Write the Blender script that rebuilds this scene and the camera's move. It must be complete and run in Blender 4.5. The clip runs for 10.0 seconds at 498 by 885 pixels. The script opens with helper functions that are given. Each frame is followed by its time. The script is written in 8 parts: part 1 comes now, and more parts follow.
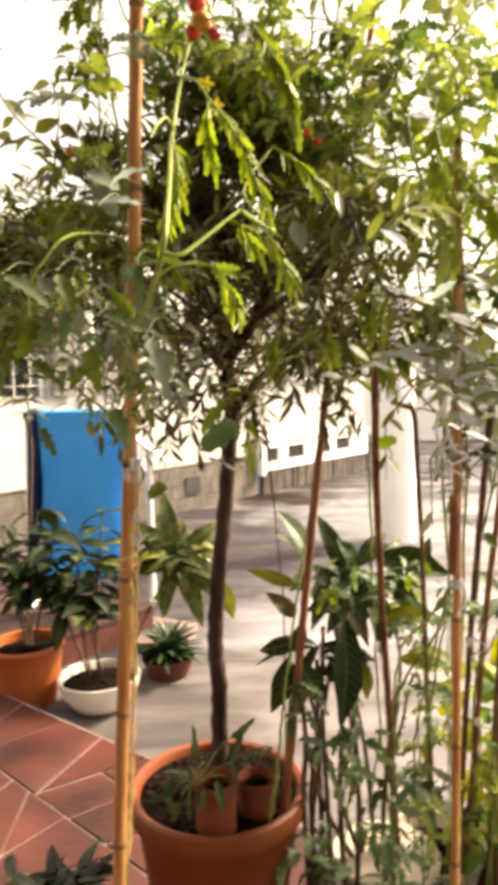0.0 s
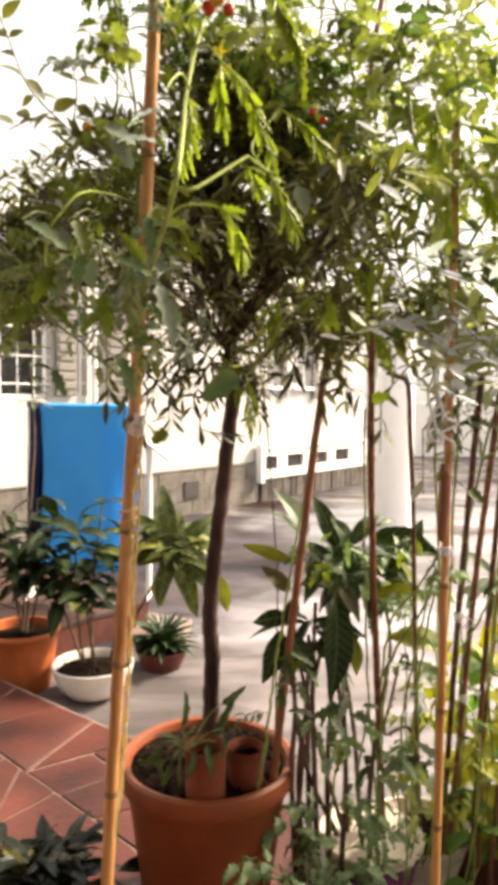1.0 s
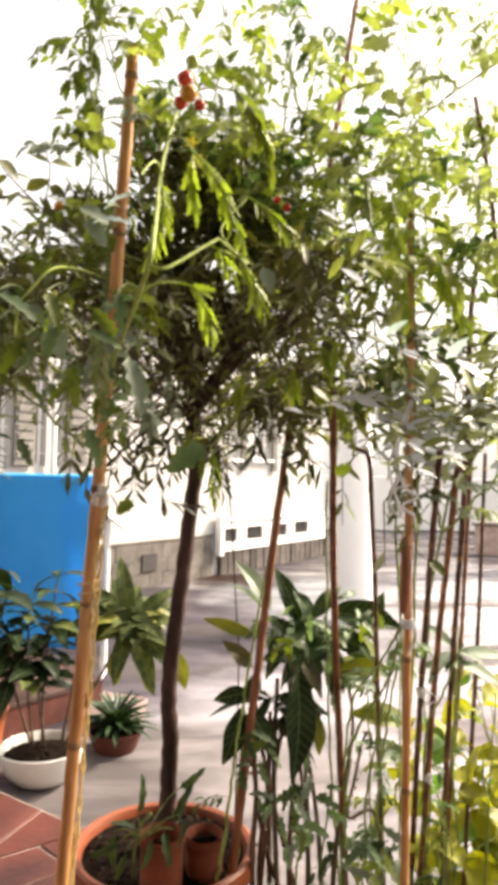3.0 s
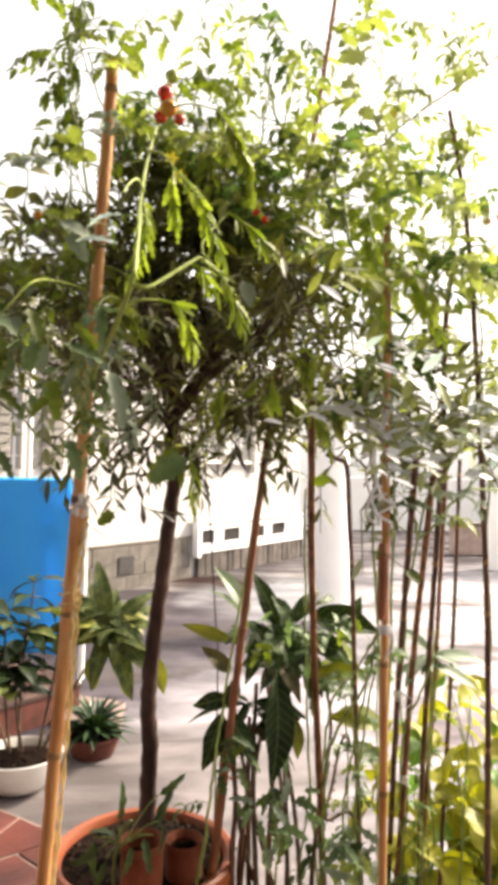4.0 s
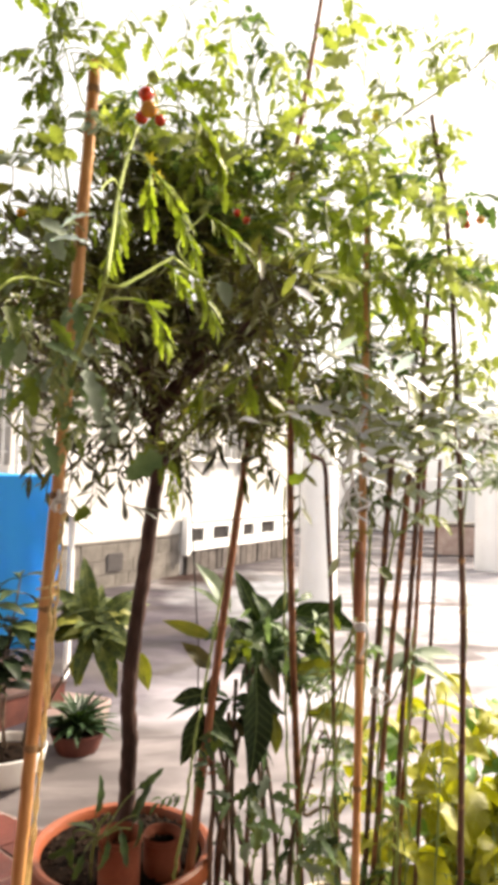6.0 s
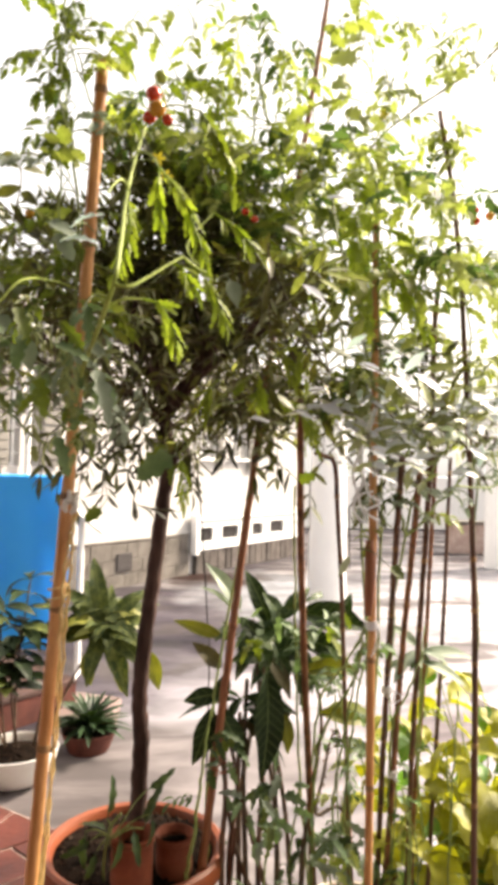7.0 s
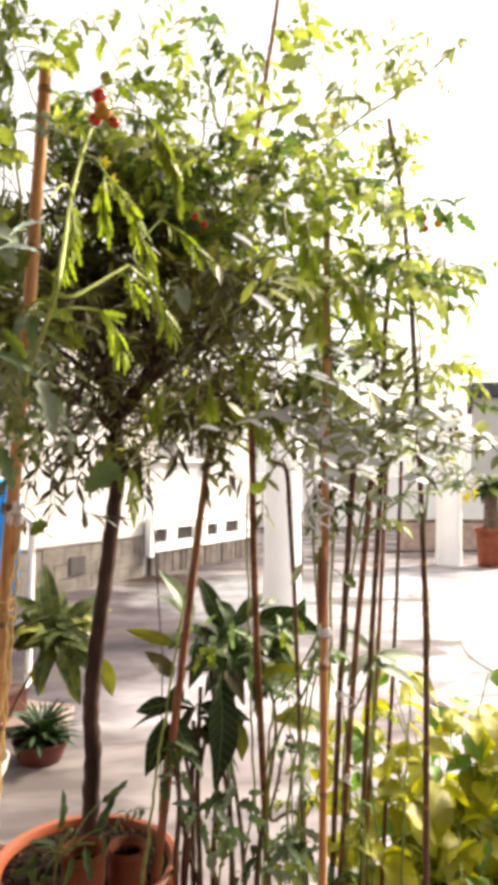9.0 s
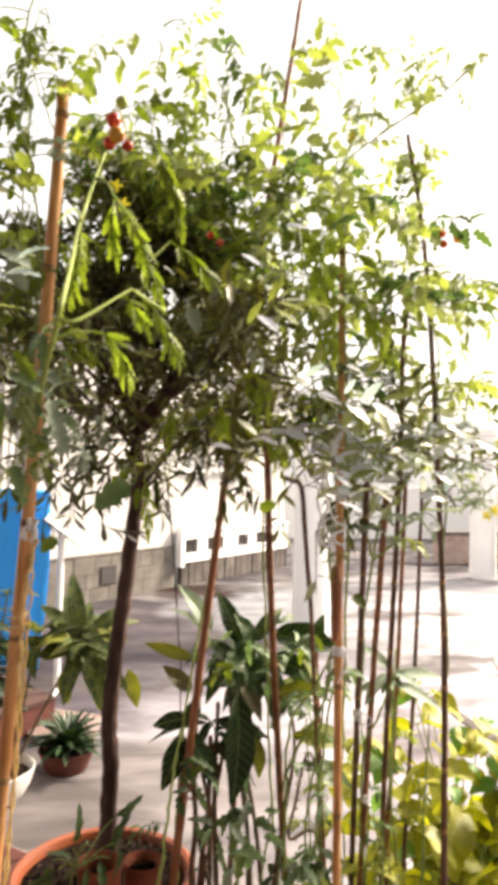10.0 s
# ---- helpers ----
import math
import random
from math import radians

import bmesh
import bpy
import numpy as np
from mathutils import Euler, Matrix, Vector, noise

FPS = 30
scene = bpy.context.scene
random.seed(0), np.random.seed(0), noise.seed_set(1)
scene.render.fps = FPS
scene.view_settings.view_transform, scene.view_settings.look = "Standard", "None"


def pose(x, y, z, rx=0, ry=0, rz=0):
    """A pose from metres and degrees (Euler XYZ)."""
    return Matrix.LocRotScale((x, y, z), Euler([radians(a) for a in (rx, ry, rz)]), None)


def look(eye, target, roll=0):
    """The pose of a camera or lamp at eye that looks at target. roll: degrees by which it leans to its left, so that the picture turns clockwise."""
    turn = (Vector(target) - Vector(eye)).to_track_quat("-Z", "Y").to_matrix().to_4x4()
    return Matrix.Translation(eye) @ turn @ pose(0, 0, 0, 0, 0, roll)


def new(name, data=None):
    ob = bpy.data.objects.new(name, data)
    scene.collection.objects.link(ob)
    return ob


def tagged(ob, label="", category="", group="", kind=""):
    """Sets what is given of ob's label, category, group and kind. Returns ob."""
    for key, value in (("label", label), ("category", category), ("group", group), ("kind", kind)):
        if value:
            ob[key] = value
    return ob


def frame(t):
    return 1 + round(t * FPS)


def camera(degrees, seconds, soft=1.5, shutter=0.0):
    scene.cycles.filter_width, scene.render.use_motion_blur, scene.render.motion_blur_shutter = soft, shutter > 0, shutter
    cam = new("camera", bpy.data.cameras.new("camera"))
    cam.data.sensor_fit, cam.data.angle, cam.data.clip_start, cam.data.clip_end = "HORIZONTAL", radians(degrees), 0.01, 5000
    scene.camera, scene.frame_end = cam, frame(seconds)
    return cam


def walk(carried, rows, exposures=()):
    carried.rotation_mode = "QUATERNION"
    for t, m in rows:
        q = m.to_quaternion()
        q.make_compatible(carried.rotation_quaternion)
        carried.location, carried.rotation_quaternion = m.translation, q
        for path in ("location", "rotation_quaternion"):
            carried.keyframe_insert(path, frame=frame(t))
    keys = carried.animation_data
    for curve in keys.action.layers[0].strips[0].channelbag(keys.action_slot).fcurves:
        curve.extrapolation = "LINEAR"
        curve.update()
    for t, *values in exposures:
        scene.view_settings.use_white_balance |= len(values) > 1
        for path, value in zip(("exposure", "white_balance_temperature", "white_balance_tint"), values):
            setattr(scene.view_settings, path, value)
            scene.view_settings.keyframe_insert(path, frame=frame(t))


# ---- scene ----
cam = camera(39.3, 10.0, soft=6.2, shutter=0.5)
PATH = [
    (0, (0.04, 0.143, 1.611), (0.112, 2.135, 1.446), -1.1),
    (0.2, (0.049, 0.134, 1.588), (0.066, 2.127, 1.423), -2.1),
    (0.5, (0.051, 0.095, 1.557), (0.049, 2.093, 1.49), -1.3),
    (0.8, (0.040, 0.081, 1.526), (0.085, 2.077, 1.408), -0.1),
    (1, (0.038, 0.078, 1.51), (0.111, 2.073, 1.385), 0.7),
    (1.2, (0.036, 0.079, 1.507), (0.137, 2.073, 1.397), 1.6),
    (1.5, (0.039, 0.083, 1.497), (0.167, 2.074, 1.367), 1.2),
    (1.8, (0.033, 0.084, 1.490), (0.161, 2.078, 1.396), 0.9),
    (2, (0.032, 0.081, 1.491), (0.169, 2.076, 1.437), 1.3),
    (2.2, (0.030, 0.080, 1.494), (0.179, 2.074, 1.469), 1.2),
    (2.5, (0.034, 0.069, 1.5), (0.183, 2.063, 1.514), 1.5),
    (2.7, (0.031, 0.068, 1.503), (0.189, 2.061, 1.566), 1.4),
    (3.8, (0.021, 0.053, 1.525), (0.274, 2.034, 1.622), 1.2),
    (4, (0.019, 0.05, 1.527), (0.271, 2.032, 1.613), 1.1),
    (4.2, (0.019, 0.046, 1.526), (0.276, 2.028, 1.613), 1.1),
    (4.5, (0.02, 0.031, 1.526), (0.284, 2.012, 1.617), 1.6),
    (4.8, (0.029, 0.024, 1.526), (0.299, 2.004, 1.612), 1.4),
    (5, (0.037, 0.023, 1.526), (0.338, 1.998, 1.612), 1.4),
    (5.2, (0.045, 0.025, 1.525), (0.359, 1.998, 1.605), 1.2),
    (5.5, (0.049, 0.026, 1.526), (0.367, 1.998, 1.609), 1.5),
    (5.7, (0.048, 0.028, 1.526), (0.345, 2.004, 1.606), 1.5),
    (6.8, (0.040, 0.030, 1.527), (0.293, 2.012, 1.619), 1.7),
    (7, (0.042, 0.032, 1.526), (0.294, 2.014, 1.606), 1.3),
    (7.2, (0.041, 0.035, 1.524), (0.291, 2.017, 1.602), 1.4),
    (7.5, (0.033, 0.039, 1.523), (0.261, 2.025, 1.592), 2.2),
    (7.8, (0.031, 0.039, 1.524), (0.260, 2.024, 1.606), 1.9),
    (8, (0.031, 0.039, 1.524), (0.276, 2.022, 1.603), 1.6),
    (8.2, (0.032, 0.040, 1.525), (0.288, 2.023, 1.598), 1.4),
    (8.5, (0.032, 0.041, 1.53), (0.302, 2.021, 1.609), 1.1),
    (8.8, (0.046, 0.047, 1.539), (0.389, 2.017, 1.604), 0.6),
    (9, (0.052, 0.045, 1.545), (0.431, 2.007, 1.625), 0.8),
    (9.2, (0.056, 0.044, 1.545), (0.430, 2.006, 1.631), 0.9),
    (9.5, (0.06, 0.039, 1.55), (0.4, 2.008, 1.642), 0.9),
    (9.8, (0.077, 0.037, 1.557), (0.347, 2.017, 1.648), 1.3),
    (10, (0.093, 0.034, 1.561), (0.377, 2.011, 1.668), 1.2),
]
EXPOSURE = [(0.0, 1.79, 8820, 13), (0.5, 1.69, 8120, 13), (1.0, 1.73, 8020, 13), (2.5, 1.76, 7520, 13), (4.5, 1.82, 7420, 13), (7.5, 1.81, 7520, 13), (10.0, 1.77, 7520, 13)]
walk(cam, [(t, look(eye, target, roll)) for t, eye, target, roll in PATH], EXPOSURE)

# ---- light ----
SUN_TO = Vector((0.90, 0.44, 0.82)).normalized()
world = bpy.data.worlds.new("sky")
scene.world = world
world.use_nodes = True
wn = world.node_tree
sky = wn.nodes.new("ShaderNodeTexSky")
sky.sky_type = "NISHITA"
sky.sun_disc = False
sky.sun_elevation = math.asin(SUN_TO.z)
sky.sun_rotation = math.atan2(SUN_TO.x, SUN_TO.y)
sky.air_density, sky.dust_density = 1.0, 7.0
haze = wn.nodes.new("ShaderNodeHueSaturation")
haze.inputs["Saturation"].default_value = 0.42
wn.links.new(sky.outputs[0], haze.inputs["Color"])
veil = wn.nodes.new("ShaderNodeMix")
veil.data_type = "RGBA"
veil.inputs[0].default_value = 0.62
veil.inputs[7].default_value = (2.55, 2.64, 2.72, 1)
wn.links.new(haze.outputs[0], veil.inputs[6])
wn.links.new(veil.outputs[2], wn.nodes["Background"].inputs[0])
wn.nodes["Background"].inputs[1].default_value = 0.15
sun = new("sun", bpy.data.lights.new("sun", "SUN"))
sun.data.energy, sun.data.angle, sun.data.color = 3.4, radians(9.0), (1.0, 0.94, 0.84)
sun.matrix_basis = look(SUN_TO * 30, (0, 0, 0))


# ---- materials ----
def surface(name, dark, light, scale=6.0, rough=0.6, bump=0.15, grain=60.0, vary=0.25, by="object", through_light=0.0, third=None, share=0.12,
            spec=0.4, stretch=(1, 1, 1), metal=0.0, glow_tint=(1.12, 1.2, 0.25)):
    """A worn surface: blotches at one scale, grain and relief at another, and a tint that differs from piece to piece."""
    m = bpy.data.materials.new(name)
    m.use_nodes = True
    nt = m.node_tree
    b = nt.nodes["Principled BSDF"]
    co = nt.nodes.new("ShaderNodeTexCoord")
    mp = nt.nodes.new("ShaderNodeMapping")
    mp.inputs["Scale"].default_value = stretch
    nt.links.new(co.outputs["Object"], mp.inputs[0])
    n1 = nt.nodes.new("ShaderNodeTexNoise")
    n1.inputs["Scale"].default_value, n1.inputs["Detail"].default_value = scale, 6
    n2 = nt.nodes.new("ShaderNodeTexNoise")
    n2.inputs["Scale"].default_value, n2.inputs["Detail"].default_value = grain, 4
    for n in (n1, n2):
        nt.links.new(mp.outputs[0], n.inputs["Vector"])
    ramp = nt.nodes.new("ShaderNodeValToRGB")
    ramp.color_ramp.elements[0].position, ramp.color_ramp.elements[1].position = 0.32, 0.68
    ramp.color_ramp.elements[0].color, ramp.color_ramp.elements[1].color = (*dark, 1), (*light, 1)
    add = nt.nodes.new("ShaderNodeMath")
    add.operation = "MULTIPLY_ADD"
    add.inputs[1].default_value = 0.25
    nt.links.new(n2.outputs[0], add.inputs[0])
    sub = nt.nodes.new("ShaderNodeMath")
    sub.operation = "ADD"
    sub.inputs[1].default_value = -0.125
    nt.links.new(n1.outputs[0], sub.inputs[0])
    nt.links.new(sub.outputs[0], add.inputs[2])
    nt.links.new(add.outputs[0], ramp.inputs[0])
    if by == "object":
        rnd = nt.nodes.new("ShaderNodeObjectInfo").outputs["Random"]
    else:
        rnd = nt.nodes.new("ShaderNodeNewGeometry").outputs["Random Per Island"]
    hsv = nt.nodes.new("ShaderNodeHueSaturation")
    rng = nt.nodes.new("ShaderNodeMapRange")
    rng.inputs["To Min"].default_value, rng.inputs["To Max"].default_value = 1 - vary, 1 + vary
    nt.links.new(rnd, rng.inputs[0])
    nt.links.new(rng.outputs[0], hsv.inputs["Value"])
    nt.links.new(ramp.outputs[0], hsv.inputs["Color"])
    colour = hsv.outputs[0]
    if third:
        frac = nt.nodes.new("ShaderNodeMath")
        frac.operation = "MULTIPLY"
        frac.inputs[1].default_value = 7.31
        fr = nt.nodes.new("ShaderNodeMath")
        fr.operation = "FRACT"
        nt.links.new(rnd, frac.inputs[0])
        nt.links.new(frac.outputs[0], fr.inputs[0])
        less = nt.nodes.new("ShaderNodeMath")
        less.operation = "LESS_THAN"
        less.inputs[1].default_value = share
        nt.links.new(fr.outputs[0], less.inputs[0])
        mx = nt.nodes.new("ShaderNodeMix")
        mx.data_type = "RGBA"
        nt.links.new(less.outputs[0], mx.inputs[0])
        nt.links.new(colour, mx.inputs[6])
        mx.inputs[7].default_value = (*third, 1)
        colour = mx.outputs[2]
    nt.links.new(colour, b.inputs["Base Color"])
    b.inputs["Roughness"].default_value = rough
    b.inputs["Metallic"].default_value = metal
    b.inputs["Specular IOR Level"].default_value = spec
    bp = nt.nodes.new("ShaderNodeBump")
    bp.inputs["Strength"].default_value, bp.inputs["Distance"].default_value = bump, 0.01
    nt.links.new(n2.outputs[0], bp.inputs["Height"])
    nt.links.new(bp.outputs[0], b.inputs["Normal"])
    if through_light:
        tr = nt.nodes.new("ShaderNodeBsdfTranslucent")
        tint = nt.nodes.new("ShaderNodeMix")
        tint.data_type, tint.blend_type = "RGBA", "MULTIPLY"
        tint.inputs[0].default_value = 1.0
        nt.links.new(colour, tint.inputs[6])
        tint.inputs[7].default_value = (*glow_tint, 1)
        nt.links.new(tint.outputs[2], tr.inputs[0])
        mix = nt.nodes.new("ShaderNodeMixShader")
        mix.inputs[0].default_value = through_light
        nt.links.new(b.outputs[0], mix.inputs[1])
        nt.links.new(tr.outputs[0], mix.inputs[2])
        nt.links.new(mix.outputs[0], nt.nodes["Material Output"].inputs[0])
    return m


# the pale share paints silver undersides and sky sheen into the leaves
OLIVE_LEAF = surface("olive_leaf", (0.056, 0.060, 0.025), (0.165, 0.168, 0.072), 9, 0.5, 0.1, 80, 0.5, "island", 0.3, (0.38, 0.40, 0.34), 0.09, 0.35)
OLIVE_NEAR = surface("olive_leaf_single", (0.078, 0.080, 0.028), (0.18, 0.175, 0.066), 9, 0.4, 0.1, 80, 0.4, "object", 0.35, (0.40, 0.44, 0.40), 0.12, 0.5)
# paler olive leaf, lit by its colour alone
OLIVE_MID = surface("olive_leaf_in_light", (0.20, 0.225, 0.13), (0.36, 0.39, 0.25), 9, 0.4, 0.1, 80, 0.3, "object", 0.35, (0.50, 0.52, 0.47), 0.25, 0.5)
OLIVE_PALE = surface("olive_underside_and_glint", (0.58, 0.62, 0.74), (0.74, 0.77, 0.88), 12, 0.35, 0.1, 80, 0.12, "object", 0.4, spec=0.6, glow_tint=(1, 1.05, 0.9))
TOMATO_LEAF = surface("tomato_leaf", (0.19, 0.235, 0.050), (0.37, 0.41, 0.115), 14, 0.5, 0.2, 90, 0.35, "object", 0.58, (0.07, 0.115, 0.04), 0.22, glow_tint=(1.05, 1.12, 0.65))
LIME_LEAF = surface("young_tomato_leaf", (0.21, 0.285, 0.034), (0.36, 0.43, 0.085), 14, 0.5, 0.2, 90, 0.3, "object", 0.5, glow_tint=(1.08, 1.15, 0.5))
# paler copy of the tomato leaf: sunlight is put in its colour
SUNNY_LEAF = surface("tomato_leaf_sunlit_tone", (0.27, 0.32, 0.075), (0.42, 0.47, 0.16), 14, 0.5, 0.2, 90, 0.25, "object", 0.32, glow_tint=(1.02, 1.08, 0.8))
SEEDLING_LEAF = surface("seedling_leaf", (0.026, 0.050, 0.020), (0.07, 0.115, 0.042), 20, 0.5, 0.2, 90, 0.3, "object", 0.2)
# darker copy of the tomato leaf: shade is put in its colour
SHADE_LEAF = surface("tomato_leaf_shaded_tone", (0.084, 0.118, 0.033), (0.20, 0.25, 0.075), 14, 0.5, 0.2, 90, 0.35, "object", 0.5)
OLIVE_FROND = surface("soft_young_leaf", (0.22, 0.25, 0.11), (0.40, 0.44, 0.23), 16, 0.5, 0.2, 90, 0.3, "object", 0.35, glow_tint=(1, 1.1, 0.5))
BLUE_LEAF = surface("blue_green_leaf", (0.088, 0.145, 0.072), (0.23, 0.32, 0.17), 16, 0.5, 0.2, 90, 0.3, "object", 0.3, glow_tint=(1, 1.15, 0.6))
BIG_LEAF = surface("broad_leaf", (0.013, 0.031, 0.012), (0.040, 0.070, 0.026), 11, 0.6, 0.25, 70, 0.35, "object", 0.14, spec=0.22)
YELLOW_LEAF = surface("yellow_green_leaf", (0.25, 0.25, 0.018), (0.44, 0.43, 0.045), 12, 0.5, 0.15, 70, 0.35, "object", 0.44, (0.12, 0.27, 0.06), 0.1, 0.5, glow_tint=(1.08, 1.12, 0.3))
STRIPED_LEAF = surface("mottled_leaf", (0.016, 0.036, 0.013), (0.095, 0.112, 0.030), 34, 0.6, 0.25, 70, 0.3, "object", 0.22, (0.19, 0.23, 0.06), 0.2, 0.2)
DARK_LEAF = surface("dark_leaf", (0.009, 0.017, 0.008), (0.028, 0.045, 0.019), 12, 0.5, 0.2, 70, 0.35, "object", 0.12, spec=0.3)
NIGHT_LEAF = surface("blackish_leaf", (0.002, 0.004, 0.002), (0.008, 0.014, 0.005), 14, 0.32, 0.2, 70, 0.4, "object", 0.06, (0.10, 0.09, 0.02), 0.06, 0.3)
AGAVE_LEAF = surface("succulent_leaf", (0.014, 0.034, 0.016), (0.042, 0.078, 0.032), 12, 0.42, 0.1, 70, 0.3, "object", 0.1)
GREEN_STEM = surface("green_stem", (0.15, 0.21, 0.05), (0.30, 0.38, 0.12), 30, 0.5, 0.1, 120, 0.2)
PALE_GREEN = surface("pale_leaf_underside", (0.20, 0.26, 0.19), (0.32, 0.38, 0.30), 16, 0.55, 0.2, 90, 0.15, through_light=0.25, glow_tint=(1, 1.05, 0.8))
DUSK_STEM = surface("dull_green_stem", (0.07, 0.10, 0.035), (0.15, 0.19, 0.07), 30, 0.6, 0.1, 120, 0.2)
LIME_STEM = surface("young_green_stem", (0.25, 0.33, 0.06), (0.38, 0.46, 0.12), 30, 0.6, 0.1, 120, 0.1, spec=0.25)
BARK = surface("olive_bark", (0.040, 0.024, 0.021), (0.100, 0.060, 0.052), 18, 0.9, 0.8, 70, 0.1, spec=0.15, stretch=(1, 1, 0.35))
TWIG = surface("twig_bark", (0.07, 0.055, 0.035), (0.16, 0.13, 0.085), 25, 0.8, 0.4, 90, 0.3, "island")
BROWN_STEM = surface("brown_stem", (0.07, 0.045, 0.03), (0.17, 0.11, 0.07), 25, 0.8, 0.4, 90, 0.2)
CANE = surface("bamboo_cane", (0.42, 0.165, 0.050), (0.70, 0.38, 0.15), 7, 0.42, 0.12, 60, 0.1, stretch=(6, 6, 0.6), spec=0.5)
CANE_RED = surface("reddish_cane", (0.17, 0.058, 0.028), (0.33, 0.125, 0.058), 9, 0.5, 0.15, 60, 0.15, stretch=(6, 6, 0.6))
CANE_BROWN = surface("brown_cane", (0.085, 0.030, 0.016), (0.31, 0.125, 0.055), 12, 0.5, 0.2, 60, 0.2, stretch=(5, 5, 0.9))
CANE_DARK = surface("dark_cane", (0.045, 0.020, 0.013), (0.17, 0.075, 0.042), 9, 0.55, 0.2, 60, 0.2, stretch=(6, 6, 0.6))
CANE_NODE = surface("cane_node", (0.19, 0.088, 0.036), (0.34, 0.20, 0.09), 30, 0.6, 0.2, 60, 0.1)
TERRACOTTA = surface("terracotta_plastic", (0.165, 0.036, 0.011), (0.24, 0.057, 0.018), 5, 0.5, 0.12, 90, 0.06)
# brighter copy of the pot plastic, with sunlight put in its colour
TERRACOTTA_SUNLIT = surface("sunlit_terracotta_plastic", (0.36, 0.088, 0.026), (0.48, 0.135, 0.045), 5, 0.5, 0.12, 90, 0.06)
CLAY = surface("fired_clay", (0.17, 0.040, 0.018), (0.26, 0.070, 0.032), 8, 0.85, 0.3, 70, 0.1)
CLAY_DARK = surface("dark_clay", (0.07, 0.018, 0.013), (0.13, 0.038, 0.027), 8, 0.75, 0.3, 70, 0.1)
GLAZE = surface("white_glaze", (0.68, 0.66, 0.62), (0.80, 0.79, 0.76), 5, 0.3, 0.05, 60, 0.03, spec=0.5)
CREAM_POT = surface("cream_plastic", (0.55, 0.47, 0.38), (0.70, 0.62, 0.52), 6, 0.5, 0.08, 60, 0.03)
PURPLE_POT = surface("purple_plastic", (0.17, 0.035, 0.12), (0.26, 0.06, 0.19), 6, 0.45, 0.08, 60, 0.03)
BLACK_POT = surface("black_plastic", (0.016, 0.014, 0.014), (0.04, 0.035, 0.032), 6, 0.5, 0.08, 60, 0.03)
SOIL = surface("potting_soil", (0.004, 0.0026, 0.002), (0.020, 0.012, 0.008), 30, 1.0, 1.0, 55, 0.1, spec=0.05)
SOIL_LUMP = surface("soil_lump", (0.008, 0.005, 0.004), (0.055, 0.036, 0.026), 40, 1.0, 0.5, 90, 0.6, "island", spec=0.05)
SLAB = surface("terracotta_paving", (0.033, 0.0105, 0.0095), (0.115, 0.031, 0.022), 2.6, 0.5, 0.25, 38, 0.28)
MORTAR = surface("pale_mortar", (0.16, 0.11, 0.095), (0.30, 0.225, 0.195), 7, 0.9, 0.4, 80, 0.05)
STEP_TILE = surface("red_step_tile", (0.034, 0.014, 0.011), (0.075, 0.030, 0.022), 3.2, 0.65, 0.2, 45, 0.16)
CONCRETE = surface("drive_concrete", (0.145, 0.13, 0.127), (0.35, 0.325, 0.305), 1.3, 0.85, 0.12, 22, 0.0, stretch=(0.7, 1.35, 1))
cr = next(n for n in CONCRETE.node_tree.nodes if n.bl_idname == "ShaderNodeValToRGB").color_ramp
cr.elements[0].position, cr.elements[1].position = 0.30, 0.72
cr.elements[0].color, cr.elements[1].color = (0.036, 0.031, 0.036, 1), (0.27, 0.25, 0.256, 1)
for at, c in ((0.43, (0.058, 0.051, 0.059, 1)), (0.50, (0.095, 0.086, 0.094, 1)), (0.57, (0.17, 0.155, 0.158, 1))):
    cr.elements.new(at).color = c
# damp: the drive shines in broad patches
nt = CONCRETE.node_tree
damp = nt.nodes.new("ShaderNodeTexNoise")
damp.inputs["Scale"].default_value, damp.inputs["Detail"].default_value = 0.9, 5
damp_at = nt.nodes.new("ShaderNodeTexCoord")
nt.links.new(damp_at.outputs["Object"], damp.inputs["Vector"])
damp_to = nt.nodes.new("ShaderNodeMapRange")
for key, value in (("From Min", 0.40), ("From Max", 0.60), ("To Min", 0.28), ("To Max", 0.70)):
    damp_to.inputs[key].default_value = value
nt.links.new(damp.outputs[0], damp_to.inputs[0])
nt.links.new(damp_to.outputs[0], nt.nodes["Principled BSDF"].inputs["Roughness"])
nt.nodes["Principled BSDF"].inputs["Specular IOR Level"].default_value = 0.04


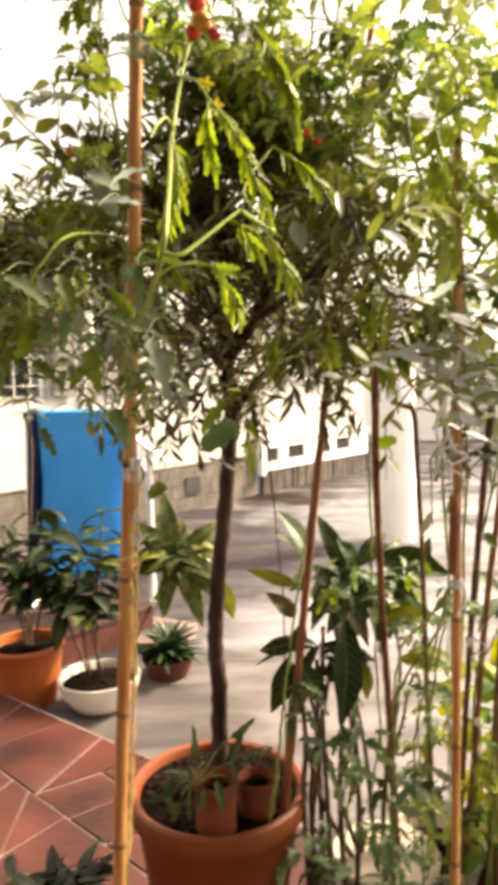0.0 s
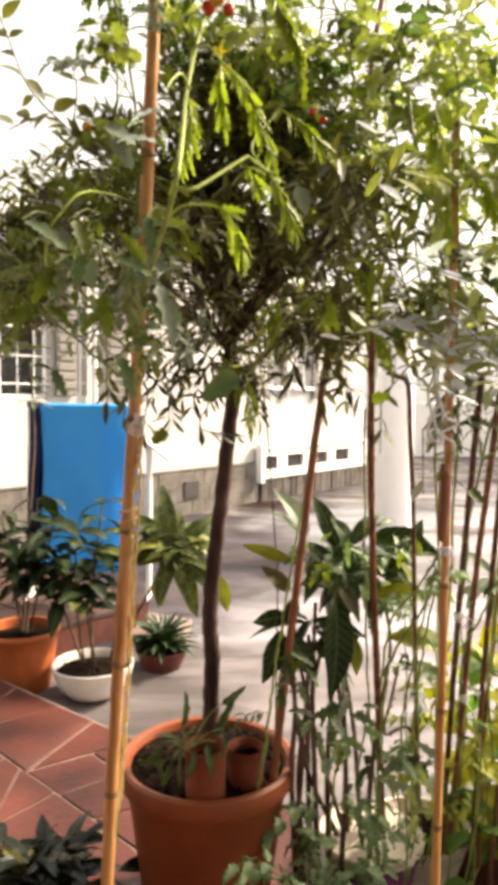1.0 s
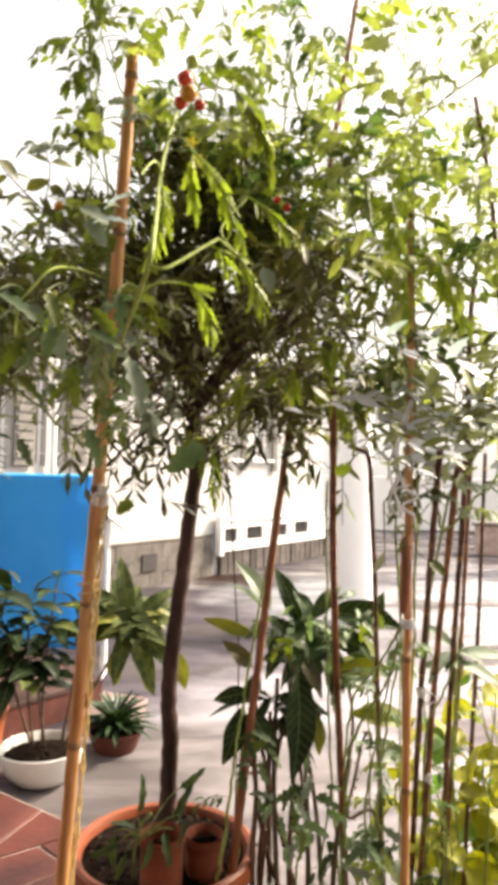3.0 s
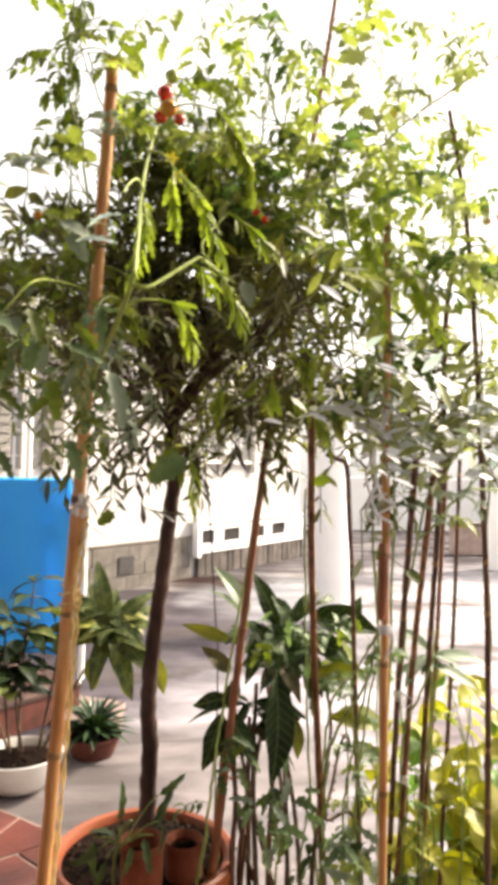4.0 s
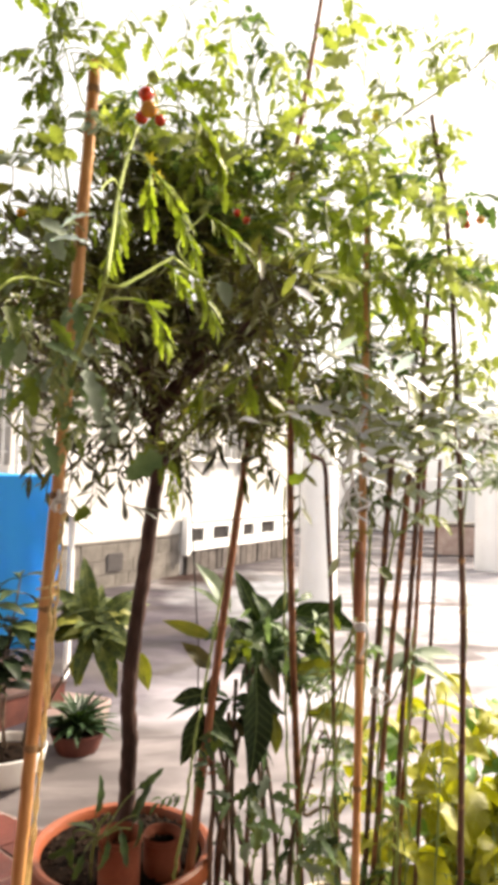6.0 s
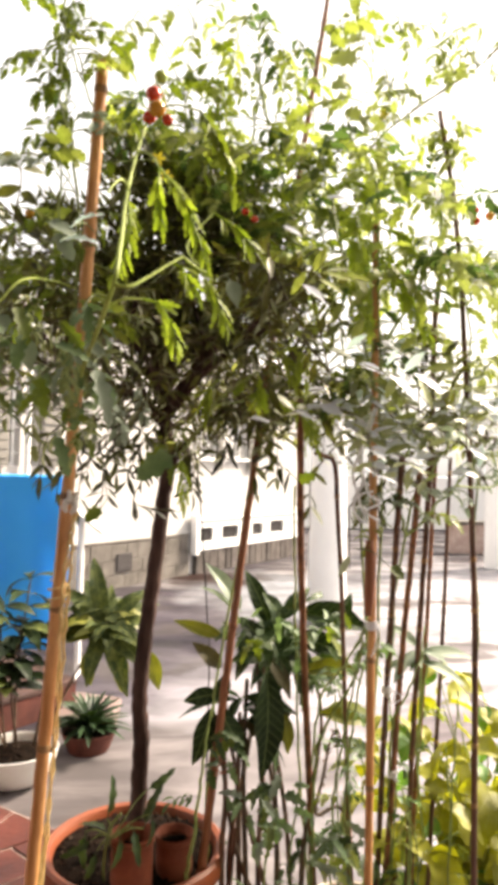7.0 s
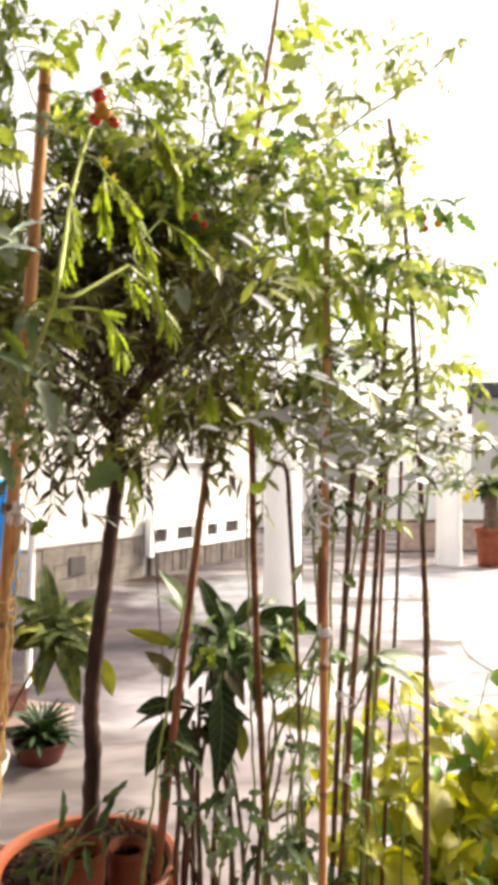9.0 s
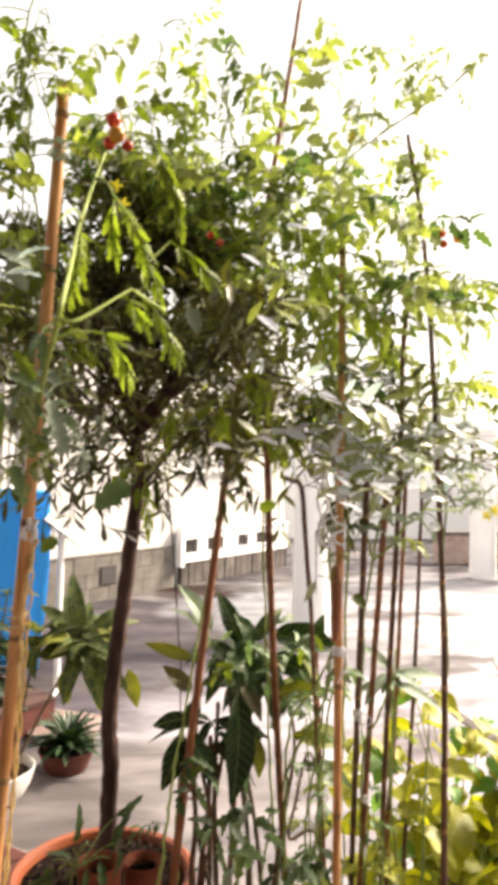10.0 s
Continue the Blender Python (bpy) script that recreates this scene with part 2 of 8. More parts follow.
# a patch of another tone in the concrete, with a ragged edge
def tinted(m, centre, size, colour, amount):
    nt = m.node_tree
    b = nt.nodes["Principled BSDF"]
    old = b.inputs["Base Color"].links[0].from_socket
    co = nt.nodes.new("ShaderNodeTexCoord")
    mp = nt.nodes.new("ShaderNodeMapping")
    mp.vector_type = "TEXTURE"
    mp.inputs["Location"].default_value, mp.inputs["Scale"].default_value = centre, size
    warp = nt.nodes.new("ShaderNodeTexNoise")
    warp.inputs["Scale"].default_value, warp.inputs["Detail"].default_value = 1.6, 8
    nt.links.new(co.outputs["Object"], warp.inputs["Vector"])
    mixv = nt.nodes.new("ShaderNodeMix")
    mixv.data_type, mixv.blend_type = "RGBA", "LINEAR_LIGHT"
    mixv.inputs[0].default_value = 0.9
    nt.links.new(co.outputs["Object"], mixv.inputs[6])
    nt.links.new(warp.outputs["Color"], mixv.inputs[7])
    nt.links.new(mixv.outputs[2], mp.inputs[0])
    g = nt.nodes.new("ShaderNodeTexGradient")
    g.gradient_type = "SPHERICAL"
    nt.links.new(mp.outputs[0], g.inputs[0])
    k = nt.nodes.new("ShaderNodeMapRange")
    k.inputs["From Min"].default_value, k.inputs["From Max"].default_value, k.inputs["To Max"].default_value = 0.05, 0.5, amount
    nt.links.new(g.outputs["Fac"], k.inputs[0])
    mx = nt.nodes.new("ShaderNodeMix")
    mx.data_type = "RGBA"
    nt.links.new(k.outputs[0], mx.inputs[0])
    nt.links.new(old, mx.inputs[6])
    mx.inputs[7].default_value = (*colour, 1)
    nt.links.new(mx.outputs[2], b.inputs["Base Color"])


tinted(CONCRETE, (0.0, 6.4, -0.1), (2.3, 3.9, 3.0), (0.076, 0.064, 0.082), 0.8)
# bluish patch by the house: sky reflection painted into the concrete
tinted(CONCRETE, (1.75, 9.3, -0.1), (1.5, 2.4, 3.0), (0.27, 0.28, 0.31), 0.9)
tinted(CONCRETE, (0.85, 10.6, -0.1), (1.1, 0.9, 3.0), (0.035, 0.019, 0.016), 0.95)
# the next two pale patches paint strong sunlight into the concrete
tinted(CONCRETE, (5.6, 7.0, -0.1), (4.4, 6.5, 6.0), (0.53, 0.505, 0.54), 0.9)
tinted(CONCRETE, (1.7, 4.3, -0.1), (2.4, 2.4, 3.0), (0.43, 0.41, 0.45), 0.85)
tinted(CONCRETE, (-0.1, 3.7, -0.1), (1.9, 1.2, 3.0), (0.185, 0.162, 0.162), 0.8)
tinted(CONCRETE, (1.95, 4.45, -0.1), (0.8, 0.55, 3.0), (0.20, 0.165, 0.175), 0.75)
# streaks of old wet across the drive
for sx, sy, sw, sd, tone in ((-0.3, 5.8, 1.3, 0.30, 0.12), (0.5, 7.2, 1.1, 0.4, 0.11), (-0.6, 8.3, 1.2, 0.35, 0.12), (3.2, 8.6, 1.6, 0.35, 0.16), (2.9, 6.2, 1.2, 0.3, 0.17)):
    tinted(CONCRETE, (sx, sy, -0.1), (sw, sd, 1.0), (tone * 0.75, tone * 0.64, tone * 0.64), 0.8)
# fine streaks swept across the drive
nt = CONCRETE.node_tree
drive = nt.nodes["Principled BSDF"]
before = drive.inputs["Base Color"].links[0].from_socket
swept = nt.nodes.new("ShaderNodeMapping")
swept.inputs["Scale"].default_value, swept.inputs["Rotation"].default_value = (1.1, 2.6, 1.0), (0, 0, 0.3)
nt.links.new(nt.nodes.new("ShaderNodeTexCoord").outputs["Object"], swept.inputs[0])
streak = nt.nodes.new("ShaderNodeTexNoise")
streak.inputs["Scale"].default_value, streak.inputs["Detail"].default_value, streak.inputs["Distortion"].default_value = 1.5, 9, 0.8
nt.links.new(swept.outputs[0], streak.inputs["Vector"])
tone = nt.nodes.new("ShaderNodeMapRange")
for key, value in (("From Min", 0.34), ("From Max", 0.66), ("To Min", 0.48), ("To Max", 0.98)):
    tone.inputs[key].default_value = value
nt.links.new(streak.outputs[0], tone.inputs[0])
swipe = nt.nodes.new("ShaderNodeMix")
swipe.data_type, swipe.blend_type = "RGBA", "MULTIPLY"
swipe.inputs[0].default_value = 1.0
nt.links.new(before, swipe.inputs[6])
nt.links.new(tone.outputs[0], swipe.inputs[7])
nt.links.new(swipe.outputs[2], drive.inputs["Base Color"])
PALE_CONCRETE = surface("pale_concrete", (0.36, 0.345, 0.33), (0.50, 0.48, 0.465), 1.2, 0.85, 0.3, 30, 0.05)
PLASTER = surface("cream_wall_paint", (0.50, 0.485, 0.47), (0.58, 0.565, 0.55), 1.6, 0.8, 0.1, 40, 0.02)
SHADE_ROOF = surface("brown_shade_boards", (0.10, 0.065, 0.04), (0.19, 0.13, 0.085), 2.0, 0.7, 0.2, 30, 0.1, stretch=(8, 0.6, 1))
PINK = surface("pale_pink_tile", (0.16, 0.11, 0.10), (0.25, 0.18, 0.165), 3.2, 0.6, 0.2, 45, 0.1)
WHITE_PAINT = surface("white_paint", (0.86, 0.855, 0.85), (0.91, 0.905, 0.90), 3, 0.55, 0.06, 40, 0.03)
STONE = surface("plinth_stone", (0.105, 0.092, 0.08), (0.20, 0.178, 0.16), 4, 0.9, 0.5, 30, 0.06)
STONE_DARK = surface("dark_plinth_stone", (0.075, 0.062, 0.056), (0.155, 0.132, 0.122), 5, 0.9, 0.6, 35, 0.3)
# near-black room walls: the dimness indoors is put in their colour
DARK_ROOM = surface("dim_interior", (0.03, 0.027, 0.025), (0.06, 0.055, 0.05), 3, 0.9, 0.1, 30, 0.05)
VENT = surface("dark_vent_mesh", (0.035, 0.03, 0.03), (0.07, 0.06, 0.06), 40, 0.7, 0.4, 120, 0.05)
CLOTH = surface("blue_towel", (0.045, 0.47, 0.90), (0.065, 0.53, 0.94), 4, 0.9, 0.5, 220, 0.02, spec=0.15, through_light=0.4, glow_tint=(1, 1, 1))
NAVY = surface("towel_back_navy", (0.008, 0.016, 0.06), (0.014, 0.028, 0.09), 4, 0.9, 0.5, 220, 0.02, spec=0.15)
TWINE = surface("jute_twine", (0.58, 0.40, 0.16), (0.76, 0.58, 0.28), 60, 0.9, 0.5, 200, 0.1)
STRING = surface("white_string", (0.76, 0.77, 0.80), (0.87, 0.88, 0.91), 60, 0.8, 0.3, 200, 0.1)
CORD = surface("black_cord", (0.02, 0.02, 0.022), (0.045, 0.042, 0.045), 40, 0.7, 0.1, 100, 0.0)
RED_FRUIT = surface("ripe_tomato", (0.50, 0.028, 0.012), (0.62, 0.055, 0.018), 12, 0.22, 0.03, 60, 0.06, spec=0.6)
ORANGE_FRUIT = surface("ripening_tomato", (0.58, 0.17, 0.018), (0.66, 0.33, 0.04), 9, 0.24, 0.03, 60, 0.06, spec=0.6)
GREEN_FRUIT = surface("green_tomato", (0.25, 0.36, 0.06), (0.38, 0.48, 0.11), 9, 0.25, 0.03, 60, 0.06, spec=0.6)
FLOWER = surface("yellow_petal", (0.66, 0.55, 0.03), (0.78, 0.68, 0.08), 12, 0.6, 0.05, 60, 0.06, through_light=0.3, glow_tint=(1, 1, 1))
BRICK = surface("red_garden_wall", (0.38, 0.27, 0.24), (0.52, 0.41, 0.37), 7, 0.85, 0.5, 50, 0.12)
ROOF_BLUE = surface("dark_blue_fascia", (0.035, 0.037, 0.06), (0.07, 0.072, 0.11), 3, 0.6, 0.1, 40, 0.03)
METAL = surface("dull_metal", (0.35, 0.35, 0.34), (0.5, 0.5, 0.49), 8, 0.45, 0.1, 60, 0.05, metal=0.7)
GLASS = bpy.data.materials.new("window_glass")
GLASS.use_nodes = True
gb = GLASS.node_tree.nodes["Principled BSDF"]
gb.inputs["Transmission Weight"].default_value, gb.inputs["Roughness"].default_value = 1.0, 0.02
gb.inputs["IOR"].default_value = 1.45


def veined(m, colour, per_metre, slope, amount, half=0.0022):
    """Pale midrib and slanting side veins on a leaf that lies along its own x axis."""
    nt = m.node_tree
    b = nt.nodes["Principled BSDF"]
    old = b.inputs["Base Color"].links[0].from_socket
    def op(kind, a, c=None, d=None):
        n = nt.nodes.new("ShaderNodeMath")
        n.operation = kind
        for i, q in enumerate((a, c, d)):
            if q is None:
                continue
            if isinstance(q, (int, float)):
                n.inputs[i].default_value = q
            else:
                nt.links.new(q, n.inputs[i])
        return n.outputs[0]
    sep = nt.nodes.new("ShaderNodeSeparateXYZ")
    nt.links.new(nt.nodes.new("ShaderNodeTexCoord").outputs["Object"], sep.inputs[0])
    y = op("ABSOLUTE", sep.outputs[1])
    along = op("MULTIPLY", op("SUBTRACT", sep.outputs[0], op("MULTIPLY", y, slope)), per_metre)
    side = op("PINGPONG", along, 0.5)
    rib = op("LESS_THAN", y, half)
    vein = nt.nodes.new("ShaderNodeMapRange")
    vein.inputs["From Min"].default_value, vein.inputs["From Max"].default_value = 0.16, 0.0
    nt.links.new(side, vein.inputs[0])
    k = op("MULTIPLY", op("MAXIMUM", op("MULTIPLY", vein.outputs[0], 0.6), rib), amount)
    mx = nt.nodes.new("ShaderNodeMix")
    mx.data_type = "RGBA"
    nt.links.new(k, mx.inputs[0])
    nt.links.new(old, mx.inputs[6])
    mx.inputs[7].default_value = (*colour, 1)
    nt.links.new(mx.outputs[2], b.inputs["Base Color"])


veined(BIG_LEAF, (0.17, 0.23, 0.09), 42, 0.9, 0.55, 0.0024)
veined(STRIPED_LEAF, (0.21, 0.23, 0.07), 46, 0.9, 0.6)
veined(DARK_LEAF, (0.04, 0.06, 0.026), 46, 0.9, 0.5)
veined(YELLOW_LEAF, (0.48, 0.47, 0.14), 60, 0.8, 0.5, 0.0014)


# ---- shapes ----
class Shape:
    """Vertices and faces in the making."""

    def __init__(self):
        self.v, self.f = [], []

    def add(self, v, f):
        k = len(self.v)
        self.v += [tuple(p) for p in v]
        self.f += [tuple(i + k for i in q) for q in f]
        return self

    def box(self, x0, x1, y0, y1, z0, z1, bevel=0.0):
        b = min(bevel, (x1 - x0) / 3, (y1 - y0) / 3, (z1 - z0) / 3)
        if b <= 0:
            v = [(x, y, z) for z in (z0, z1) for x, y in ((x0, y0), (x1, y0), (x1, y1), (x0, y1))]
            return self.add(v, [(3, 2, 1, 0), (4, 5, 6, 7), (0, 1, 5, 4), (1, 2, 6, 5), (2, 3, 7, 6), (3, 0, 4, 7)])
        def ring(c, z):
            return [(x0 + c, y0, z), (x1 - c, y0, z), (x1, y0 + c, z), (x1, y1 - c, z), (x1 - c, y1, z), (x0 + c, y1, z), (x0, y1 - c, z), (x0, y0 + c, z)]
        def inner(z):
            return [(x0 + 2 * b, y0 + b, z), (x1 - 2 * b, y0 + b, z), (x1 - b, y0 + 2 * b, z), (x1 - b, y1 - 2 * b, z), (x1 - 2 * b, y1 - b, z), (x0 + 2 * b, y1 - b, z), (x0 + b, y1 - 2 * b, z), (x0 + b, y0 + 2 * b, z)]
        return self.loft([inner(z0), ring(b, z0 + b), ring(b, z1 - b), inner(z1)])

    def loft(self, rings, closed=True, caps=True):
        n, v, f = len(rings[0]), [p for r in rings for p in r], []
        for a in range(len(rings) - 1):
            for i in range(n if closed else n - 1):
                j = (i + 1) % n
                f.append((a * n + i, a * n + j, (a + 1) * n + j, (a + 1) * n + i))
        if caps:
            f += [tuple(range(n - 1, -1, -1)), tuple((len(rings) - 1) * n + i for i in range(n))]
        return self.add(v, f)

    def tube(self, pts, radii, sides=8, caps=True):
        pts = [Vector(p) for p in pts]
        if not hasattr(radii, "__len__"):
            radii = [radii] * len(pts)
        rings, side = [], None
        for i, p in enumerate(pts):
            d = (pts[min(i + 1, len(pts) - 1)] - pts[max(i - 1, 0)]).normalized()
            if side is None:
                side = d.cross(Vector((0.3, 0.9, 0.1)) if abs(d.z) > 0.7 else Vector((0, 0, 1))).normalized()
            side = (side - d * side.dot(d)).normalized()
            up = d.cross(side)
            rings.append([p + (side * math.cos(a) + up * math.sin(a)) * radii[i] for a in (2 * math.pi * k / sides for k in range(sides))])
        return self.loft(rings, True, caps)

    def lathe(self, profile, n=32, wobble=0.0):
        rings = [[(r * math.cos(a) * (1 + wobble * math.sin(3 * a + z * 9)), r * math.sin(a) * (1 + wobble * math.sin(3 * a + z * 9)), z)
                  for a in (2 * math.pi * k / n for k in range(n))] for r, z in profile]
        return self.loft(rings)

    def moved(self, m):
        self.v = [tuple(m @ Vector(p)) for p in self.v]
        return self

    def join(self, other, m=None):
        return self.add([m @ Vector(p) for p in other.v] if m else other.v, other.f)

    def mesh(self, name, material, smooth=True):
        me = bpy.data.meshes.new(name)
        me.from_pydata([tuple(p) for p in self.v], [], self.f)
        me.materials.append(material)
        me.polygons.foreach_set("use_smooth", [smooth] * len(me.polygons))
        if smooth:
            me.set_sharp_from_angle(angle=radians(42))
        me.update()
        return me


def place_of(ob):
    return (place_of(ob.parent) @ ob.matrix_basis) if ob.parent else ob.matrix_basis.copy()


def thing(name, label, category, at=(0, 0, 0), group="", kind="", turn=0.0):
    ob = new(name)
    ob.matrix_basis = pose(*at, 0, 0, turn)
    return tagged(ob, label, category, group, kind)


def part(name, shape, material, parent=None, label="", m=None, smooth=True):
    """Links a shape, or a mesh that is shared, as one object under a thing or a part. m is its pose in the world."""
    data = shape.mesh(name, material, smooth) if isinstance(shape, Shape) else shape
    ob = new(name, data)
    ob.parent = parent
    if m is not None:
        ob.matrix_basis = (place_of(parent).inverted() if parent else Matrix()) @ m
    if label:
        ob["label"] = label
    return ob


def world_part(name, shape, material, parent, label="", smooth=True):
    """A part whose shape was drawn in the world's own axes."""
    return part(name, shape, material, parent, label, Matrix(), smooth)


def bend(pts, n=6):
    """Points of a smooth curve through a few given ones."""
    p = [Vector(q) for q in pts]
    p = [p[0] * 2 - p[1]] + p + [p[-1] * 2 - p[-2]]
    out = []
    for i in range(1, len(p) - 2):
        for k in range(n):
            t = k / n
            out.append(0.5 * ((2 * p[i]) + (p[i + 1] - p[i - 1]) * t + (2 * p[i - 1] - 5 * p[i] + 4 * p[i + 1] - p[i + 2]) * t * t
                              + (3 * p[i] - p[i - 1] - 3 * p[i + 1] + p[i + 2]) * t ** 3))
    return out + [p[-2]]


def aim(base, way, up=(0, 0, 1), roll=0.0, scale=1.0):
    """A pose at base whose x axis runs along way."""
    x = Vector(way).normalized()
    u = Vector(up)
    if abs(x.dot(u.normalized())) > 0.97:
        u = Vector((0.3, -0.9, 0.2))
    y = u.cross(x).normalized()
    z = x.cross(y)
    r = Matrix((x, y, z)).transposed().to_4x4()
    return Matrix.Translation(base) @ r @ Matrix.Rotation(roll, 4, "X") @ Matrix.Scale(scale, 4)


OUTLINES = {
    "lance": (0.0, 0.55, 0.9, 1.0, 0.85, 0.5, 0.0),
    "oval": (0.0, 0.72, 1.0, 0.97, 0.78, 0.42, 0.0),
    "heart": (0.25, 0.95, 1.0, 0.88, 0.64, 0.32, 0.0),
    "toothed": (0.05, 0.9, 0.72, 1.0, 0.62, 0.66, 0.0),
    "jagged": (0.0, 0.78, 0.46, 1.0, 0.52, 0.84, 0.36, 0.5, 0.0),
    "strap": (0.75, 0.95, 1.0, 0.95, 0.8, 0.5, 0.0),
}


def leaf(length, width, outline="lance", droop=0.3, fold=0.25, wave=0.0, stalk=0.0, thick=0.0):
    """A leaf along x from its base, bent down by droop and folded along its midrib."""
    s, w = Shape(), OUTLINES[outline]
    n = len(w)
    v, f = [], []
    x0 = stalk * length
    for i in range(n):
        t = i / (n - 1)
        a = droop * t
        x = x0 + length * (1 - stalk) * (math.sin(a) / droop if abs(droop) > 1e-3 else t)
        z = -length * (1 - math.cos(a)) / droop if abs(droop) > 1e-3 else 0
        h = width / 2 * w[i]
        lift = h * fold
        ripple = wave * width * math.sin(i * 2.4)
        v += [(x, -h, z + lift + ripple), (x, 0, z), (x, h, z + lift - ripple)]
    for i in range(n - 1):
        a = 3 * i
        f += [(a, a + 3, a + 4, a + 1), (a + 1, a + 4, a + 5, a + 2)]
    s.add(v, f)
    if stalk:
        s.tube([(0, 0, 0.0), (x0, 0, 0)], 0.011 * length + 0.0006, 4)
    return s


def broad_leaf(length, width, droop=0.5, fold=0.3, wave=0.05, stalk=0.08, tip=1.0):
    """A smooth broad leaf with a pointed tip, a sunk midrib and a wavy edge."""
    s, v, f = Shape(), [], []
    n, x0 = 13, stalk * length
    for i in range(n):
        t = i / (n - 1)
        a = droop * t
        x = x0 + length * (1 - stalk) * math.sin(a) / droop
        z = -length * (1 - math.cos(a)) / droop
        h = width / 2 * math.sin(math.pi * min(1, 0.02 + 0.98 * t) ** 0.82) ** 0.8 * (1 - 0.35 * tip * t ** 4)
        for c in (-1.0, -0.55, 0.0, 0.55, 1.0):
            ripple = wave * width * math.sin(t * 11 + (1.3 if c > 0 else 0)) * abs(c) * min(1, 3 * (1 - t))
            v.append((x, c * h, z + h * fold * (abs(c) ** 0.7) + ripple))
    for i in range(n - 1):
        for c in range(4):
            a = 5 * i + c
            f.append((a, a + 5, a + 6, a + 1))
    s.add(v, f)
    s.tube([(0, 0, 0.0), (x0 * 1.2, 0, -0.001)], 0.008 * length + 0.0006, 5)
    return s


def tomato_leaf(length, seed, droop=0.9, slim=1.0):
    """A compound leaf: a drooping stalk with toothed leaflets in pairs and one at its end."""
    r = random.Random(seed)
    s = Shape()
    rib = []
    for i in range(8):
        a = droop * i / 7
        rib.append(Vector((length * math.sin(a) / droop, 0.02 * length * math.sin(i), -length * (1 - math.cos(a)) / droop)))
    s.tube(rib, [0.0022, 0.002, 0.0018, 0.0016, 0.0014, 0.0012, 0.001, 0.0008], 4)
    pairs = ((2, 0.38), (3, 0.16), (4, 0.44), (6, 0.40)) if slim >= 0.9 else ((1, 0.26), (2, 0.32), (3, 0.36), (4, 0.34), (5, 0.30), (6, 0.24))
    for i, k in pairs:
        for side in (-1, 1):
            kk = k * r.uniform(0.8, 1.2) * length * min(1.0, slim ** 0.4)
            way = Vector((r.uniform(0.3, 1.0) / slim ** 2, side * 1.0, r.uniform(-0.9, 0.3)))
            lf = leaf(kk, kk * r.uniform(0.42, 0.62) * slim, "jagged", r.uniform(0.5, 1.2), 0.35, 0.04, 0.12)
            s.join(lf, aim(rib[i], way, (0, 0, 1), r.uniform(-0.5, 0.5)))
    lf = leaf((0.48 if slim >= 0.9 else 0.3) * length, 0.24 * length * slim, "jagged", 0.8, 0.3, 0.04, 0.08)
    s.join(lf, aim(rib[7], rib[7] - rib[6], (0, 0, 1), r.uniform(-0.3, 0.3)))
    return s


def hanging_frond(pts, seed, size=0.048, width=0.4, step=0.02, spread=0.6, drop=0.6):
    """A compound leaf along a few points: toothed leaflets hang close together on both sides of its stalk."""
    r, s = random.Random(seed), Shape()
    line = bend(pts, 8)
    s.tube(line, [0.0022 - 0.0013 * i / len(line) for i in range(len(line))], 5)
    run, nxt, sg = 0.0, 0.012, 1
    total = sum((b - a).length for a, b in zip(line, line[1:]))
    for a, b in zip(line, line[1:]):
        d = (b - a).normalized()
        side = d.cross(Vector((0, -1, 0.25))).normalized()
        run += (b - a).length
        if run < nxt:
            continue
        nxt = run + step * r.uniform(0.8, 1.25)
        k = size * r.uniform(0.75, 1.2) * (0.5 + 0.75 * math.sin(math.pi * min(1.0, 0.12 + 0.8 * run / total)))
        for sgn in ((-1, 1) if r.random() < 0.75 else (sg,)):
            way = d * r.uniform(0.9, 1.5) + side * sgn * spread * r.uniform(0.5, 1.3) + Vector((0, r.uniform(-0.35, 0.25), -drop * r.uniform(0.6, 1.3)))
            s.join(leaf(k, k * width * r.uniform(0.7, 1.2), "jagged", r.uniform(0.15, 0.6), 0.25, 0.06, 0.1), aim(b, way, (0.1 * sgn, -0.8, 0.6), r.uniform(-0.9, 0.9)))
        sg = -sg
    k = size * 1.1
    s.join(leaf(k, k * width, "jagged", 0.6, 0.3, 0.05, 0.06), aim(line[-1], line[-1] - line[-2], (0, -0.8, 0.6)))
    return s


def pot_shape(r0, r1, h, lip=0.02, wall=0.012, lip_h=0.05, foot=0.0):
    """A tapered flower pot, hollow, with a rolled rim."""
    p = [(r0 * 0.7, 0), (r0 - 0.004, 0), (r0, 0.006)]
    for i in range(1, 5):
        t = i / 5
        p.append((r0 + (r1 - lip - r0) * t, (h - lip_h) * t))
    p += [(r1 - lip, h - lip_h), (r1 - lip + 0.003, h - lip_h + 0.004), (r1 - 0.004, h - lip_h + 0.008), (r1, h - lip_h * 0.62), (r1, h - lip_h * 0.3), (r1 - 0.003, h - 0.006),
          (r1 - lip * 0.5, h), (r1 - lip - 0.002, h - 0.004), (r1 - lip - wall * 0.7, h - 0.018), (r1 - lip - wall, h - lip_h), (r0 - wall, 0.02), (r0 * 0.6, 0.02)]
    return Shape().lathe(p, 48)


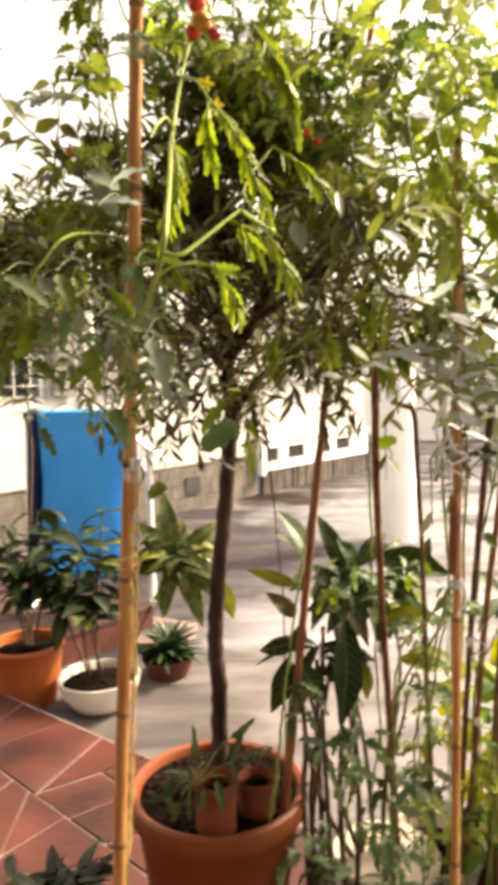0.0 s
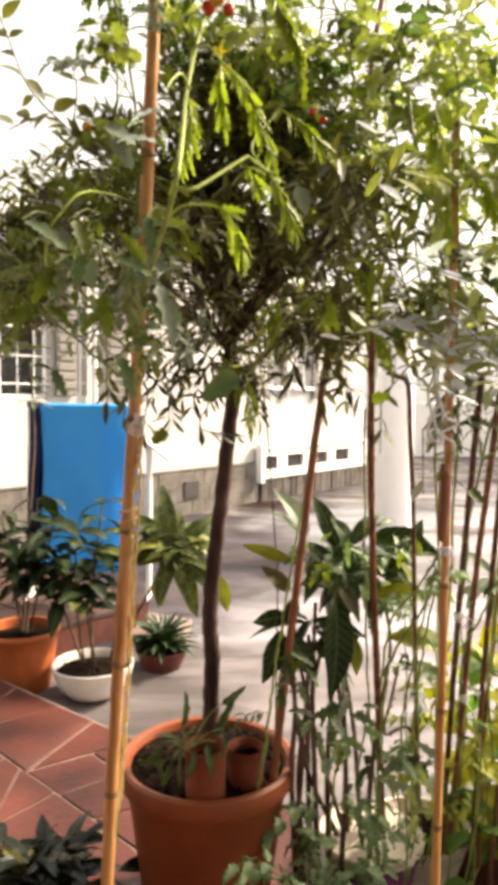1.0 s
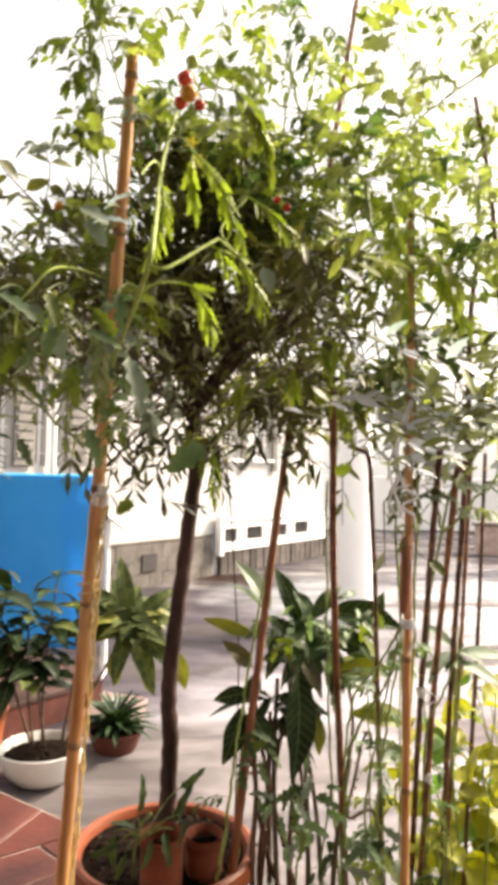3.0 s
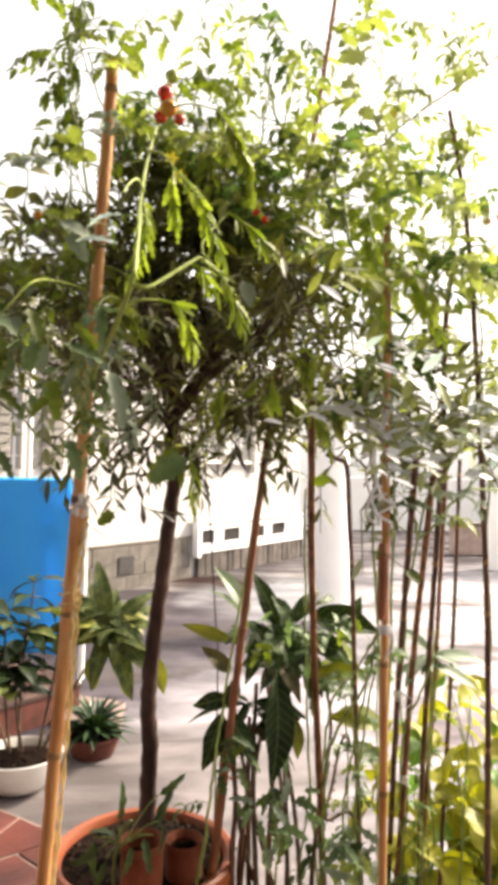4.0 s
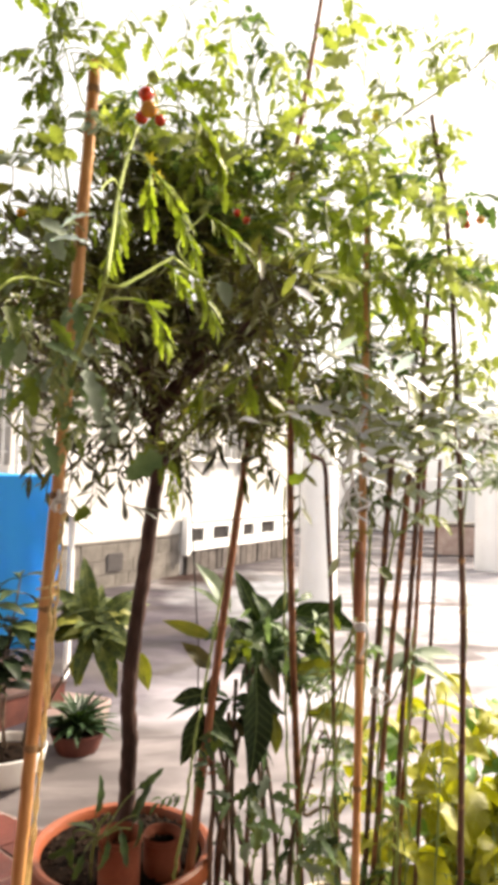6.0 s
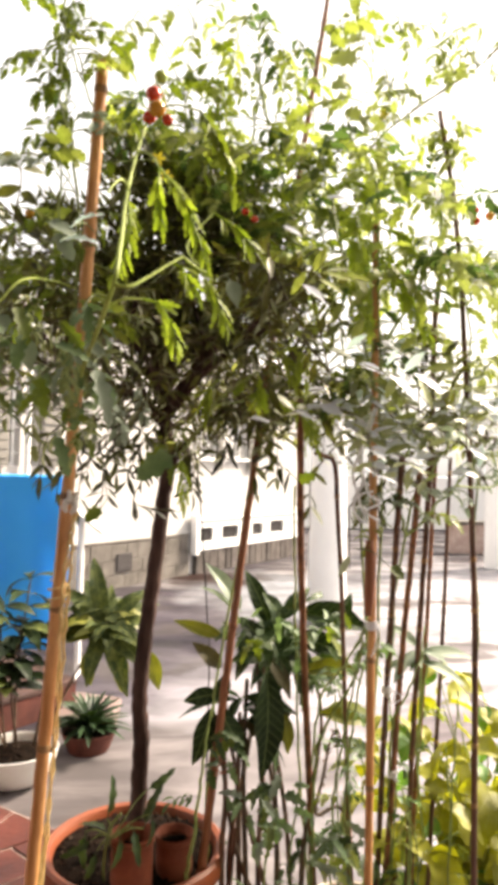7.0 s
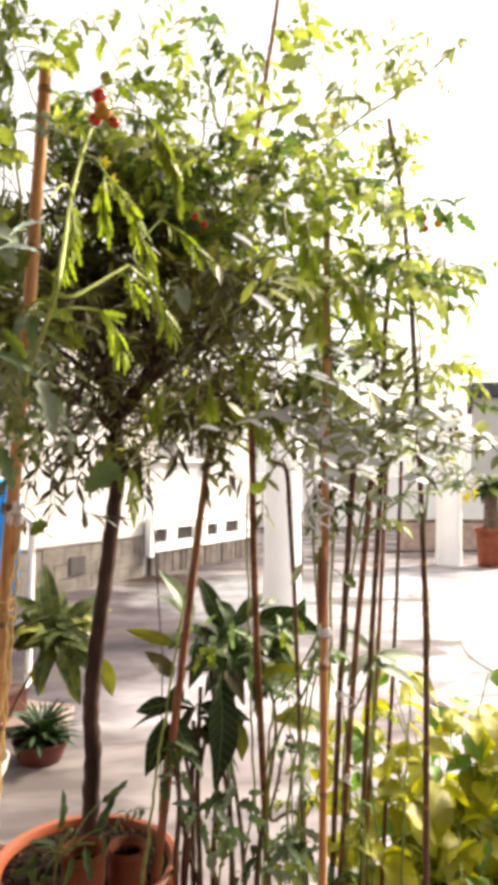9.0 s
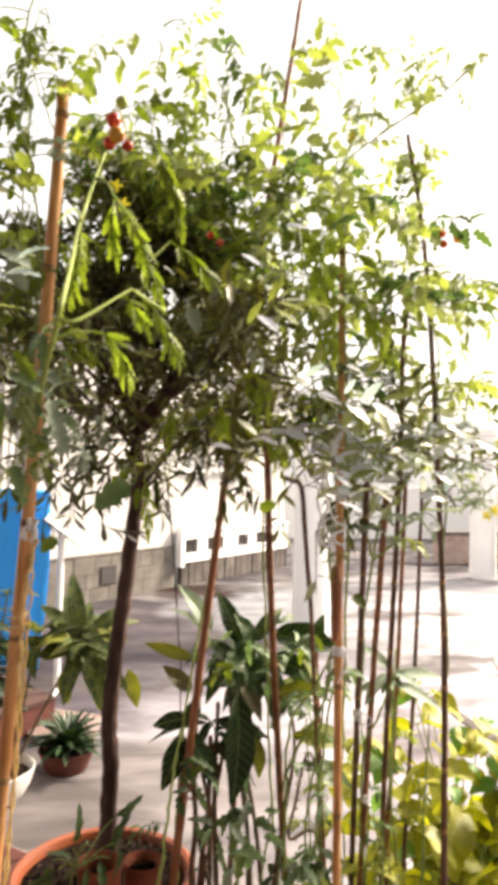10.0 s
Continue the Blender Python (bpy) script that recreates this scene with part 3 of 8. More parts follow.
def soil_shape(r, z, seed=1, rough=0.012):
    rr = random.Random(seed)
    s, v, f = Shape(), [(0, 0, z + 0.01)], []
    n, rings = 28, 6
    for k in range(1, rings + 1):
        for i in range(n):
            a = 2 * math.pi * i / n
            q = r * k / rings
            v.append((q * math.cos(a), q * math.sin(a), z + (rr.uniform(-rough, rough) if k < rings else -0.01)))
    for i in range(n):
        f.append((0, 1 + i, 1 + (i + 1) % n))
        for k in range(rings - 1):
            a, b = 1 + k * n, 1 + (k + 1) * n
            f.append((a + i, b + i, b + (i + 1) % n, a + (i + 1) % n))
    return s.add(v, f)


def split(poly, p, d):
    """Cuts a convex polygon by the line through p along d."""
    n = Vector((-d[1], d[0]))
    one, two = [], []
    for i, a in enumerate(poly):
        b = poly[(i + 1) % len(poly)]
        sa, sb = (Vector(a) - Vector(p)).dot(n), (Vector(b) - Vector(p)).dot(n)
        (one if sa >= 0 else two).append(a)
        if sa * sb < 0:
            c = tuple(Vector(a).lerp(Vector(b), sa / (sa - sb)))
            one.append(c)
            two.append(c)
    return one, two


def area(poly):
    return abs(sum(a[0] * b[1] - a[1] * b[0] for a, b in zip(poly, poly[1:] + poly[:1]))) / 2 if len(poly) > 2 else 0


def inset(poly, g):
    """A convex polygon drawn in by g on all sides."""
    c = Vector((sum(p[0] for p in poly) / len(poly), sum(p[1] for p in poly) / len(poly)))
    out = list(poly)
    for i, a in enumerate(poly):
        b = poly[(i + 1) % len(poly)]
        d = Vector(b) - Vector(a)
        if d.length < 1e-6:
            continue
        n = Vector((-d.y, d.x)).normalized()
        if (c - Vector(a)).dot(n) < 0:
            n = -n
        p = Vector(a) + n * g
        out = split(out, p, d)[0 if (c - p).dot(Vector((-d.y, d.x))) >= 0 else 1]
        if not out:
            return []
    return out


def paving(poly, size, rnd, slant=0.5):
    """Breaks a convex polygon into slabs by straight cuts."""
    todo, done = [poly], []
    while todo:
        q = todo.pop()
        if area(q) < size * rnd.uniform(0.6, 1.5):
            done.append(q)
            continue
        k = max(range(len(q)), key=lambda i: (Vector(q[i]) - Vector(q[(i + 1) % len(q)])).length)
        a, b = Vector(q[k]), Vector(q[(k + 1) % len(q)])
        d = b - a
        cut = Vector((-d.y, d.x)).normalized() + d.normalized() * rnd.uniform(-slant, slant)
        todo += [s for s in split(q, a.lerp(b, rnd.uniform(0.38, 0.62)), cut) if len(s) > 2]
    return done


def slab_shape(poly, z0, z1, rnd, lean=0.004):
    c = Vector((sum(p[0] for p in poly) / len(poly), sum(p[1] for p in poly) / len(poly)))
    if sum(a[0] * b[1] - a[1] * b[0] for a, b in zip(poly, poly[1:] + poly[:1])) < 0:
        poly = poly[::-1]
    tilt = (rnd.uniform(-lean, lean), rnd.uniform(-lean, lean))
    def ring(k, z):
        return [(c.x + (p[0] - c.x) * k, c.y + (p[1] - c.y) * k, z + (p[0] - c.x) * tilt[0] + (p[1] - c.y) * tilt[1]) for p in poly]
    return Shape().loft([ring(1, z0), ring(1, z1 - 0.003), ring(0.985, z1)])


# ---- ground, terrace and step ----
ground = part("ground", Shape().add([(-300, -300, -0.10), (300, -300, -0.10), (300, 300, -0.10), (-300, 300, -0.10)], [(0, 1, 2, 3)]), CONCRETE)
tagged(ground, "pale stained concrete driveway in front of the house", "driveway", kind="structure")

rnd = random.Random(4)
EDGE = [(-3.2, 5.49), (0.33, 2.55), (0.30, -2.4), (-4.4, -2.4)]
terrace = thing("terrace_floor", "red terracotta crazy paving with pale mortar joints", "paving", kind="structure")
world_part("mortar_bed", slab_shape(EDGE, -0.13, -0.005, rnd, 0.0), MORTAR, terrace, "pale mortar bed")
SLABS = []
far_side, near_side = split(inset(EDGE, 0.012), (-1.071, 3.149), (0.564, -0.552))
if sum(p[1] for p in far_side) / len(far_side) < sum(p[1] for p in near_side) / len(near_side):
    far_side, near_side = near_side, far_side
for half, p, d in ((far_side, (-0.807, 3.401), (0.277, 0.217)), (near_side, (-0.773, 2.847), (0.006, -0.46))):
    for q in split(half, p, d):
        SLABS += paving(q, 0.15, rnd, 0.5)

# raised tiled step on which the drying rack stands
STEP = [(-1.46, 3.83), (-0.46, 4.88), (-1.9, 6.6), (-3.3, 5.6)]
CORNER = [(-0.615, 4.66), (-0.30, 4.42), (-0.22, 4.44), (-0.18, 4.52), (-0.17, 4.98), (-0.615, 5.20)]
step = thing("tiled_step", "low raised step faced with dark red tiles", "step", kind="structure")
world_part("step_core", slab_shape(inset(STEP, 0.012), -0.12, 0.085, rnd, 0.0), CLAY_DARK, step, "dark red rendered riser")
world_part("step_core", slab_shape(inset(CORNER, 0.012), -0.12, -0.075, rnd, 0.0), PINK, step, "pinkish rendered riser")
STEP_TILES = [(q, STEP_TILE) for q in paving(STEP, 0.10, rnd, 0.06)] + [(q, PINK) for q in paving(CORNER, 0.10, rnd, 0.06)]

# a dark joint in the drive, and a round cover set in it
joint = part("drive_joint", Shape().box(-0.12, 1.09, -0.045, 0.045, -0.006, 0.006, 0.003), STONE_DARK, m=pose(2.343, 5.174, -0.098, 0, 0, -88.1))
tagged(joint, "dark joint strip across the pale concrete", "joint", kind="structure")
RIM = surface("grey_cement_rim", (0.24, 0.23, 0.235), (0.34, 0.33, 0.335), 3, 0.85, 0.2, 40, 0.05)
cover = thing("round_paving", "wide round pale concrete disc with a grey rim", "paving", (5.27, 5.43, -0.10))
part("rim", Shape().lathe([(2.03, 0), (2.10, 0), (2.095, 0.010), (2.085, 0.014), (2.045, 0.014), (2.04, 0.006), (2.03, 0.006)], 96), RIM, cover, "grey raised rim")
part("disc", Shape().lathe([(0.3, 0.001), (2.05, 0.001), (2.045, 0.010), (0.3, 0.013)], 96), PALE_CONCRETE, cover)


# ---- unseen roof and walls behind the camera, added to shade the terrace ----
shade_wall = part("wall_south", Shape().box(-5.0, 3.2, -2.65, -2.4, -0.1, 2.95), PLASTER, smooth=False)
tagged(shade_wall, "unseen cream wall added behind the camera to shade the terrace", "wall", kind="structure")
shade_roof = part("ceiling", Shape().box(-5.0, 3.2, -2.65, 1.15, 2.95, 3.12, 0.01), SHADE_ROOF)
tagged(shade_roof, "unseen brown boarded roof added to shade the terrace", "ceiling", kind="structure")
shade_side = part("wall_west", Shape().box(-5.0, -4.75, -2.4, 1.15, -0.1, 2.95), PLASTER, smooth=False)
tagged(shade_side, "unseen cream side wall added to shade the terrace", "wall", kind="structure")


# ---- the house ----
def holed_wall(u0, u1, z0, z1, holes, y0, y1):
    """A wall with openings that go right through it."""
    us = sorted({u0, u1, *[h[0] for h in holes], *[h[1] for h in holes]})
    zs = sorted({z0, z1, *[h[2] for h in holes], *[h[3] for h in holes]})
    def solid(i, k):
        if not (0 <= i < len(us) - 1 and 0 <= k < len(zs) - 1):
            return False
        u, z = (us[i] + us[i + 1]) / 2, (zs[k] + zs[k + 1]) / 2
        return not any(a < u < b and c < z < d for a, b, c, d in holes)
    s = Shape()
    for i in range(len(us) - 1):
        for k in range(len(zs) - 1):
            if not solid(i, k):
                continue
            a, b, c, d = us[i], us[i + 1], zs[k], zs[k + 1]
            s.add([(a, y0, c), (b, y0, c), (b, y0, d), (a, y0, d)], [(0, 1, 2, 3)])
            s.add([(a, y1, c), (b, y1, c), (b, y1, d), (a, y1, d)], [(3, 2, 1, 0)])
            for di, dk, q in ((-1, 0, ((a, c), (a, d))), (1, 0, ((b, d), (b, c))), (0, -1, ((b, c), (a, c))), (0, 1, ((a, d), (b, d)))):
                if not solid(i + di, k + dk):
                    (p0, p1), (r0, r1) = q
                    s.add([(p0, y0, p1), (p0, y1, p1), (r0, y1, r1), (r0, y0, r1)], [(0, 3, 2, 1)])
    return s


HOUSE_TURN = math.degrees(math.atan2(1.2, 1.0))
house = thing("house", "single-storey house with cream walls and a grey stone plinth", "house", (-0.062, 10.2, 0.02), turn=HOUSE_TURN)
HM = place_of(house)
OPENINGS = [(-4.55, -2.86, 1.47, 3.0), (-2.53, -2.36, 1.50, 3.0), (-2.26, -2.115, 1.50, 3.0), (1.12, 1.53, 1.69, 2.75), (1.96, 2.46, 1.70, 2.75)]
part("wall", holed_wall(-7.5, 4.42, -0.13, 3.35, OPENINGS, 0.0, 0.28), PLASTER, house, m=HM, smooth=False)
part("wall", Shape().box(4.14, 4.42, 0.28, 7.0, -0.13, 3.35), PLASTER, house, m=HM, smooth=False)
part("wall", Shape().box(-7.5, -7.22, 0.28, 7.0, -0.13, 3.35), PLASTER, house, m=HM, smooth=False)
part("wall", Shape().box(-7.5, 4.42, 7.0, 7.25, -0.13, 3.35), PLASTER, house, m=HM, smooth=False)
part("roof", Shape().box(-7.65, 4.55, -0.12, 7.4, 3.35, 3.52, 0.02), WHITE_PAINT, house, "flat white roof slab", m=HM)
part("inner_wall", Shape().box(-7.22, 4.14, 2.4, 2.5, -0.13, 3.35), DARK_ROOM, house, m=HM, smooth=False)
part("ledge", Shape().box(-7.5, 0.9, -0.035, -0.002, 0.485, 0.515, 0.006), STONE, house, "thin ledge over the plinth", m=HM)


def window(u0, u1, z0, z1, bars_u, bars_z, sill=True, mid=True):
    w = part("window", Shape().box(u0, u1, 0.10, 0.13, z0, z0 + 0.04, 0.004), WHITE_PAINT, house, "white barred window", m=HM)
    for a, b, c, d in ((u0, u0 + 0.045, z0 + 0.04, z1 - 0.04), (u1 - 0.045, u1, z0 + 0.04, z1 - 0.04), (u0, u1, z1 - 0.04, z1)):
        part("frame", Shape().box(a, b, 0.10, 0.14, c, d, 0.004), WHITE_PAINT, w, m=HM)
    if mid:
        c = (u0 + u1) / 2
        part("frame", Shape().box(c - 0.025, c + 0.025, 0.10, 0.14, z0 + 0.04, z1 - 0.04, 0.004), WHITE_PAINT, w, m=HM)
    p = part("pane", Shape().box(u0 + 0.045, u1 - 0.045, 0.115, 0.121, z0 + 0.04, z1 - 0.04), GLASS, w, "clear glass", m=HM, smooth=False)
    p.visible_shadow = False
    for k in range(bars_u):
        u = u0 + (u1 - u0) * (k + 1) / (bars_u + 1)
        part("bar", Shape().tube([(u, 0.03, z0 - 0.005), (u, 0.03, z1 + 0.005)], 0.009, 6), WHITE_PAINT, w, "white steel bar", m=HM)
    for k in range(bars_z):
        z = z0 + (z1 - z0) * (k + 0.5) / bars_z
        part("bar", Shape().tube([(u0 - 0.005, 0.045, z), (u1 + 0.005, 0.045, z)], 0.009, 6), WHITE_PAINT, w, "white steel bar", m=HM)
    if sill:
        part("sill", Shape().box(u0 - 0.06, u1 + 0.06, -0.07, 0.10, z0 - 0.05, z0 - 0.001, 0.008), WHITE_PAINT, w, "white window sill", m=HM)


window(*OPENINGS[0], 7, 5, False, False)
window(*OPENINGS[1], 1, 5, False, False)
window(*OPENINGS[2], 1, 5, False, False)
window(*OPENINGS[3], 1, 2)
window(*OPENINGS[4], 3, 2)
SHUTTER = surface("grey_beige_shutter", (0.16, 0.15, 0.135), (0.24, 0.225, 0.205), 3, 0.7, 0.1, 40, 0.05)
for u0, u1 in ((-2.84, -2.55), (-2.10, -1.76), (1.55, 1.72), (2.48, 2.66)):
    s = part("shutter", Shape().box(u0, u1, -0.055, -0.02, 1.50, 3.0, 0.006), SHUTTER, house, "grey-beige wooden shutter", m=HM)
    for k in range(13):
        z = 1.58 + 0.105 * k
        part("slat", Shape().box(u0 + 0.03, u1 - 0.03, -0.068, -0.056, z, z + 0.07, 0.004), SHUTTER, s, m=HM)
part("drainpipe", Shape().tube([(-2.308, -0.07, 0.55), (-2.308, -0.07, 3.3)], 0.034, 10), WHITE_PAINT, house, "white drainpipe", m=HM)

part("plinth_vent", Shape().box(-0.72, -0.42, -0.046, -0.030, 0.10, 0.34, 0.004), VENT, house, "dark square vent in the plinth", m=HM)
# white vent strip over the far plinth
VENTS = [(1.07, 1.41, 0.375, 0.590), (1.67, 2.15, 0.380, 0.590), (2.59, 2.94, 0.384, 0.585), (3.20, 3.69, 0.390, 0.600)]
strip = part("vent_strip", holed_wall(1.00, 4.38, 0.235, 0.70, VENTS, -0.10, -0.04), WHITE_PAINT, house, "white strip with dark vents", m=HM, smooth=False)
part("strip_cap", Shape().box(0.96, 4.42, -0.13, -0.002, 0.70, 0.735, 0.006), WHITE_PAINT, strip, m=HM)
part("end_post", Shape().box(0.90, 0.995, -0.15, -0.036, 0.18, 0.80, 0.006), WHITE_PAINT, strip, "white end post", m=HM)
for a, b, c, d in VENTS:
    v = part("vent_grille", Shape().box(a, b, -0.058, -0.046, c, d), VENT, strip, "dark vent grille", m=HM, smooth=False)
    for k in range(4):
        z = c + (d - c) * (k + 0.5) / 4
        part("slat", Shape().box(a, b, -0.075, -0.06, z - 0.006, z + 0.006, 0.002), VENT, v, m=HM)

# columns along the drive
def column(x, y, r, label):
    c = thing("column", label, "column", (x, y, -0.10), "columns along the drive")
    part("shaft", Shape().lathe([(r * 1.04, 0.0), (r * 1.04, 0.02), (r * 1.02, 0.8), (r * 0.96, 1.8), (r * 0.90, 2.5)], 32), WHITE_PAINT, c)
    part("cap", Shape().lathe([(r * 0.9, 2.5), (r * 1.1, 2.53), (r * 1.15, 2.58), (r * 1.15, 2.64), (r * 0.7, 2.65)], 32), WHITE_PAINT, c)
    return c


column(1.895, 7.56, 0.2, "round white column beside the house")
column(6.03, 11.80, 0.225, "round white column near a low red wall")

low_wall = thing("garden_wall", "low red brick wall behind a white column", "wall", kind="structure")
world_part("brickwork", Shape().box(6.1, 14.0, 13.9, 14.15, -0.10, 0.50, 0.006), BRICK, low_wall)
world_part("coping", Shape().box(6.05, 14.05, 13.86, 14.19, 0.50, 0.57, 0.012), STONE, low_wall, "pale stone coping")

# white wall added to hide the dark band of sky at the horizon
boundary = part("boundary_wall", Shape().box(-1.0, 11.8, 20.0, 20.2, -0.1, 1.45, 0.01), WHITE_PAINT)
tagged(boundary, "plain white wall added far back to cover the dark horizon", "wall", kind="structure")

# neighbouring house far off
nb = thing("neighbour_house", "distant white house with a dark blue fascia", "house", (12.35, 22.2, -0.10), turn=-28)
NM = place_of(nb)
part("wall", holed_wall(-0.1, 9.0, 0.0, 4.27, [(1.2, 2.4, 1.2, 2.6), (4.2, 5.4, 1.2, 2.6)], 0.0, 0.3), PLASTER, nb, m=NM, smooth=False)
part("wall", Shape().box(-0.1, 0.2, 0.3, 7.0, 0, 4.27), PLASTER, nb, m=NM, smooth=False)
part("inner_wall", Shape().box(0.2, 9.0, 2.0, 2.1, 0, 4.27), DARK_ROOM, nb, m=NM, smooth=False)
part("roof", Shape().box(-0.3, 9.2, -0.3, 7.2, 4.27, 4.78, 0.03), ROOF_BLUE, nb, "dark blue fascia and roof", m=NM)


# ---- drying rack with towel ----
rack = thing("drying_rack", "white folding drying rack standing on the red step", "drying rack", (-0.93, 4.98, 0.10), turn=0)
RM = place_of(rack)
for x in (-0.38, 0.448):
    part("post", Shape().tube([(x, 0, 0), (x, 0, 1.07)], 0.022, 10), WHITE_PAINT, rack, m=RM)
part("foot", Shape().tube([(-0.38, -0.2, 0.012), (-0.38, 0.2, 0.012)], 0.012, 8), WHITE_PAINT, rack, m=RM)
part("foot", Shape().tube([(0.448, -0.14, 0.012), (0.448, 0.1, 0.012)], 0.012, 8), WHITE_PAINT, rack, m=RM)
part("top_rail", Shape().box(-0.39, 0.30, -0.03, 0.03, 1.295, 1.345, 0.01), WHITE_PAINT, rack, m=RM)
part("side_arm", Shape().tube([(-0.38, 0, 1.05), (-0.38, 0, 1.30)], 0.016, 8), WHITE_PAINT, rack, m=RM)
part("side_arm", Shape().tube([(0.27, 0, 1.30), (0.448, 0, 1.05)], 0.014, 8), WHITE_PAINT, rack, m=RM)
wing = part("wing", Shape().box(-0.15, 0.19, -0.07, 0.07, -0.012, 0.012, 0.008), WHITE_PAINT, rack, "slanted white wing", m=RM @ pose(0.455, 0, 1.085, 0, 37, 0))
for y in (-0.03, 0.03):
    part("wing_wire", Shape().tube([(-0.12, y, 0.016), (0.12, y, 0.016)], 0.004, 5), WHITE_PAINT, wing, m=RM @ pose(0.455, 0, 1.085, 0, 37, 0))


def hung_cloth(x0, x1, top, front, back, y, seed):
    """A cloth laid over a rail, with soft folds, hanging down on both sides of it."""
    rr = random.Random(seed)
    ph = [rr.uniform(0, 6) for _ in range(4)]
    path = [(-0.045, -front * k / 12) for k in range(12, 0, -1)] + [(-0.046, 0.0), (-0.03, 0.008), (0.0, 0.011), (0.03, 0.008), (0.046, 0.0)] + [(0.05, -back * k / 9) for k in range(1, 10)]
    nx = 28
    s, rings = Shape(), []
    for i in range(nx + 1):
        u = i / nx
        ring = []
        for dy, dz in path:
            k = min(1, abs(dz) / 0.5)
            fold = k * (0.010 * math.sin(u * 9 + ph[0]) + 0.006 * math.sin(u * 17 + ph[1] + dz * 2))
            ring.append((x0 + (x1 - x0) * u + k * 0.02 * math.sin(dz * 3 + ph[2]), y + dy + (fold if dy < 0 else fold + 0.01), top + dz - (0.02 * k * math.sin(u * 3 + ph[3]))))
        rings.append(ring)
    s.loft(rings, False, False)
    return s


towel = part("towel", hung_cloth(-0.292, 0.355, 1.347, 1.17, 0.9, 0, 3), CLOTH, None, m=RM)
tagged(towel, "plain bright blue towel hung over the white rack", "towel")
towel.modifiers.new("cloth", "SOLIDIFY").thickness = 0.005
# dark back side of the blue towel, added as a separate strip
towel2 = part("towel", hung_cloth(-0.372, -0.298, 1.333, 1.12, 0.9, 0.012, 8), NAVY, None, m=RM @ pose(0, 0, 0.014))
tagged(towel2, "dark blue back side of the towel, added as a strip", "towel")
towel2.modifiers.new("cloth", "SOLIDIFY").thickness = 0.005


# ---- canes ----
def cane(pts, r, material, label, nodes=0.22, taper=0.85, seed=1, on=0.0):
    """A planting cane pushed into a pot, with swollen joints."""
    rr = random.Random(seed)
    base = Vector(pts[0])
    if on:
        pts = list(pts) + [tuple(Vector(pts[-1]) + (Vector(pts[-1]) - Vector(pts[-2])).normalized() * on)]
    c = thing("garden_cane", label, "cane", tuple(base), "canes that hold up the tomato plants")
    line = bend(pts, 8)
    ring, radii, run, nxt = [], [], 0.0, 0.1
    total = sum((b - a).length for a, b in zip(line, line[1:]))
    dense = []
    for a, b in zip(line, line[1:]):
        m = max(1, int((b - a).length / 0.012))
        dense += [a.lerp(b, k / m) for k in range(m)]
    dense.append(line[-1])
    joints = []
    for i, p in enumerate(dense):
        if i:
            run += (dense[i] - dense[i - 1]).length
        k = r * (1 - (1 - taper) * run / total)
        if run > nxt:
            joints.append((p, (dense[min(i + 1, len(dense) - 1)] - dense[i - 1]).normalized(), k))
            nxt = run + nodes * rr.uniform(0.75, 1.25)
        ring.append(p + Vector((rr.gauss(0, 1), rr.gauss(0, 1), 0)) * r * 0.04)
        radii.append(k * (1 + rr.uniform(-0.03, 0.03)))
    shaft = Shape().tube(ring[::3] + [ring[-1]], radii[::3] + [radii[-1]], 10)
    world_part("shaft", shaft, material, c)
    for p, d, k in joints:
        world_part("joint", Shape().tube([p - d * 0.007, p - d * 0.003, p + d * 0.002, p + d * 0.007], [k * 1.02, k * 1.16, k * 1.14, k * 1.02], 10), CANE_NODE if material in (CANE, CANE_DARK) else material, c)
    return c


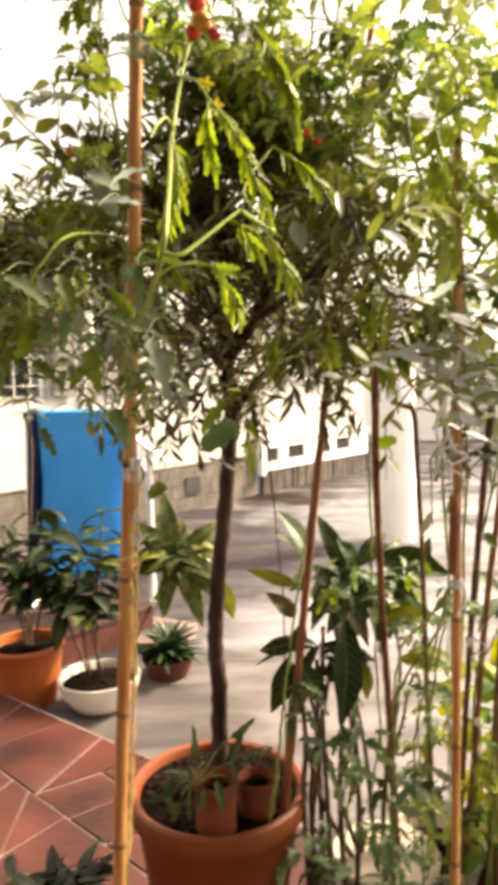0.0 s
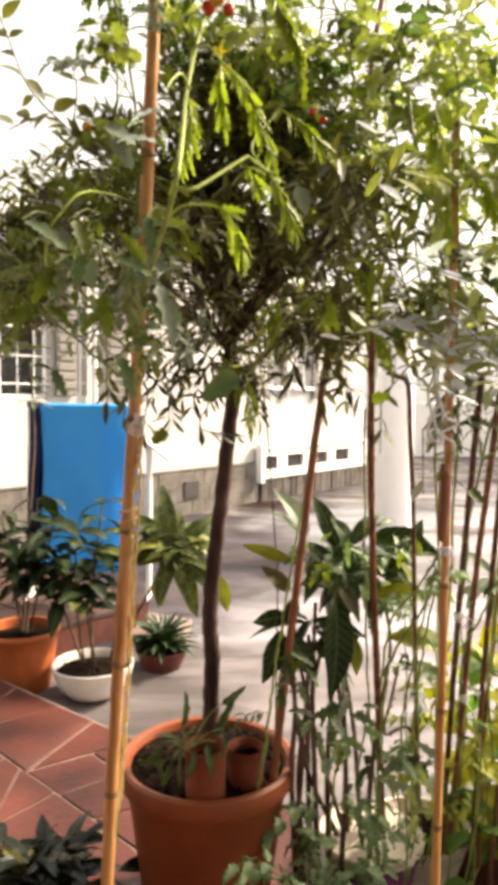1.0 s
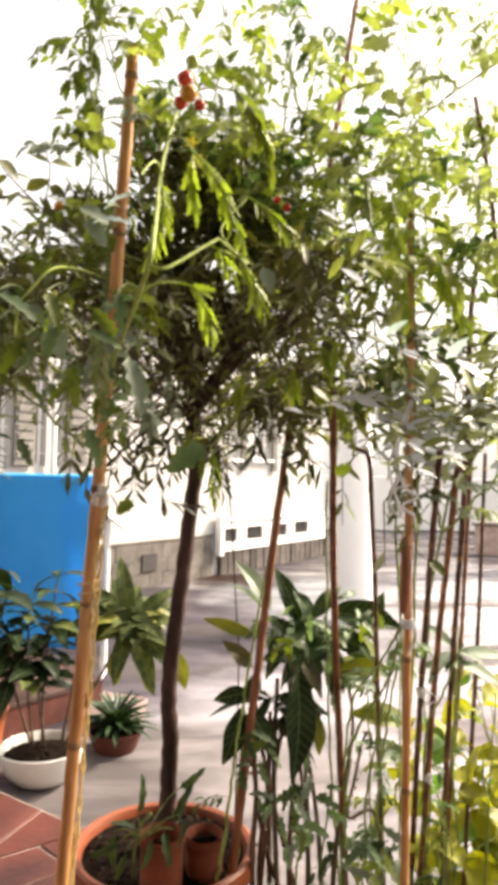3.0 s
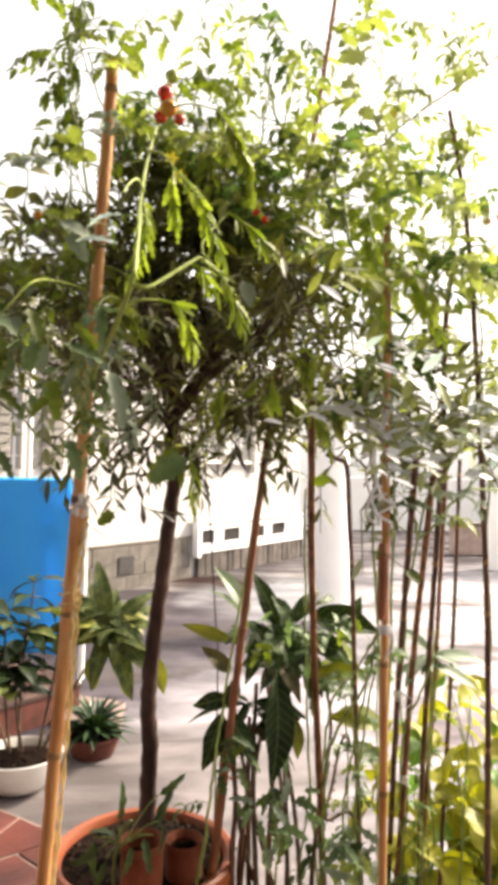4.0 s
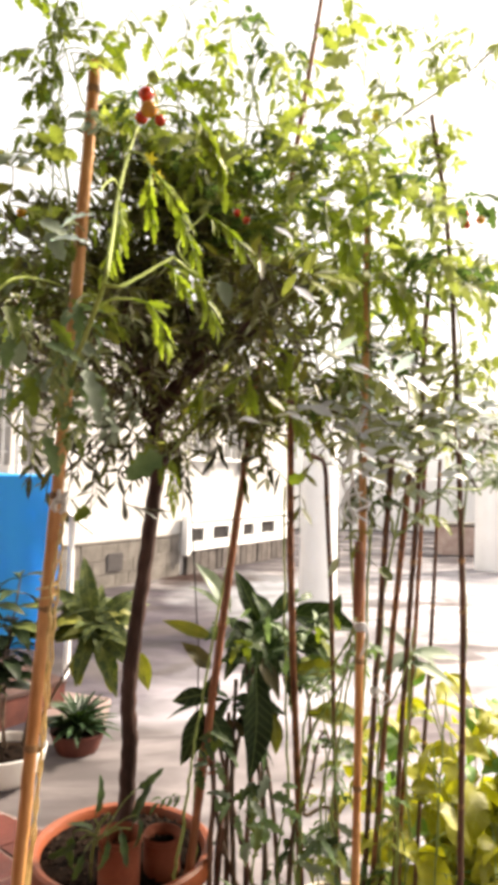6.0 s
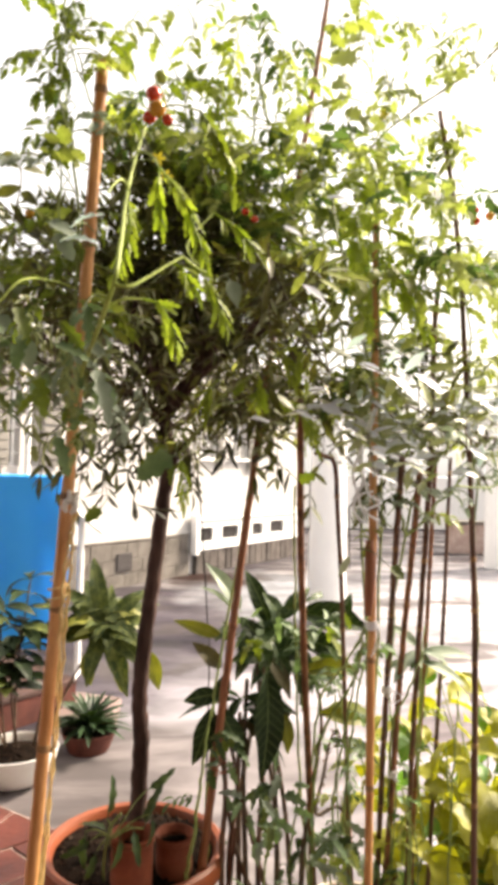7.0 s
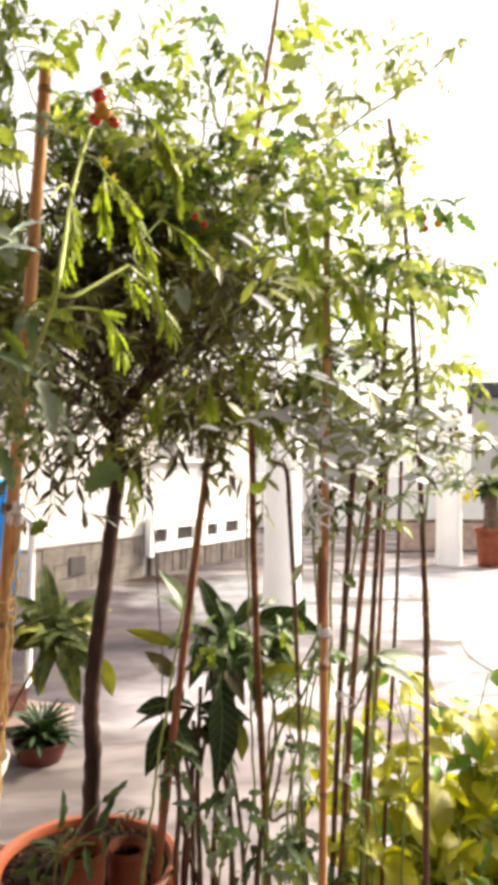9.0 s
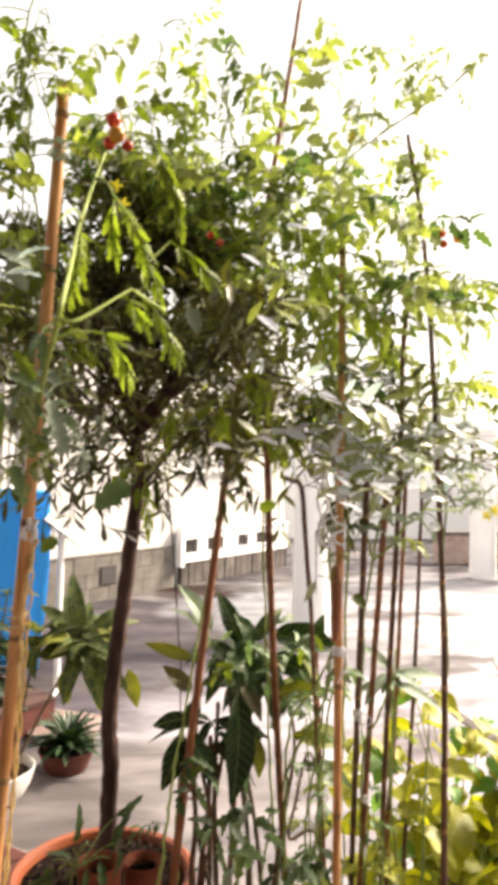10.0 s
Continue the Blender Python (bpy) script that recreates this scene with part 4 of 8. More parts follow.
CANES = {
    "A": cane([(-0.222, 1.545, 0.0), (-0.192, 1.52, 0.685), (-0.132, 1.45, 1.573), (-0.088, 1.38, 2.309)], 0.0140, CANE, "thick yellow bamboo cane with brown joints", 0.26, 0.85, 1),
    "D": cane([(0.178, 1.975, 0.36), (0.188, 1.97, 0.466), (0.310, 1.93, 1.629), (0.477, 1.90, 2.873), (0.51, 1.89, 3.1)], 0.0125, CANE_RED, "slanting reddish bamboo cane in the big pot", 0.24, 0.5, 2),
    "B": cane([(0.541, 1.62, -0.10), (0.536, 1.60, 0.614), (0.525, 1.57, 1.381), (0.523, 1.57, 2.13)], 0.0094, CANE, "upright bamboo cane tied with white string", 0.3, 0.9, 3),
    "C": cane([(0.846, 1.72, -0.10), (0.844, 1.72, 0.531), (0.840, 1.72, 1.172), (0.808, 1.72, 1.817), (0.784, 1.73, 2.187), (0.742, 1.74, 2.473)], 0.0086, CANE_DARK, "thin dark cane rising past the leaves", 0.16, 0.7, 4),
    "E": cane([(0.565, 2.22, 0.06), (0.538, 2.15, 0.29), (0.429, 1.88, 1.198), (0.358, 1.60, 1.69)], 0.0105, CANE_BROWN, "dark reddish cane leaning towards the olive tree", 0.22, 0.8, 5),
    "G": cane([(0.76, 2.24, 0.05), (0.737, 2.15, 0.28), (0.662, 1.86, 0.992), (0.545, 1.44, 1.56)], 0.0085, CANE_DARK, "thin dark cane with a white tie", 0.2, 0.8, 6),
    "H": cane([(0.77, 2.2, 0.05), (0.746, 2.1, 0.308), (0.726, 1.99, 0.640), (0.715, 1.90, 1.011), (0.615, 1.52, 1.53)], 0.0090, CANE_BROWN, "thin brown cane with a white tie", 0.2, 0.8, 7),
    "I": cane([(0.84, 2.18, 0.05), (0.815, 2.1, 0.305), (0.790, 2.0, 0.805), (0.735, 1.76, 1.56), (0.734, 1.74, 1.908), (0.753, 1.73, 2.098)], 0.0085, CANE_DARK, "thin grey-brown cane among green stems", 0.2, 0.8, 8),
    "J": cane([(0.87, 2.12, -0.10), (0.892, 2.1, 0.548), (0.916, 2.1, 1.006), (0.936, 2.1, 1.58)], 0.007, CANE_DARK, "thin dark cane behind the others", 0.2, 0.8, 9),
    "K": cane([(0.705, 2.31, 0.05), (0.699, 2.3, 0.196), (0.668, 2.3, 0.755), (0.655, 2.3, 1.02)], 0.008, CANE_BROWN, "short brown cane in the cream pot", 0.2, 0.8, 10),
    "F": cane([(0.71, 2.33, 0.05), (0.534, 1.85, 1.133), (0.499, 1.75, 1.295), (0.465, 1.66, 1.44), (0.442, 1.6, 1.544), (0.416, 1.58, 1.561), (0.388, 1.57, 1.57)], 0.0068, CANE_DARK, "very thin dark cane behind the leaves", 0.2, 0.8, 11),
    "L": cane([(0.85, 2.15, 0.05), (0.845, 2.14, 0.45), (0.835, 2.05, 0.85), (0.79, 1.86, 1.56)], 0.007, CANE_BROWN, "thin reddish cane in the dense row", 0.2, 0.8, 12),
}


# the dark dried sheath on the upright cane
sheath = [Vector((0.513, 1.555, 1.376)), Vector((0.515, 1.555, 1.341)), Vector((0.517, 1.56, 1.296)), Vector((0.517, 1.565, 1.245)), Vector((0.517, 1.57, 1.206))]
world_part("sheath", Shape().tube(bend(sheath, 4), [0.006 + 0.006 * math.sin(math.pi * (0.12 + 0.8 * i / 16)) for i in range(17)], 10), CANE_RED, CANES["B"], "dark dried sheath")


# ---- pots ----
big_pot = thing("flower_pot", "large orange terracotta-coloured pot with rolled rim", "flower pot", (0.0, 2.10, 0.0))
part("body", pot_shape(0.185, 0.262, 0.452, 0.024, 0.014, 0.065), TERRACOTTA, big_pot, m=place_of(big_pot))
part("soil", soil_shape(0.230, 0.434, 3, 0.012), SOIL, big_pot, "dark crumbly soil", m=place_of(big_pot))


def crumbs(r, z, count, seed, parent):
    """Loose lumps on the soil."""
    rr, s = random.Random(seed), Shape()
    for _ in range(count):
        a, q, k = rr.uniform(0, 6.283), r * math.sqrt(rr.random()) * 0.97, rr.uniform(0.003, 0.010)
        x, y, w = q * math.cos(a), q * math.sin(a), z + rr.uniform(-0.002, 0.006)
        v = [(x + k * rr.uniform(0.7, 1.2), y, w), (x, y + k * rr.uniform(0.7, 1.2), w), (x - k, y, w), (x, y - k, w), (x, y, w + k * rr.uniform(0.5, 0.9)), (x, y, w - k)]
        s.add(v, [(0, 1, 4), (1, 2, 4), (2, 3, 4), (3, 0, 4), (1, 0, 5), (2, 1, 5), (3, 2, 5), (0, 3, 5)])
    ob = part("loose_soil", s, SOIL_LUMP, parent, "loose dark lumps of soil", m=place_of(parent))
    ob["kind"] = "stuff"


crumbs(0.220, 0.436, 420, 5, big_pot)


def small_pot(x, y, z, r0, r1, h, label, material=CLAY, soil=0.0, lean=(0, 0), lip=0.004):
    p = thing("flower_pot", label, "flower pot", (x, y, z))
    p.matrix_basis = pose(x, y, z, lean[0], lean[1], 0)
    part("body", pot_shape(r0, r1, h, lip, 0.008, h * 0.12), material, p, m=place_of(p))
    if soil:
        part("soil", soil_shape(r1 - lip - 0.008, h * soil, 5, 0.006), SOIL, p, m=place_of(p))
    return p


small_pot(-0.002, 1.925, 0.365, 0.054, 0.059, 0.205, "small terracotta pot sunk into the soil of a larger pot", CLAY, 0.8)
small_pot(0.110, 1.985, 0.365, 0.048, 0.054, 0.170, "small terracotta pot full of dark soil, sunk in the big pot", CLAY, 0.86)
small_pot(-1.065, 3.91, -0.10, 0.15, 0.203, 0.335, "orange terracotta-coloured pot on the terrace edge", TERRACOTTA_SUNLIT, 0.86, lip=0.012)
bowl = thing("planter_bowl", "rounded white glazed bowl planted with leafy stems", "planter", (-0.655, 3.79, -0.10))
part("body", Shape().lathe([(0.06, 0), (0.09, 0), (0.135, 0.018), (0.18, 0.065), (0.206, 0.12), (0.217, 0.168), (0.219, 0.178), (0.213, 0.182), (0.206, 0.176), (0.194, 0.12), (0.165, 0.07), (0.10, 0.03)], 48, 0.004), GLAZE, bowl, m=place_of(bowl))
part("soil", soil_shape(0.2, 0.145, 6, 0.008), SOIL, bowl, m=place_of(bowl))
small_pot(-0.32, 4.19, -0.10, 0.115, 0.16, 0.12, "small dark red pot on the concrete", CLAY_DARK, 0.85, lip=0.006)
purple = small_pot(0.53, 2.25, -0.10, 0.125, 0.165, 0.20, "purple plastic pot with a pale rim", PURPLE_POT, 0.85, lip=0.01)
part("rim", Shape().lathe([(0.158, 0.184), (0.170, 0.184), (0.172, 0.20), (0.166, 0.207), (0.157, 0.205)], 40), CREAM_POT, purple, "pale plastic rim", m=place_of(purple))
cream = small_pot(0.72, 2.35, -0.10, 0.12, 0.175, 0.17, "cream plastic pot full of dark soil", CREAM_POT, 0.75, lip=0.01)
brown = small_pot(0.93, 2.36, -0.10, 0.10, 0.15, 0.19, "dark red-brown clay pot", CLAY_DARK, 0.8, lip=0.008)
black = small_pot(1.25, 2.45, -0.10, 0.14, 0.19, 0.24, "black plastic pot under yellow-green leaves", BLACK_POT, 0.85, lip=0.008)
small_pot(0.36, 2.00, -0.10, 0.08, 0.11, 0.14, "small red plastic pot beside the big one", TERRACOTTA, 0.8, lip=0.006)


# ---- the olive tree ----
def leaf_cloud(name, mats, template, material, parent, label=""):
    """Many small leaves as one mesh."""
    tv = np.array(template.v)
    n = len(tv)
    a = np.array([[list(r) for r in m] for m in mats])
    v = np.einsum("kij,nj->kni", a[:, :3, :3], tv) + a[:, None, :3, 3]
    tf = template.f
    faces = [tuple(i + k * n for i in q) for k in range(len(mats)) for q in tf]
    s = Shape()
    s.v, s.f = v.reshape(-1, 3).tolist(), faces
    ob = world_part(name, s, material, parent, label)
    ob["kind"] = "stuff"
    return ob


def small_leaf(length, width):
    v, f = [(0, 0, 0)], []
    for t, h, z in ((0.3, 0.85, -0.01), (0.65, 0.9, -0.045)):
        v += [(length * t, -width / 2 * h, length * z + width * 0.12), (length * t, 0, length * z), (length * t, width / 2 * h, length * z + width * 0.12)]
    v.append((length, 0, -length * 0.12))
    f = [(0, 1, 2), (0, 2, 3), (1, 4, 5, 2), (2, 5, 6, 3), (4, 7, 5), (5, 7, 6)]
    return Shape().add(v, f)


tree = thing("olive_tree", "small olive tree with dense dark crown, growing in the big pot", "tree", (-0.03, 2.12, 0.385))
TRUNK = [(0.01, 2.12, 0.475), (0.008, 2.12, 0.619), (0.011, 2.12, 0.732), (0.003, 2.12, 0.83), (0.005, 2.12, 0.927), (0.019, 2.12, 1.083), (0.037, 2.12, 1.239), (0.053, 2.12, 1.405), (0.067, 2.12, 1.531)]
line = bend(TRUNK, 6)
world_part("trunk", Shape().tube([p + Vector((0.0015 * math.sin(i * 1.7), 0.0015 * math.cos(i * 2.3), 0)) for i, p in enumerate(line)],
                                 [0.0245 - 0.0035 * i / len(line) + 0.001 * math.sin(i * 2.1) + (0.005 if i < 3 else 0) for i in range(len(line))], 14), BARK, tree)
FORK = Vector((0.068, 2.12, 1.523))
UPPER = Vector((0.058, 2.125, 1.677))
BOUGHS = [[(0.06, 2.13, 1.618), (0.044, 2.12, 1.734), (0.017, 2.1, 1.865), (0.002, 2.05, 2.004)], [(0.074, 2.08, 1.724), (0.117, 2.04, 1.795), (0.182, 1.95, 1.865), (0.257, 1.85, 1.912)],
          [(0.123, 2.08, 1.605), (0.192, 2.02, 1.675), (0.27, 1.92, 1.715), (0.381, 1.84, 1.73)], [(-0.005, 2.15, 1.718), (-0.22, 2.2, 1.82), (-0.50, 2.22, 1.86)], [(0.11, 2.2, 1.76), (0.22, 2.3, 1.92), (0.33, 2.3, 2.12)],
          [(0.021, 2.02, 1.789), (-0.01, 1.8, 1.82), (-0.06, 1.55, 1.88)], [(0.14, 1.98, 1.78), (0.22, 1.7, 1.83), (0.25, 1.35, 1.86)], [(0.076, 2.12, 1.82), (0.17, 2.1, 1.96), (0.19, 2.0, 2.2)]]
for k, q in enumerate(BOUGHS):
    pts = bend([FORK if k in (0, 2) else UPPER] + [Vector(p) for p in q], 5)
    w0, w1 = ((0.026, 0.010), (0.017, 0.006), (0.0115, 0.003))[k] if k < 3 else (0.014, 0.005)
    world_part("limb", Shape().tube(pts, [w0 - (w0 - w1) * i / len(pts) for i in range(len(pts))], 8), BARK, tree)
rnd = random.Random(17)
for q in BOUGHS[:2] + BOUGHS[3:]:
    for k in range(5):
        a = UPPER.lerp(Vector(q[0]), rnd.uniform(0.2, 1)) if k < 2 else Vector(q[rnd.randrange(len(q) - 1)])
        b = a + Vector((rnd.uniform(-0.16, 0.16), rnd.uniform(-0.16, 0.12), rnd.uniform(0.06, 0.24)))
        m = a.lerp(b, 0.5) + Vector((rnd.uniform(-0.03, 0.03), rnd.uniform(-0.03, 0.03), -0.01))
        world_part("branch", Shape().tube(bend([a, m, b, b + (b - m) * 0.8], 4), [0.0085 - 0.0055 * i / 13 for i in range(13)], 6), BARK, tree)
NODES = [Vector(p) for q in BOUGHS for p in q]
BLOBS = [  # centre, radii, twigs
    ((0.10, 2.10, 1.90), (0.42, 0.45, 0.33), 86), ((-0.52, 2.12, 1.85), (0.40, 0.38, 0.27), 84), ((0.50, 1.72, 1.78), (0.32, 0.32, 0.27), 42),
    ((0.16, 2.00, 2.17), (0.34, 0.32, 0.18), 86), ((0.08, 2.06, 2.06), (0.20, 0.18, 0.13), 60), ((0.95, 1.85, 1.64), (0.26, 0.26, 0.18), 5), ((0.70, 1.78, 1.60), (0.24, 0.2, 0.14), 5), ((0.14, 2.00, 1.66), (0.36, 0.32, 0.11), 46), ((0.42, 1.90, 1.64), (0.18, 0.2, 0.10), 16), ((-0.18, 1.65, 1.82), (0.32, 0.26, 0.26), 22), ((0.24, 1.45, 1.83), (0.24, 0.22, 0.24), 22), ((0.0, 1.98, 2.26), (0.18, 0.2, 0.13), 30), ((-0.2, 1.9, 2.12), (0.14, 0.16, 0.12), 14),
         ((-0.511, 2.05, 2.067), (0.17, 0.2, 0.11), 34), ((-0.334, 2.0, 2.138), (0.14, 0.16, 0.10), 24), ((-0.262, 1.95, 2.253), (0.07, 0.08, 0.06), 10),
         ((0.134, 1.95, 2.362), (0.20, 0.16, 0.10), 44), ((-0.086, 1.95, 2.406), (0.12, 0.12, 0.09), 24)]
rnd = random.Random(11)
NODES += [Vector((0.78, 1.78, 1.66)), Vector((0.95, 1.8, 1.68))]
twigs, leaf_at = Shape(), []
for (c, rad, count) in BLOBS:
    for _ in range(count):
        d = Vector((rnd.gauss(0, 1), rnd.gauss(0, 1), rnd.gauss(0, 1))).normalized()
        k = rnd.uniform(0.35, 1.0) ** 0.5
        tip = Vector(c) + Vector((d.x * rad[0], d.y * rad[1], d.z * rad[2])) * k
        near = min(NODES, key=lambda q: (q - tip).length)
        way = (tip - near).normalized() + Vector((rnd.gauss(0, 0.35), rnd.gauss(0, 0.35), rnd.gauss(0, 0.3) + 0.1))
        way.normalize()
        ln = rnd.uniform(0.16, 0.30)
        root = tip - way * ln
        mid = root.lerp(tip, 0.5) + Vector((0, 0, 0.02))
        pts = [root.lerp(near, 0.5), root, mid, tip + Vector((0, 0, -0.02))]
        twigs.tube(pts, [0.0026, 0.0021, 0.0016, 0.001], 4, False)
        for i in range(int(ln / 0.0165)):
            t = (i + 0.5) / int(ln / 0.0165)
            p = root.lerp(mid, t * 2) if t < 0.5 else mid.lerp(pts[3], t * 2 - 1)
            side = way.cross(Vector((rnd.gauss(0, 1), rnd.gauss(0, 1), rnd.gauss(0, 1)))).normalized()
            for sg in (-1, 1):
                if rnd.random() < (0.93 if p.z < 1.72 and p.x < -0.25 else 0.73 if p.z < 1.85 and -0.5 < p.x < 0.03 else 0.7 if p.z < 1.75 and p.x > 0.45 else 0.52 if p.z < 1.80 and p.x > -0.5 else 0.28 if p.z < 2.02 and 0.10 < p.x < 0.55 else 0.18):
                    continue
                lw = side * sg + way * rnd.uniform(0.5, 1.1) + Vector((0, 0, rnd.uniform(-0.35, 0.15)))
                leaf_at.append(aim(p, lw, (rnd.gauss(0, 0.5), rnd.gauss(0, 0.5), 1), rnd.uniform(-0.7, 0.7), rnd.uniform(0.7, 1.3)))
# drooping twigs under the crown
for x, y, z in ((-0.17, 1.9, 1.50), (-0.12, 1.9, 1.46), (-0.06, 1.92, 1.47), (-0.22, 1.95, 1.54), (-0.02, 1.9, 1.55), (0.16, 1.9, 1.54), (0.34, 1.9, 1.52), (0.47, 1.8, 1.45), (0.40, 1.9, 1.55), (0.56, 1.65, 1.40), (0.62, 1.7, 1.42), (0.52, 1.6, 1.38)):
    root = Vector((x + 0.05, y + 0.06, z + 0.16))
    tip = Vector((x - 0.05, y - 0.04, z - 0.07))
    mid = root.lerp(tip, 0.5) + Vector((-0.04, 0, 0.02))
    twigs.tube([root, mid, tip], [0.003, 0.0024, 0.0012], 4, False)
    for i in range(9):
        p = root.lerp(mid, i / 4.5) if i < 5 else mid.lerp(tip, (i - 4.5) / 4.5)
        for sg in (-1, 1):
            if rnd.random() < 0.4:
                continue
            lw = (tip - root).normalized() * 0.8 + Vector((sg * rnd.uniform(0.2, 1.2), rnd.uniform(-0.8, 0.8), rnd.uniform(-0.8, 0.4)))
            leaf_at.append(aim(p, lw, (0, -0.5, 1), rnd.uniform(-0.8, 0.8), rnd.uniform(0.8, 1.4)))
ob = world_part("twig_mass", twigs, TWIG, tree)
ob["kind"] = "stuff"
SMALL = small_leaf(0.050, 0.0130)
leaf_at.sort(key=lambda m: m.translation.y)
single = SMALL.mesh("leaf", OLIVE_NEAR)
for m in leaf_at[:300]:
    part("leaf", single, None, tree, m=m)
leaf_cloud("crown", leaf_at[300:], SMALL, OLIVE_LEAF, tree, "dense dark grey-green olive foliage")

# thin shoots against the sky
round_leaf = leaf(0.052, 0.023, "oval", 0.5, 0.3, 0.02, 0.08).mesh("leaf", OLIVE_NEAR)
for pts in ([(-0.229, 1.9, 2.059), (-0.299, 1.9, 2.132), (-0.384, 1.9, 2.205), (-0.461, 1.9, 2.286), (-0.501, 1.9, 2.379), (-0.534, 1.9, 2.464)], [(-0.384, 1.9, 2.205), (-0.44, 1.92, 2.22), (-0.52, 1.93, 2.19)], [(-0.30, 1.92, 2.05), (-0.36, 1.93, 2.14), (-0.35, 1.95, 2.30), (-0.37, 1.95, 2.38)]):
    line = bend(pts, 4)
    world_part("shoot", Shape().tube(line, [0.003 - 0.0017 * i / len(line) for i in range(len(line))], 5), TWIG, tree)
    for i in range(3, len(line), 2):
        for sg in (-1, 1):
            if rnd.random() < 0.75:
                part("leaf", round_leaf, None, tree, m=aim(line[i], (sg * rnd.uniform(0.5, 1), rnd.uniform(-0.5, 0.5), rnd.uniform(-0.5, 0.7)), (0, -0.9, 0.5), rnd.uniform(-0.5, 0.5), rnd.uniform(0.9, 1.5)))

# pale leaves of two long shoots that reach forward
pale = leaf(0.07, 0.031, "lance", 0.25, 0.2).mesh("leaf", OLIVE_PALE)
FORWARD = [((0.353, 1.12, 1.704), (0.392, 1.1, 1.689), 0), ((0.402, 1.12, 1.702), (0.417, 1.11, 1.725), 1), ((0.424, 1.1, 1.688), (0.454, 1.09, 1.722), 1), ((0.395, 1.1, 1.688), (0.44, 1.09, 1.659), 0), ((0.44, 1.1, 1.687), (0.487, 1.09, 1.663), 0), ((0.335, 1.13, 1.725), (0.367, 1.12, 1.752), 1),
           ((0.364, 1.2, 1.75), (0.386, 1.2, 1.796), 2), ((0.325, 1.2, 1.74), (0.365, 1.2, 1.73), 2), ((0.246, 1.05, 1.807), (0.277, 1.03, 1.783), 0), ((0.237, 1.18, 1.941), (0.27, 1.17, 1.924), 0), ((0.312, 1.18, 1.996), (0.35, 1.17, 1.993), 0), ((0.283, 1.08, 1.843), (0.318, 1.06, 1.861), 3), ((0.269, 1.08, 1.834), (0.286, 1.06, 1.871), 2),
           ((0.283, 1.08, 1.836), (0.322, 1.06, 1.824), 3), ((0.279, 1.08, 1.825), (0.312, 1.06, 1.803), 3), ((0.288, 1.08, 1.838), (0.322, 1.06, 1.84), 2), ((0.239, 1.1, 1.802), (0.256, 1.08, 1.835), 2), ((0.465, 1.12, 1.695), (0.513, 1.1, 1.708), 3), ((0.456, 1.12, 1.681), (0.477, 1.1, 1.634), 3), ((0.418, 1.12, 1.684), (0.397, 1.1, 1.649), 2)]
# blue-green copy of the pale leaf, with bluish skylight put in its colour
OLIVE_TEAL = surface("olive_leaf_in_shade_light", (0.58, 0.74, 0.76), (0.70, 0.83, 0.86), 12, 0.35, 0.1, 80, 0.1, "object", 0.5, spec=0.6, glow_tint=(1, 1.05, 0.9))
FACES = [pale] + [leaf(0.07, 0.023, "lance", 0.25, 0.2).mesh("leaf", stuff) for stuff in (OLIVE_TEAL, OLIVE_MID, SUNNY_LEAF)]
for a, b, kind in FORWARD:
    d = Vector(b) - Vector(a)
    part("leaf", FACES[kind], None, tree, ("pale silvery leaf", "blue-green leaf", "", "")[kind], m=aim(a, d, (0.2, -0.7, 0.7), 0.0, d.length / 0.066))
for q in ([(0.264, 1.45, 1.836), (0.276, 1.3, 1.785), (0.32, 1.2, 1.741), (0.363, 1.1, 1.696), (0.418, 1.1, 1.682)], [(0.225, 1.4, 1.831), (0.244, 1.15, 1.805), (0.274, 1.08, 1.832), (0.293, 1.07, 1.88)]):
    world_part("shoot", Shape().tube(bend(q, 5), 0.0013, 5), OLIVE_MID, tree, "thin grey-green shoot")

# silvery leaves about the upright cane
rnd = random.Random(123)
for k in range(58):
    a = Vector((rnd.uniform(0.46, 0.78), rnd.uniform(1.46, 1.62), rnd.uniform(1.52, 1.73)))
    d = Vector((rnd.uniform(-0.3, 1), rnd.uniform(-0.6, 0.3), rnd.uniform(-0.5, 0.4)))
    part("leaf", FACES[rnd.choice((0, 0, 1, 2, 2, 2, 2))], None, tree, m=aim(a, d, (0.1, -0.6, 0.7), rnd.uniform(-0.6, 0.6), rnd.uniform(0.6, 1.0)))

